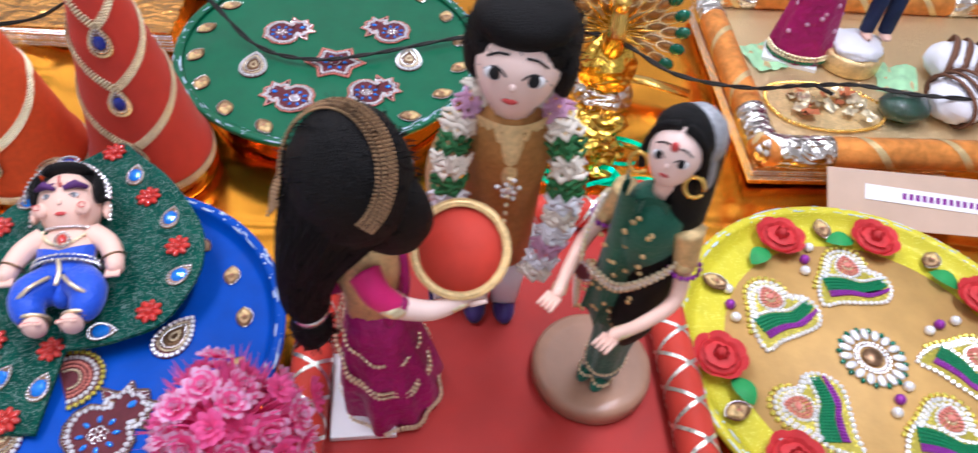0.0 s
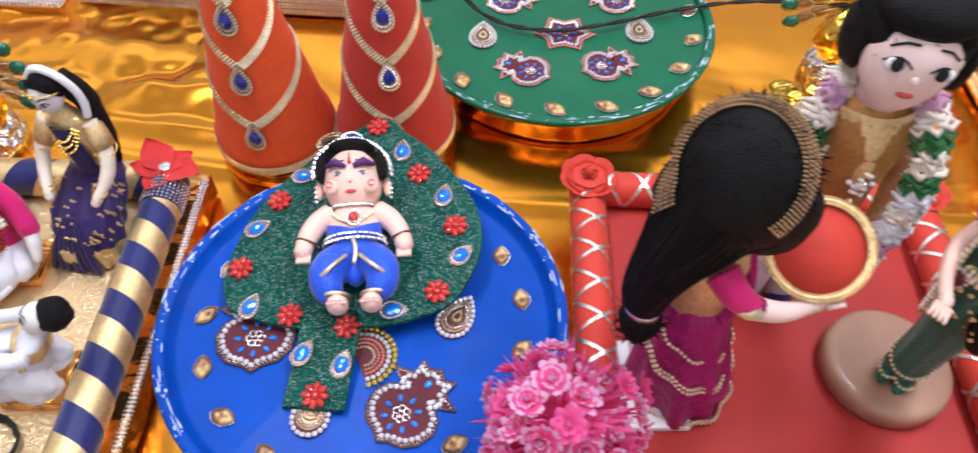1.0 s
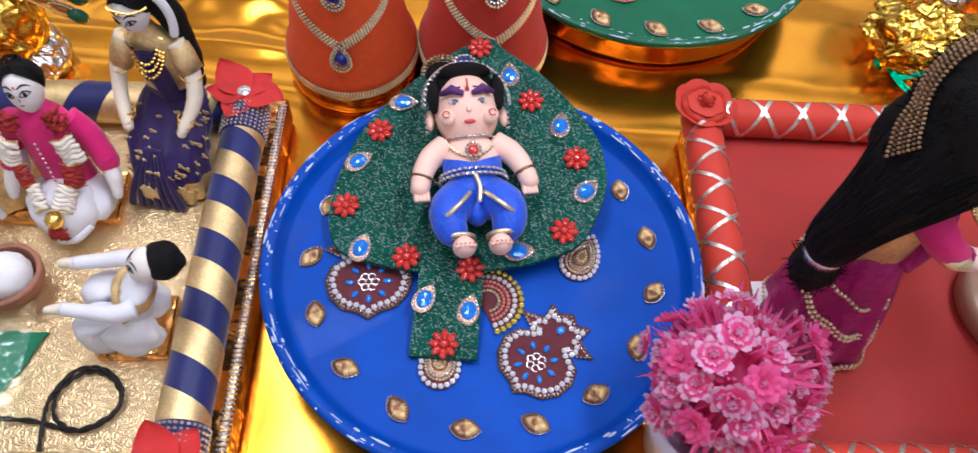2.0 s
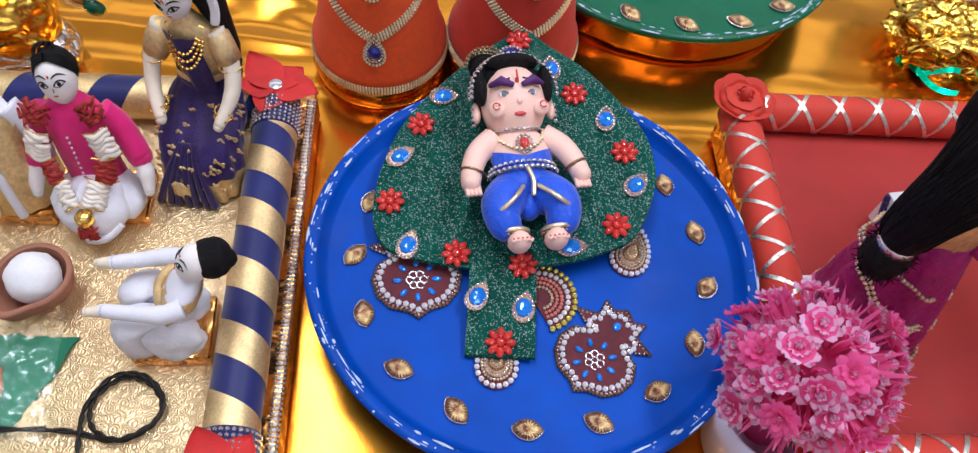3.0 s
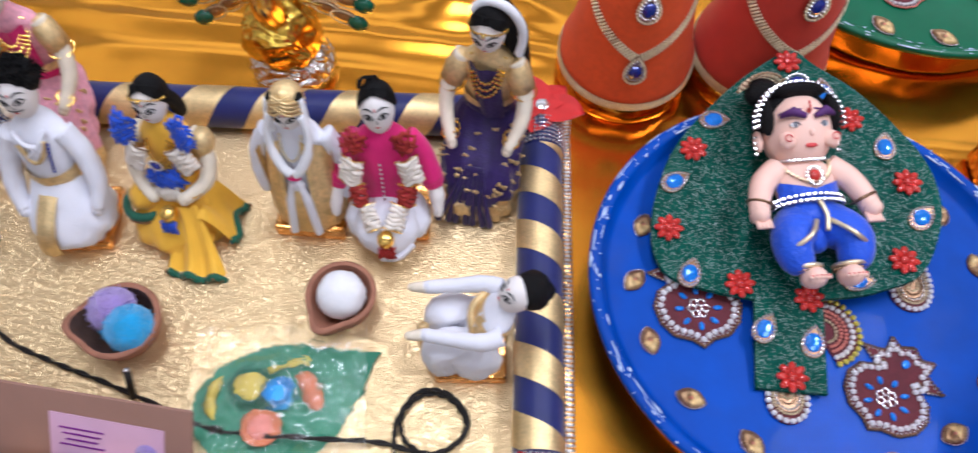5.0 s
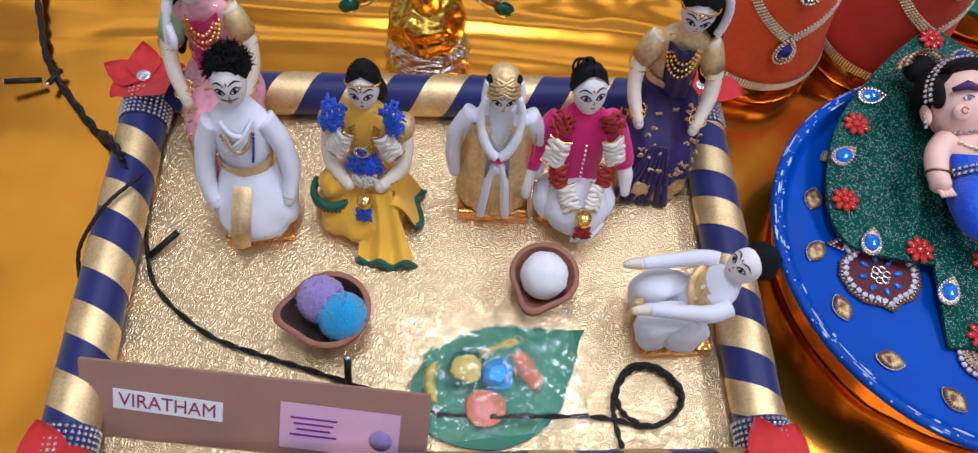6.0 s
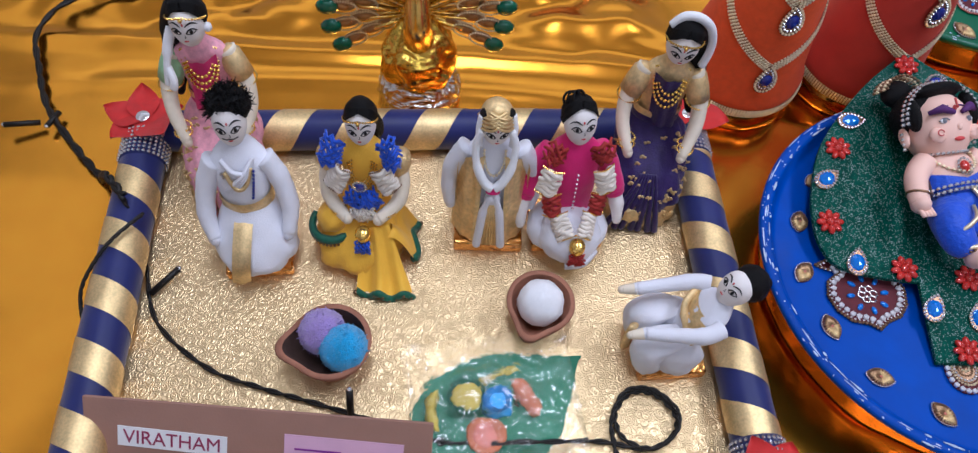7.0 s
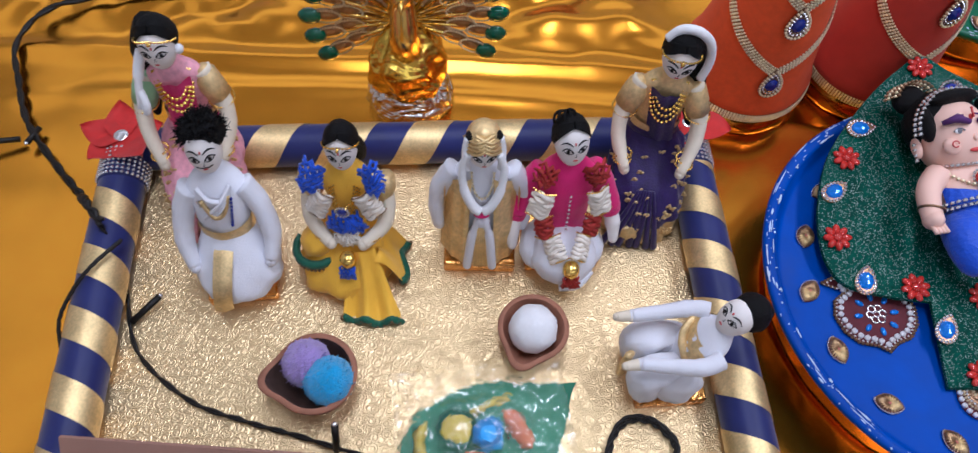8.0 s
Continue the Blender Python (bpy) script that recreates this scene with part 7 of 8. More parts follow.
# ---- cards, lamps, leaf, cables on the gold tray ----
single("paper_card", Shape().box((0, 0, 0.004), (0.060, 0.090, 0.007), WHITE_CARD, None, 0.0006), pose(-0.122, 0.392, BOARD, 0, 0, 6), "white card under the magenta doll", "card")
stack = thing("card_stack", pose(-0.046, 0.505, BOARD, 0, 0, 12), "small white booklet with purple edge standing on the red tray", "card")
part("booklet", Shape().box((0, 0, 0.020), (0.034, 0.020, 0.040), WHITE_CARD, None, 0.0006), stack)
part("purple_edge", Shape().tube([(-0.0185, -0.008 + 0.0007 * i, 0.004 + 0.034 * i / 22 + 0.0012 * math.sin(i * 1.9)) for i in range(23)], 0.0032, PURPLE_CLOTH, None, 8), stack, "purple braid edge")


def clay_lamp(x, y, r, turn, dark, label, poms):
    lamp = thing("clay_lamp", pose(x, y, BOARD, 0, 0, turn), label, "oil lamp", "clay lamps")
    prof = [(r * 0.48, 0.0), (r * 0.55, 0.004), (r * 0.88, 0.018), (r * 1.0, 0.032), (r * 0.985, 0.0345), (r * 0.86, 0.034), (r * 0.78, 0.022), (r * 0.45, 0.009), (0.001, 0.008)]
    def spout(a, i):
        k = max(0, math.cos(a - math.pi)) ** 14
        return k * (0.34 if 2 <= i <= 6 else 0.15 if i > 6 else 0.05)
    s = Shape().lathe(prof[:6], CLAY, 72, wave=spout, caps=False)
    s.lathe(prof[5:], DARK_CLAY if dark else CLAY, 72, wave=lambda a, i: spout(a, 5) * (1 - i / 4), caps=False)
    part("bowl", s, lamp)
    for px, py, pz, pr, mat, lab in poms:
        b = Shape().ball((0, 0, 0), pr, mat, None, 22, 16, None, 0.07)
        rng = random.Random(int(pr * 1e5))
        for _ in range(0 if mat == WHITE_WOOL else 260):
            d = Vector((rng.gauss(0, 1), rng.gauss(0, 1), rng.gauss(0, 1))).normalized()
            b.tube([d * pr * 0.93, d * pr * rng.uniform(1.03, 1.10) + Vector((rng.uniform(-1, 1), rng.uniform(-1, 1), 0)) * pr * 0.05], [0.0008, 0.0003], mat, None, 3)
        tagged(put("pompom", b.mesh("pompom"), None, lamp.matrix_world @ Matrix.Translation((px, py, pz))), lab, "pompom", "pompoms")
    return lamp


clay_lamp(-0.972, 0.322, 0.034, 12, True, "small clay lamp with dark inside holding two pompoms",
          [(-0.006, 0.010, 0.032, 0.0195, LILAC_POM, "lilac wool pompom in a clay lamp"), (0.010, -0.008, 0.033, 0.0200, SKY_POM, "bright sky blue wool pompom in a clay lamp")])
clay_lamp(-0.796, 0.367, 0.030, 70, False, "small red clay lamp holding white cotton", [(0, 0, 0.030, 0.0205, WHITE_WOOL, "soft white cotton ball in a clay lamp")])

leafplate = thing("leaf_plate", pose(-0.835, 0.282, BOARD + 0.002, 0, 0, 10), "green paper leaf with clay food under clear film", "leaf plate")
lo = curve([(-0.068, -0.014, 0), (-0.056, 0.018, 0), (-0.026, 0.037, 0), (0.014, 0.042, 0), (0.050, 0.037, 0), (0.080, 0.0345, 0), (0.084, 0.033, 0), (0.079, 0.026, 0), (0.064, -0.008, 0), (0.042, -0.042, 0), (0.0, -0.058, 0), (-0.046, -0.046, 0)], 6, True)
part("paper_leaf", Shape().prism([(p.x, p.y) for p in lo], 0, 0.0018, PAPER_LEAF), leafplate)
film = Shape().sheet(lambda u, v: (-0.072 + 0.145 * u, -0.05 + 0.112 * v, 0.006 + 0.015 * math.sin(math.pi * u) * math.sin(math.pi * v) + 0.006 * abs(noise.noise(Vector((u * 7, v * 7, 2)))) + 0.003 * abs(noise.noise(Vector((u * 19, v * 19, 5))))), 60, 50, CLEAR)
f = part("plastic_film", film, leafplate, "crinkled clear plastic film")
f.visible_shadow = False
FOODS = leafplate.matrix_world
food = Shape()
for i in range(5):
    food.sheet(lambda u, v, i=i: ((0.011 - 0.001 * i) * math.cos(u * 4.4 + i * 1.3) * (0.5 + 0.6 * v), (0.011 - 0.001 * i) * math.sin(u * 4.4 + i * 1.3) * (0.5 + 0.6 * v), 0.003 + 0.010 * v + 0.001 * i), 10, 3, FOOD_BLUE)
food.ball((0, 0, 0.005), (0.012, 0.013, 0.006), FOOD_BLUE, None, 14, 8, None, 0.2)
single("paper_rose", food, FOODS @ pose(0.004, 0.000, 0.002), "sky blue folded paper rose on the leaf plate", "food")
single("clay_fruit", Shape().ball((0, 0, 0.006), (0.008, 0.018, 0.006), FOOD_ORANGE, None, 16, 10, None, 0.08), FOODS @ pose(0.028, 0.000, 0.002, 0, 0, 25), "orange brown clay mango slice on the leaf plate", "food")
single("clay_roll", Shape().tube([(-0.016, 0, 0.004), (0.0, 0.001, 0.0045), (0.016, 0.0, 0.004)], 0.0028, FOOD_YELLOW, None, 10), FOODS @ pose(0.008, 0.022, 0.002, 0, 0, 14), "thin yellow clay roll on the leaf plate", "food")
single("clay_banana", Shape().tube(curve([(-0.010, -0.018, 0.004), (-0.014, 0.0, 0.005), (-0.006, 0.018, 0.004)], 6), [0.0012 + 0.0034 * math.sin(math.pi * i / 12) for i in range(13)], FOOD_YELLOW, None, 10), FOODS @ pose(-0.038, 0.000, 0.002), "curved yellow clay banana on the leaf plate", "food")
bowl = Shape().lathe([(0.006, 0), (0.0145, 0.004), (0.016, 0.009), (0.0145, 0.009), (0.012, 0.005), (0.001, 0.004)], GREEN_CLOTH, 36).ball((0, 0, 0.006), (0.0125, 0.0125, 0.003), FOOD_YELLOW, None, 16, 8)
single("food_bowl", bowl, FOODS @ pose(-0.020, 0.008, 0.002), "tiny green bowl of yellow food on the leaf plate", "food")
bowl2 = Shape().lathe([(0.008, 0), (0.0145, 0.003), (0.0155, 0.007), (0.0135, 0.007), (0.001, 0.005)], FOOD_ORANGE, 36).ball((0, 0, 0.005), (0.0115, 0.0115, 0.003), PINK_BEAD, None, 16, 8)
single("food_bowl", bowl2, FOODS @ pose(-0.010, -0.026, 0.002), "tiny orange bowl of food on the leaf plate", "food")


def cable(name, pts, label, r=0.0018, strands=2, tails=()):
    """Twisted pair of thin wires."""
    c = thing(name, Matrix(), label, "cable", "light cables")
    line = curve(pts, 10)
    for k in range(strands):
        tw = []
        for i, p in enumerate(line):
            a = i * 0.8 + 2 * math.pi * k / strands
            tw.append(p + Vector((math.cos(a), math.sin(a), 0.6 * math.sin(a + 1))) * r * 0.85)
        part("wire", Shape().tube(tw, r, CABLE, None, 7), c)
    for a, b in tails:
        t = part("wire_end", Shape().tube([a, [(x + y) / 2 for x, y in zip(a, b)], b], 0.0030, CABLE, None, 8), c)
        part("bare_tip", Shape().ball(b, (0.0026, 0.0026, 0.0026), SILVER, None, 8, 6), t)
    return c


cb = BOARD + 0.004
cable("cable", [(-1.170, 0.445, 0.052), (-1.158, 0.425, 0.022), (-1.150, 0.397, cb), (-1.128, 0.345, cb), (-1.078, 0.306, cb), (-1.030, 0.290, cb), (-0.985, 0.279, cb), (-0.925, 0.262, cb + 0.004),
                (-0.880, 0.250, cb), (-0.798, 0.250, cb + 0.010), (-0.745, 0.255, cb), (-0.706, 0.250, cb), (-0.684, 0.262, cb), (-0.680, 0.280, cb), (-0.696, 0.297, cb), (-0.717, 0.297, cb), (-0.731, 0.279, cb), (-0.726, 0.259, cb), (-0.704, 0.250, cb + 0.003), (-0.682, 0.264, cb + 0.003), (-0.679, 0.283, cb + 0.003), (-0.698, 0.300, cb + 0.003), (-0.721, 0.298, cb + 0.003), (-0.734, 0.276, cb + 0.002), (-0.734, 0.255, cb), (-0.728, 0.230, cb)],
      "thin black twisted cable across the gold tray, coiled at one end", 0.0013, 2,
      [((-1.140, 0.372, cb), (-1.118, 0.394, cb + 0.008)), ((-0.952, 0.268, cb), (-0.952, 0.282, cb + 0.026))])
cl = TABLE + 0.004
cable("cable", [(-1.150, 0.815, cl + 0.004), (-1.240, 0.795, cl + 0.006), (-1.330, 0.765, cl + 0.010), (-1.362, 0.715, cl + 0.004), (-1.345, 0.660, cl), (-1.318, 0.605, cl), (-1.270, 0.550, cl), (-1.234, 0.515, cl + 0.004), (-1.212, 0.490, 0.02),
                (-1.190, 0.468, 0.050), (-1.168, 0.445, 0.054)], "thin black twisted cable lying on the gold foil", 0.0024, 2,
      [((-1.320, 0.585, cl), (-1.352, 0.575, cl + 0.006)), ((-1.305, 0.600, cl), (-1.310, 0.578, cl + 0.003))])
cable("cable", [(-1.150, 0.432, 0.048), (-1.166, 0.405, 0.052), (-1.180, 0.385, 0.044), (-1.192, 0.365, 0.028), (-1.190, 0.345, 0.016)], "loose loop of thin black cable over the striped rail", 0.0012, 3)
cable("cable", [(-0.980, 0.930, 0.005), (-0.800, 0.950, 0.0), (-0.640, 0.940, 0.03), (-0.520, 0.945, 0.10), (-0.420, 0.960, 0.085), (-0.330, 0.905, 0.036), (-0.250, 0.880, 0.034), (-0.170, 0.900, 0.034), (-0.060, 0.950, 0.032), (0.040, 0.960, 0.045), (0.150, 0.915, 0.075),
                (0.240, 0.860, 0.060), (0.340, 0.850, 0.052), (0.420, 0.870, 0.046), (0.500, 0.880, 0.045), (0.570, 0.860, 0.050), (0.640, 0.850, 0.055), (0.800, 0.850, 0.05)],
      "thin black light cable draped over plate and trays", 0.0019, 2, [((0.440, 0.872, 0.047), (0.462, 0.858, 0.043))])


def lettering(text, size, m, parent, mat, label):
    cu = bpy.data.curves.new(text, "FONT")
    cu.body, cu.size, cu.extrude, cu.align_x, cu.align_y = text, size, 0.0002, "CENTER", "CENTER"
    tmp = bpy.data.objects.new("lettering", cu)
    scene.collection.objects.link(tmp)
    me = bpy.data.meshes.new_from_object(tmp.evaluated_get(bpy.context.evaluated_depsgraph_get()))
    bpy.data.objects.remove(tmp)
    me.materials.clear()
    me.materials.append(mat)
    return put("lettering", me, parent, m, label)


# name board of the gold tray
sign = thing("name_board", pose(-1.018, 0.213, BOARD + 0.0, 48, 0, -2.5), "brown card name board reading VIRATHAM, leaning on the gold tray", "sign")
part("board", Shape().box((0, 0, 0), (0.268, 0.066, 0.003), CARDBOARD, None, 0.0006), sign, m=pose(0, 0.033, 0))
strip = part("title_strip", Shape().box((0, 0, 0), (0.084, 0.017, 0.0006), WHITE_CARD), sign, "white paper strip with printed title", m=pose(-0.066, 0.034, 0.0022, 0, 0, -2))
lettering("VIRATHAM", 0.0165, pose(0, -0.0004, 0.0005) @ Matrix.Diagonal((0.93, 1, 1, 1)), strip, LETTER, "maroon capital letters")
note = part("pink_note", Shape().box((0, 0, 0), (0.092, 0.040, 0.0006), PINK_PAPER), sign, "pink printed note", m=pose(0.066, 0.027, 0.0022, 0, 0, -1))
for i in range(4):
    part("print_bar", Shape().box((0, 0, 0), (0.036 - 0.005 * (i % 3), 0.0015, 0.0004), PURPLE_BEAD), note, m=pose(-0.020, 0.008 - 0.005 * i, 0.0005))
part("print_patch", Shape().lathe([(0.009, 0), (0.009, 0.0004), (0.001, 0.0004)], LILAC_POM, 20), note, m=pose(0.032, -0.004, 0.0004))

# name board of the orange tray
sign = thing("name_board", pose(0.553, 0.694, TABLE + 0.036, 30, 0, -3), "pale brown card name board leaning on the orange tray", "sign")
part("board", Shape().box((0, 0, 0), (0.26, 0.075, 0.003), PALE_CARD, None, 0.0006), sign)
strip = part("title_strip", Shape().box((0, 0, 0), (0.19, 0.020, 0.0006), WHITE_CARD), sign, "white paper strip with blurred print", m=pose(0.012, 0.004, 0.0022, 0, 0, -3))
for i in range(14):
    part("print_bar", Shape().box((0, 0, 0), (0.005, 0.008, 0.0004), PURPLE_BEAD), strip, m=pose(-0.045 + 0.0085 * i, 0, 0.0005))
part("support", Shape().box((0, 0, 0), (0.10, 0.02, 0.026), PALE_CARD), sign, m=pose(0, -0.004, -0.016))


# ---- pink flower bunch in a pot ----
bunch = thing("flower_pot", pose(-0.212, 0.290, TABLE), "bunch of pink plastic flowers in a small lilac-white pot", "flowers")
part("pot", Shape().lathe([(0.030, 0), (0.034, 0.004), (0.042, 0.055), (0.044, 0.085), (0.0405, 0.085), (0.036, 0.05), (0.002, 0.045)], POT_WHITE, 48), bunch, "lilac-white plastic pot")
bloom = []
for kind in range(3):
    s = Shape()
    rng = random.Random(90 + kind)
    for ring, (n, l, tilt) in enumerate(((9, 0.0150, 6), (8, 0.0110, 26), (6, 0.007, 52))):
        for i in range(n):
            a, t = 360 * i / n + 17 * ring + rng.uniform(-8, 8), tilt + rng.uniform(-8, 8)
            def fn(u, v, l=l, n=n, a0=0.0, a1=1.0):
                w, q = (u - 0.5) * 2, a0 + (a1 - a0) * v
                return q * l, w * l * 0.34 * math.sin(math.pi * (0.10 + 0.78 * q)), 0.0022 * (1 - w * w) * q + 0.0016 * q * q
            at = pose(0, 0, 0, 0, 0, a) @ pose(0, 0, 0, 0, -t, 0)
            s.sheet(lambda u, v: fn(u, v, l, n, 0.0, 0.74), 2, 3, PINK_PETAL, at)
            s.sheet(lambda u, v: fn(u, v, l, n, 0.74, 1.0), 2, 2, PALE_PETAL if kind < 2 else PINK_PETAL, at)
    s.ball((0, 0, 0.004), 0.0022, PALE_PETAL, None, 6, 5)
    bloom.append(s.mesh("bloom"))
blade = Shape()
blade.sheet(lambda u, v: ((u - 0.5) * 0.0042 * math.sin(math.pi * (0.08 + 0.9 * v)), 0.008 * math.sin(v * 1.8), v * 0.042), 2, 6, PINK_PETAL)
BLADE = blade.mesh("petal_blade")
rng = random.Random(5)
CEN = Vector((0.002, 0.010, 0.138))
for i in range(62):
    k = (i + 0.5) / 62
    b = math.acos(1 - 1.75 * k)
    a = i * 2.39996
    d = Vector((math.sin(b) * math.cos(a), math.sin(b) * math.sin(a), math.cos(b)))
    rr = 0.050 * (1 + 0.30 * noise.noise(d * 2.4) + rng.uniform(-0.16, 0.18))
    m = Matrix.Translation(CEN + Vector((d.x * rr * 1.05, d.y * rr, d.z * rr * 0.92))) @ d.to_track_quat("Z", "Y").to_matrix().to_4x4() @ pose(0, 0, 0, rng.uniform(-25, 25), rng.uniform(-25, 25), rng.uniform(0, 360)) @ Matrix.Scale(rng.uniform(0.78, 1.12), 4)
    put("bloom", bloom[i % 3], bunch, m)
for i in range(298):
    b, a = math.acos(1 - 1.7 * rng.random()), rng.uniform(0, 6.283)
    d = Vector((math.sin(b) * math.cos(a), math.sin(b) * math.sin(a), math.cos(b)))
    m = Matrix.Translation(CEN + d * rng.uniform(0.012, 0.031)) @ d.to_track_quat("Z", "Y").to_matrix().to_4x4() @ pose(0, 0, 0, rng.uniform(-30, 30), 0, rng.uniform(0, 360))
    put("petal_blade", BLADE, bunch, m)
stems = Shape().tube([(0, 0, 0.05), (0, 0.008, 0.135)], [0.018, 0.028], PINK_PETAL, None, 12).ball((0, 0.012, 0.142), 0.028, PINK_PETAL, None, 16, 12, None, 0.2)
part("stem_clump", stems, bunch, "pink plastic stems")


# ---- gold peacocks with green stones ----
def peacock(m, label):
    bird = thing("peacock_ornament", m, label, "ornament", "gold peacocks")
    part("foil_base", Shape().lathe([(0.045, 0), (0.047, 0.012), (0.042, 0.026), (0.034, 0.034), (0.030, 0.036)], SILVER_FOIL, 40, wave=lambda a, i: 0.10 * noise.noise(Vector((math.cos(a) * 4, math.sin(a) * 4, i)))), bird, "crinkled silver foil base")
    body = Shape().lathe([(0.030, 0.030), (0.038, 0.042), (0.041, 0.056), (0.037, 0.075), (0.029, 0.092), (0.017, 0.110), (0.004, 0.114)], CRUMPLED, 64,
                         wave=lambda a, i: 0.16 * noise.noise(Vector((math.cos(a) * 2.6, math.sin(a) * 2.6, i * 0.9))) + 0.08 * math.sin(7 * a + i))
    part("body", body, bird, "crumpled gold foil body")
    neck = Shape().tube(curve([(0, -0.010, 0.090), (0, -0.026, 0.125), (0, -0.018, 0.160), (0, -0.028, 0.178)], 6), [0.018 - 0.0006 * i for i in range(19)], BRIGHT_GOLD, None, 12)
    neck.ball((0, -0.030, 0.180), (0.011, 0.013, 0.011), BRIGHT_GOLD, None, 14, 10).tube([(0, -0.040, 0.181), (0, -0.050, 0.177)], [0.004, 0.001], BRIGHT_GOLD, None, 8)
    for k in (-1, 0, 1):
        neck.tube([(0, -0.028, 0.188), (0.006 * k, -0.026, 0.204)], [0.001, 0.0018], BRIGHT_GOLD, None, 6)
    part("neck", neck, bird, "polished gold neck and head")
    for ring, (r, n) in enumerate(((0.036, 9), (0.056, 13), (0.076, 15))):
        f = Shape().tube([(0.4 * (r - 0.034), -0.002, 0), (r, 0.002, 0)], [0.0016, 0.0030], BRIGHT_GOLD, None, 6)
        o = [(r + 0.015 * math.cos(a), 0.0078 * math.sin(a)) for a in [2 * math.pi * i / 20 for i in range(20)]]
        f.beads([(x, -0.004, z) for x, z in o], 0.0013, GOLD_BEAD, closed=True)
        f.ball((r, 0.0, 0), (0.014, 0.0032, 0.0072), ANTIQUE_GOLD, None, 14, 8).ball((r, -0.0024, 0), (0.0075, 0.003, 0.0040), BROWN_GOLD, None, 12, 8)
        feather = f.mesh("tail_feather")
        gem = Shape().ball((r * 1.20, -0.004, 0), (0.0118, 0.006, 0.0095), GREEN_GEM, None, 10, 6).mesh("green_stone") if ring == 2 else None
        for i in range(n):
            q = put("tail_feather", feather, bird, Matrix.Translation((0, 0.012 - 0.003 * ring, 0.115)) @ pose(0, 0, 0, 0, 28 - 236 * i / (n - 1), 0))
            if gem:
                put("green_stone", gem, q, None, "faceted dark green glass stone")
    return bird


peacock(pose(-0.922, 0.664, TABLE - 0.004, 0, 0, 4), "gold foil peacock ornament with green stone tail behind the gold tray")
peacock(pose(0.160, 0.918, TABLE - 0.004, 0, 0, -6), "gold foil peacock ornament with green stone tail behind the red tray")
lump = Shape().ball((0, 0, 0.03), (0.062, 0.058, 0.036), CRUMPLED, None, 56, 40, None, 0.38)
single("foil_wad", lump, pose(0.108, 0.790, TABLE - 0.006), "crumpled bright gold foil bundle on the table", "foil")
tuft = thing("tinsel", pose(0.16, 0.78, TABLE + 0.004), "loose strips of shiny green foil tinsel on gold foil", "tinsel")
rng = random.Random(12)
for i in range(15):
    l, w = rng.uniform(0.03, 0.085), rng.uniform(0.003, 0.006)
    strip = Shape().sheet(lambda u, v, l=l, w=w, i=i: ((u - 0.5) * l, (v - 0.5) * w, 0.010 * math.sin(u * 3 + i) + 0.004 * v), 8, 1, GREEN_FOIL)
    part("strip", strip, tuft, m=pose(rng.uniform(-0.09, 0.12), rng.uniform(-0.07, 0.07), rng.uniform(0.0, 0.02), 0, rng.uniform(-8, 8), rng.uniform(-40, 10)))
for x, y, z, r1, r2, label in ((0.225, 0.930, TABLE + 0.02, 0.06, 0.013, ""), (0.215, 0.790, TABLE + 0.012, 0.05, 0.009, "")):
    g = Shape().tube([(-r1, 0.3 * r1, 0), (0, 0, 0.003), (r1, -0.35 * r1, 0)], r2, BRIGHT_GOLD, None, 10, False, 0.4)
    single("gold_ribbon", g, pose(x, y, z), "flat strip of gold ribbon lying on the foil", "ribbon", "gold ribbons")


# ---- things on the orange tray ----
OB = TABLE + 0.037
dish = thing("gold_dish", pose(0.470, 0.870, OB, 0, 0, 0), "gold paper leaf dish with torn gold paper and red petals", "dish")
do = curve([(-0.085, 0.005, 0), (-0.070, 0.045, 0), (-0.010, 0.055, 0), (0.050, 0.040, 0), (0.085, 0.005, 0), (0.060, -0.035, 0), (0.0, -0.050, 0), (-0.060, -0.035, 0)], 6, True)
part("paper", Shape().prism([(p.x, p.y) for p in do], 0, 0.003, GOLD_CLOTH), dish)
part("bead_rim", Shape().beads([(p.x, p.y, 0.004) for p in do], 0.0032, BRIGHT_GOLD, closed=True), dish, "gold bead rim")
rng = random.Random(21)
for i in range(26):
    mat = FOOD_ORANGE if i % 4 == 0 else GOLD_BEAD if i % 3 else GOLD_CLOTH
    w = rng.uniform(0.012, 0.024)
    fl = Shape().sheet(lambda u, v, w=w, i=i: ((u - 0.5) * w, (v - 0.5) * w * 0.8, 0.006 * noise.noise(Vector((u * 3, v * 3, i))) + 0.004), 4, 4, mat)
    part("paper_flake", fl, dish, m=pose(rng.uniform(-0.05, 0.05), rng.uniform(-0.03, 0.03), 0.005 + 0.0004 * i, rng.uniform(-20, 20), rng.uniform(-20, 20), rng.uniform(0, 360)))
ball = Shape().ball((0, 0, 0.018), (0.034, 0.026, 0.018), GREEN_CLOTH, None, 22, 14, None, 0.12)
ball.ball((0, 0, 0.020), (0.036, 0.028, 0.018), CLEAR, None, 22, 14, None, 0.1)
single("green_packet", ball, pose(0.572, 0.862, OB), "small dark green packet in clear film on the orange tray", "packet")
s = Shape()
drape(s, M, [(0.046, 0.0), (0.044, 0.02), (0.036, 0.09), (0.026, 0.15), (0.020, 0.19)], MAGENTA_CLOTH, 9, 0.10, 54, 0.8)
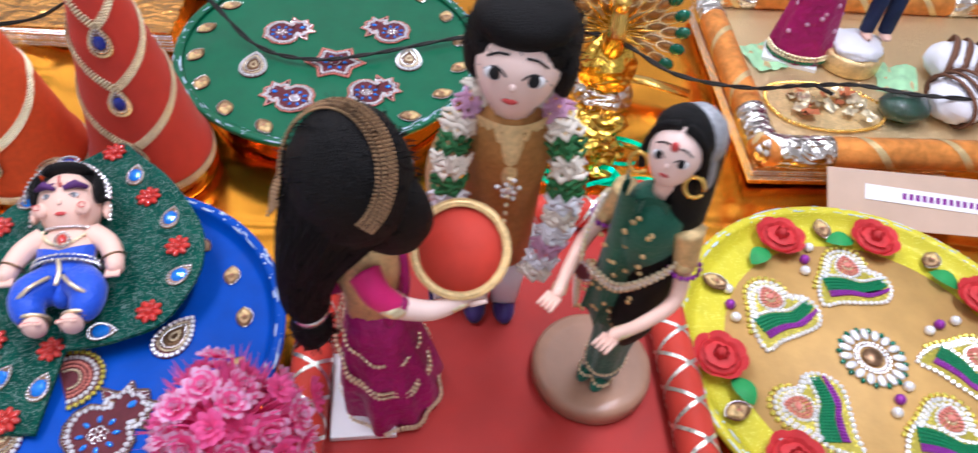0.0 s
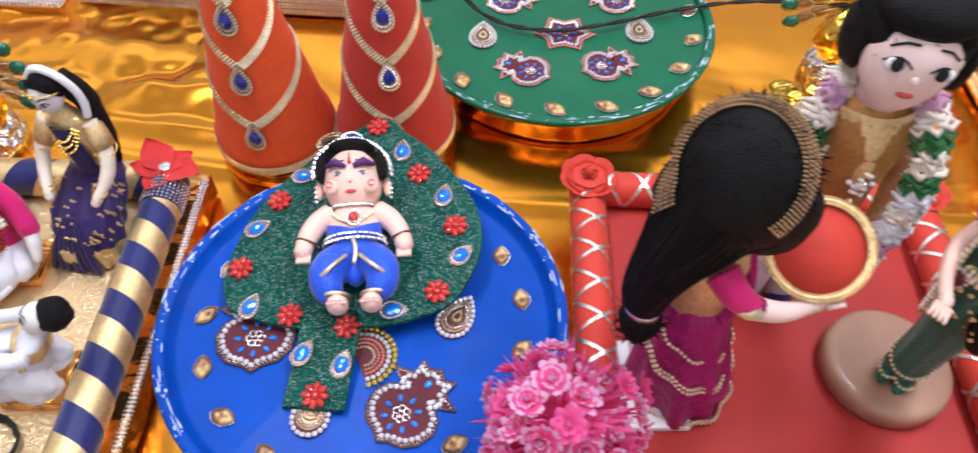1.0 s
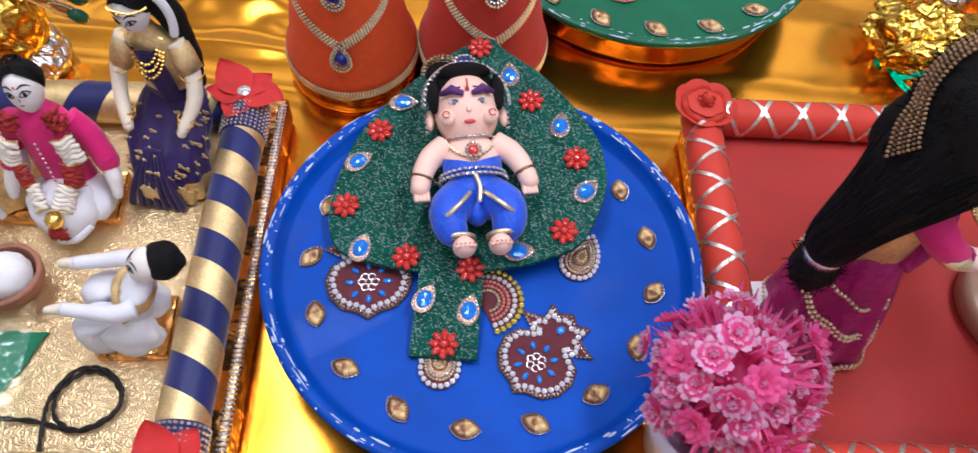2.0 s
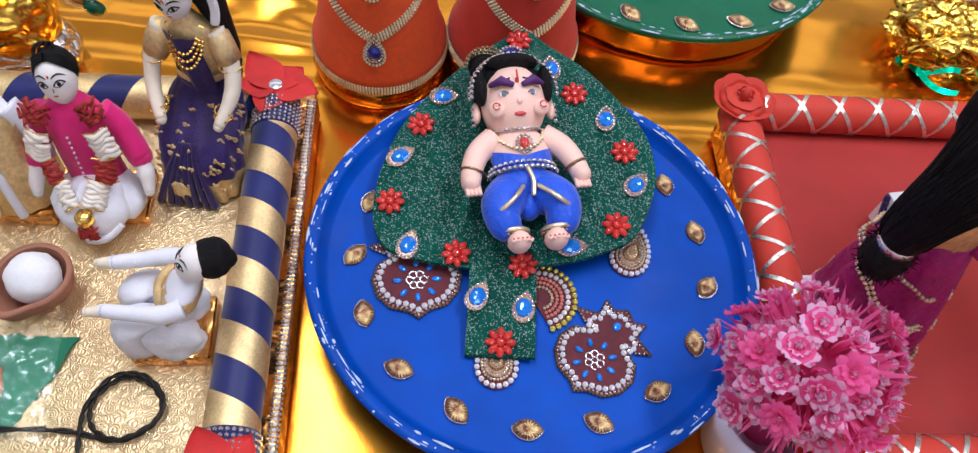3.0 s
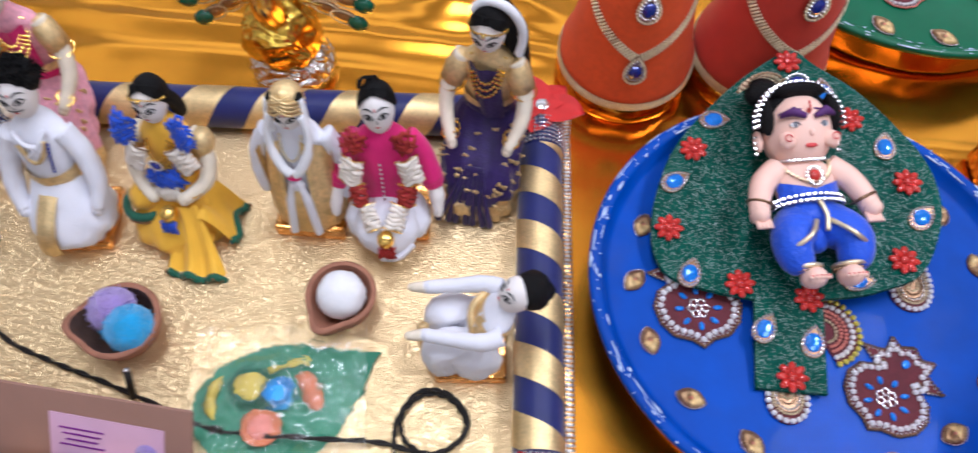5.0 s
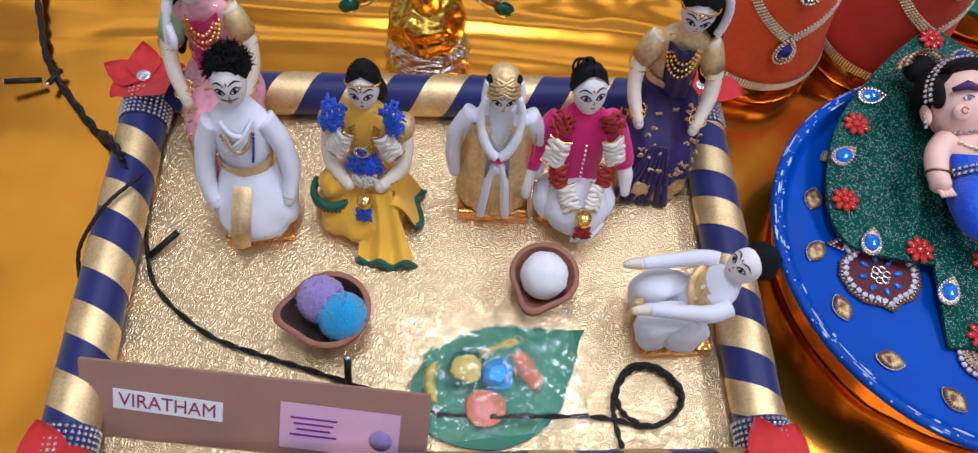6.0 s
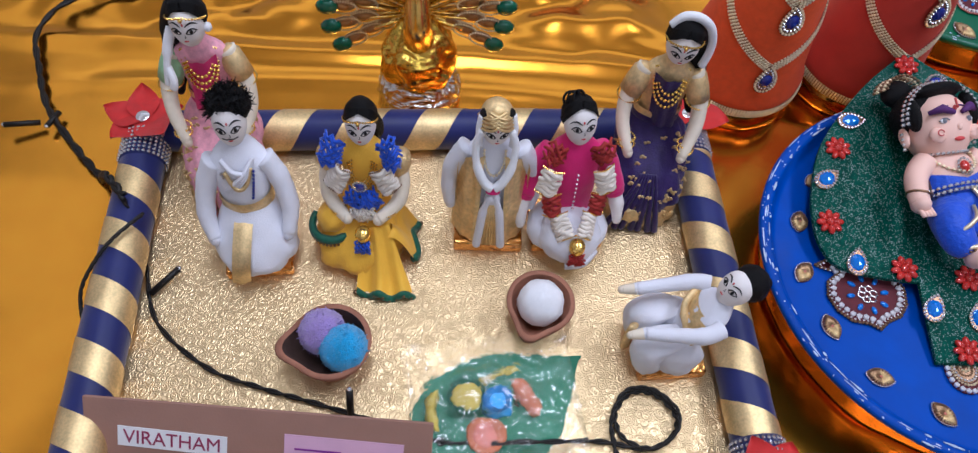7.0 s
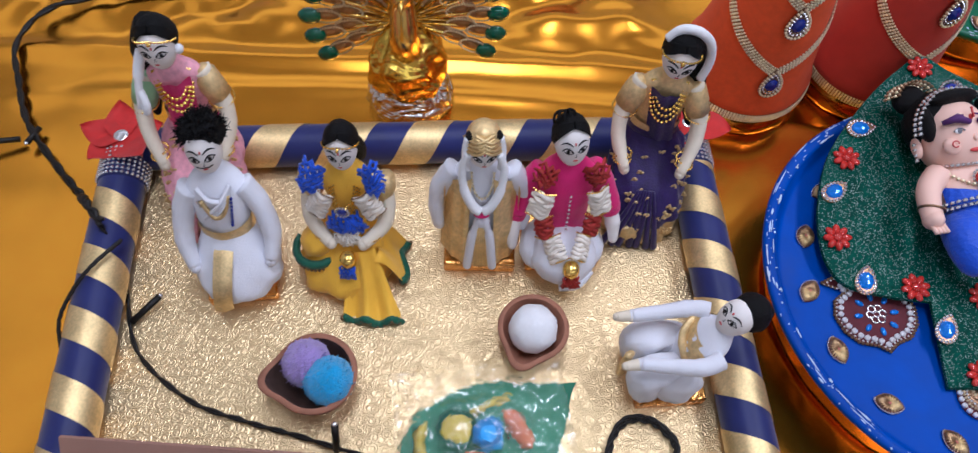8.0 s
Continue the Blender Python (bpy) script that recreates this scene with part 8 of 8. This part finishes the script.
for z in (0.004, 0.009, 0.014):
    s.beads([(0.0475 * math.cos(a), 0.038 * math.sin(a), z) for a in [i * 0.1 for i in range(63)]], 0.0028, GREEN_BEAD if z < 0.006 else GOLD_BEAD, M, closed=True)
for k in range(40):
    a, z = k * 2.4, 0.03 + 0.15 * ((k * 7) % 40) / 40
    rr = 0.046 - 0.13 * z
    s.ball((rr * math.cos(a), rr * 0.8 * math.sin(a), z), (0.0042, 0.0042, 0.0042), PALE_PETAL, M, 6, 4)
s.tube([(0, 0, 0.19), (0, 0, 0.25), (0, 0, 0.27)], [0.022, 0.028, 0.01], MAGENTA_CLOTH, M, 14)
s.ball((0, 0, 0.295), 0.024, SKIN, M, 16, 12).ball((0, 0.006, 0.302), 0.026, HAIR, M, 16, 12)
single("doll", s, pose(0.462, 1.000, OB + 0.006), "doll in a long pink spotted skirt on the orange tray", "doll", "orange tray dolls")
single("paper_card", Shape().box((0, 0, 0.003), (0.08, 0.05, 0.006), WHITE_CARD, None, 0.0006), pose(0.448, 0.990, OB, 0, 0, -20), "white card under the pink skirted doll", "card")
cush = Shape().lathe([(0.042, 0), (0.045, 0.004), (0.045, 0.026), (0.042, 0.030), (0.001, 0.031)], GOLD_CLOTH, 48)
cush.ball((0, 0, 0.034), (0.040, 0.040, 0.012), WHITE_CLOTH, None, 24, 12, None, 0.2)
single("white_cushion", cush, pose(0.535, 0.985, OB), "white cloth cushion in a round gold tin", "cushion")
s = Shape()
for sx in (-1, 1):
    s.tube([(0.014 * sx, 0, 0.010), (0.013 * sx, 0.002, 0.07), (0.012 * sx, 0.004, 0.14)], [0.0105, 0.012, 0.016], DENIM, M, 14)
    s.ball((0.014 * sx, -0.006, 0.006), (0.008, 0.014, 0.006), SKIN, M, 12, 8)
s.tube([(0, 0.004, 0.13), (0, 0.004, 0.21), (0, 0.004, 0.24)], [0.024, 0.030, 0.01], WHITE_CLOTH, M, 14)
s.ball((0, 0.004, 0.265), 0.023, SKIN, M, 16, 12).ball((0, 0.010, 0.272), 0.025, HAIR, M, 16, 12)
single("doll", s, pose(0.560, 0.995, OB + 0.043), "doll in dark blue jeans standing on the white cushion", "doll", "orange tray dolls")
roll = thing("cloth_bundle", pose(0.655, 0.880, OB, 0, 0, 25), "white cloth bundle tied with brown ribbons", "cloth bundle", "cloth bundles")
part("cloth", Shape().ball((0, 0, 0.026), (0.050, 0.040, 0.028), WHITE_CLOTH, None, 28, 18, (0, 0, 20), 0.16), roll)
for k in (-1, 0, 1):
    part("brown_tie", Shape().tube([(0.018 * k + 0.004 * math.cos(a), 0.043 * math.cos(a), 0.027 + 0.030 * math.sin(a)) for a in [i * 0.2 for i in range(32)]], 0.006, BROWN_STRIPE, None, 6, True, 0.35), roll, "brown ribbon tie")
copy_thing(roll, pose(0.690, 0.965, OB, 0, 0, -20))
for x, y, w, turn in ((0.405, 0.985, 0.05, 20), (0.600, 0.950, 0.06, -15)):
    g = Shape().sheet(lambda u, v, w=w: ((u - 0.5) * w, (v - 0.5) * w * 1.3, 0.002 + 0.006 * noise.noise(Vector((u * 4, v * 4, w * 90)))), 8, 8, MINT_PAPER)
    single("green_paper", g, pose(x, y, OB, 0, 0, turn), "crumpled pale green paper on the orange tray", "paper", "green papers")

# ---- sequin-edged trays at the back of the table ----
back = thing("back_tray", pose(-0.700, 1.060, TABLE, 0, 0, 1), "gold foil tray with silver sequin edge at the table's back", "tray")
part("base_box", Shape().box((0, 0, 0.016), (0.46, 0.20, 0.032), COPPER_FOIL, None, 0.002), back)
for k in range(3):
    sequin_strip(back, (-0.23, -0.1035, 0.006 + 0.010 * k), (0.23, -0.1035, 0.006 + 0.010 * k), 0.008, 2, SILVER, r=0.0026)
box2 = thing("white_box", pose(-1.060, 0.990, TABLE, 0, 0, 3), "white cloth-wrapped box with silver edge at the table's back", "box")
part("body", Shape().box((0, 0, 0.026), (0.22, 0.13, 0.052), WHITE_CLOTH, None, 0.006), box2)
sequin_strip(box2, (-0.11, -0.0675, 0.012), (0.11, -0.0675, 0.012), 0.008, 2, SILVER, r=0.0026)
led = Shape().lathe([(0.004, 0), (0.005, 0.006), (0.003, 0.012), (0.001, 0.013)], PURPLE_BEAD, 14)
single("fairy_light", led, pose(-0.520, 0.945, TABLE, 60, 0, 20), "tiny violet fairy light bulb", "light")
crush = Shape().ball((0, 0, 0.02), (0.075, 0.06, 0.045), CRUMPLED, None, 36, 24, None, 0.35)
single("foil_wad", crush, pose(-0.400, 1.14, TABLE - 0.008), "crumpled gold foil bundle behind the cones", "foil")
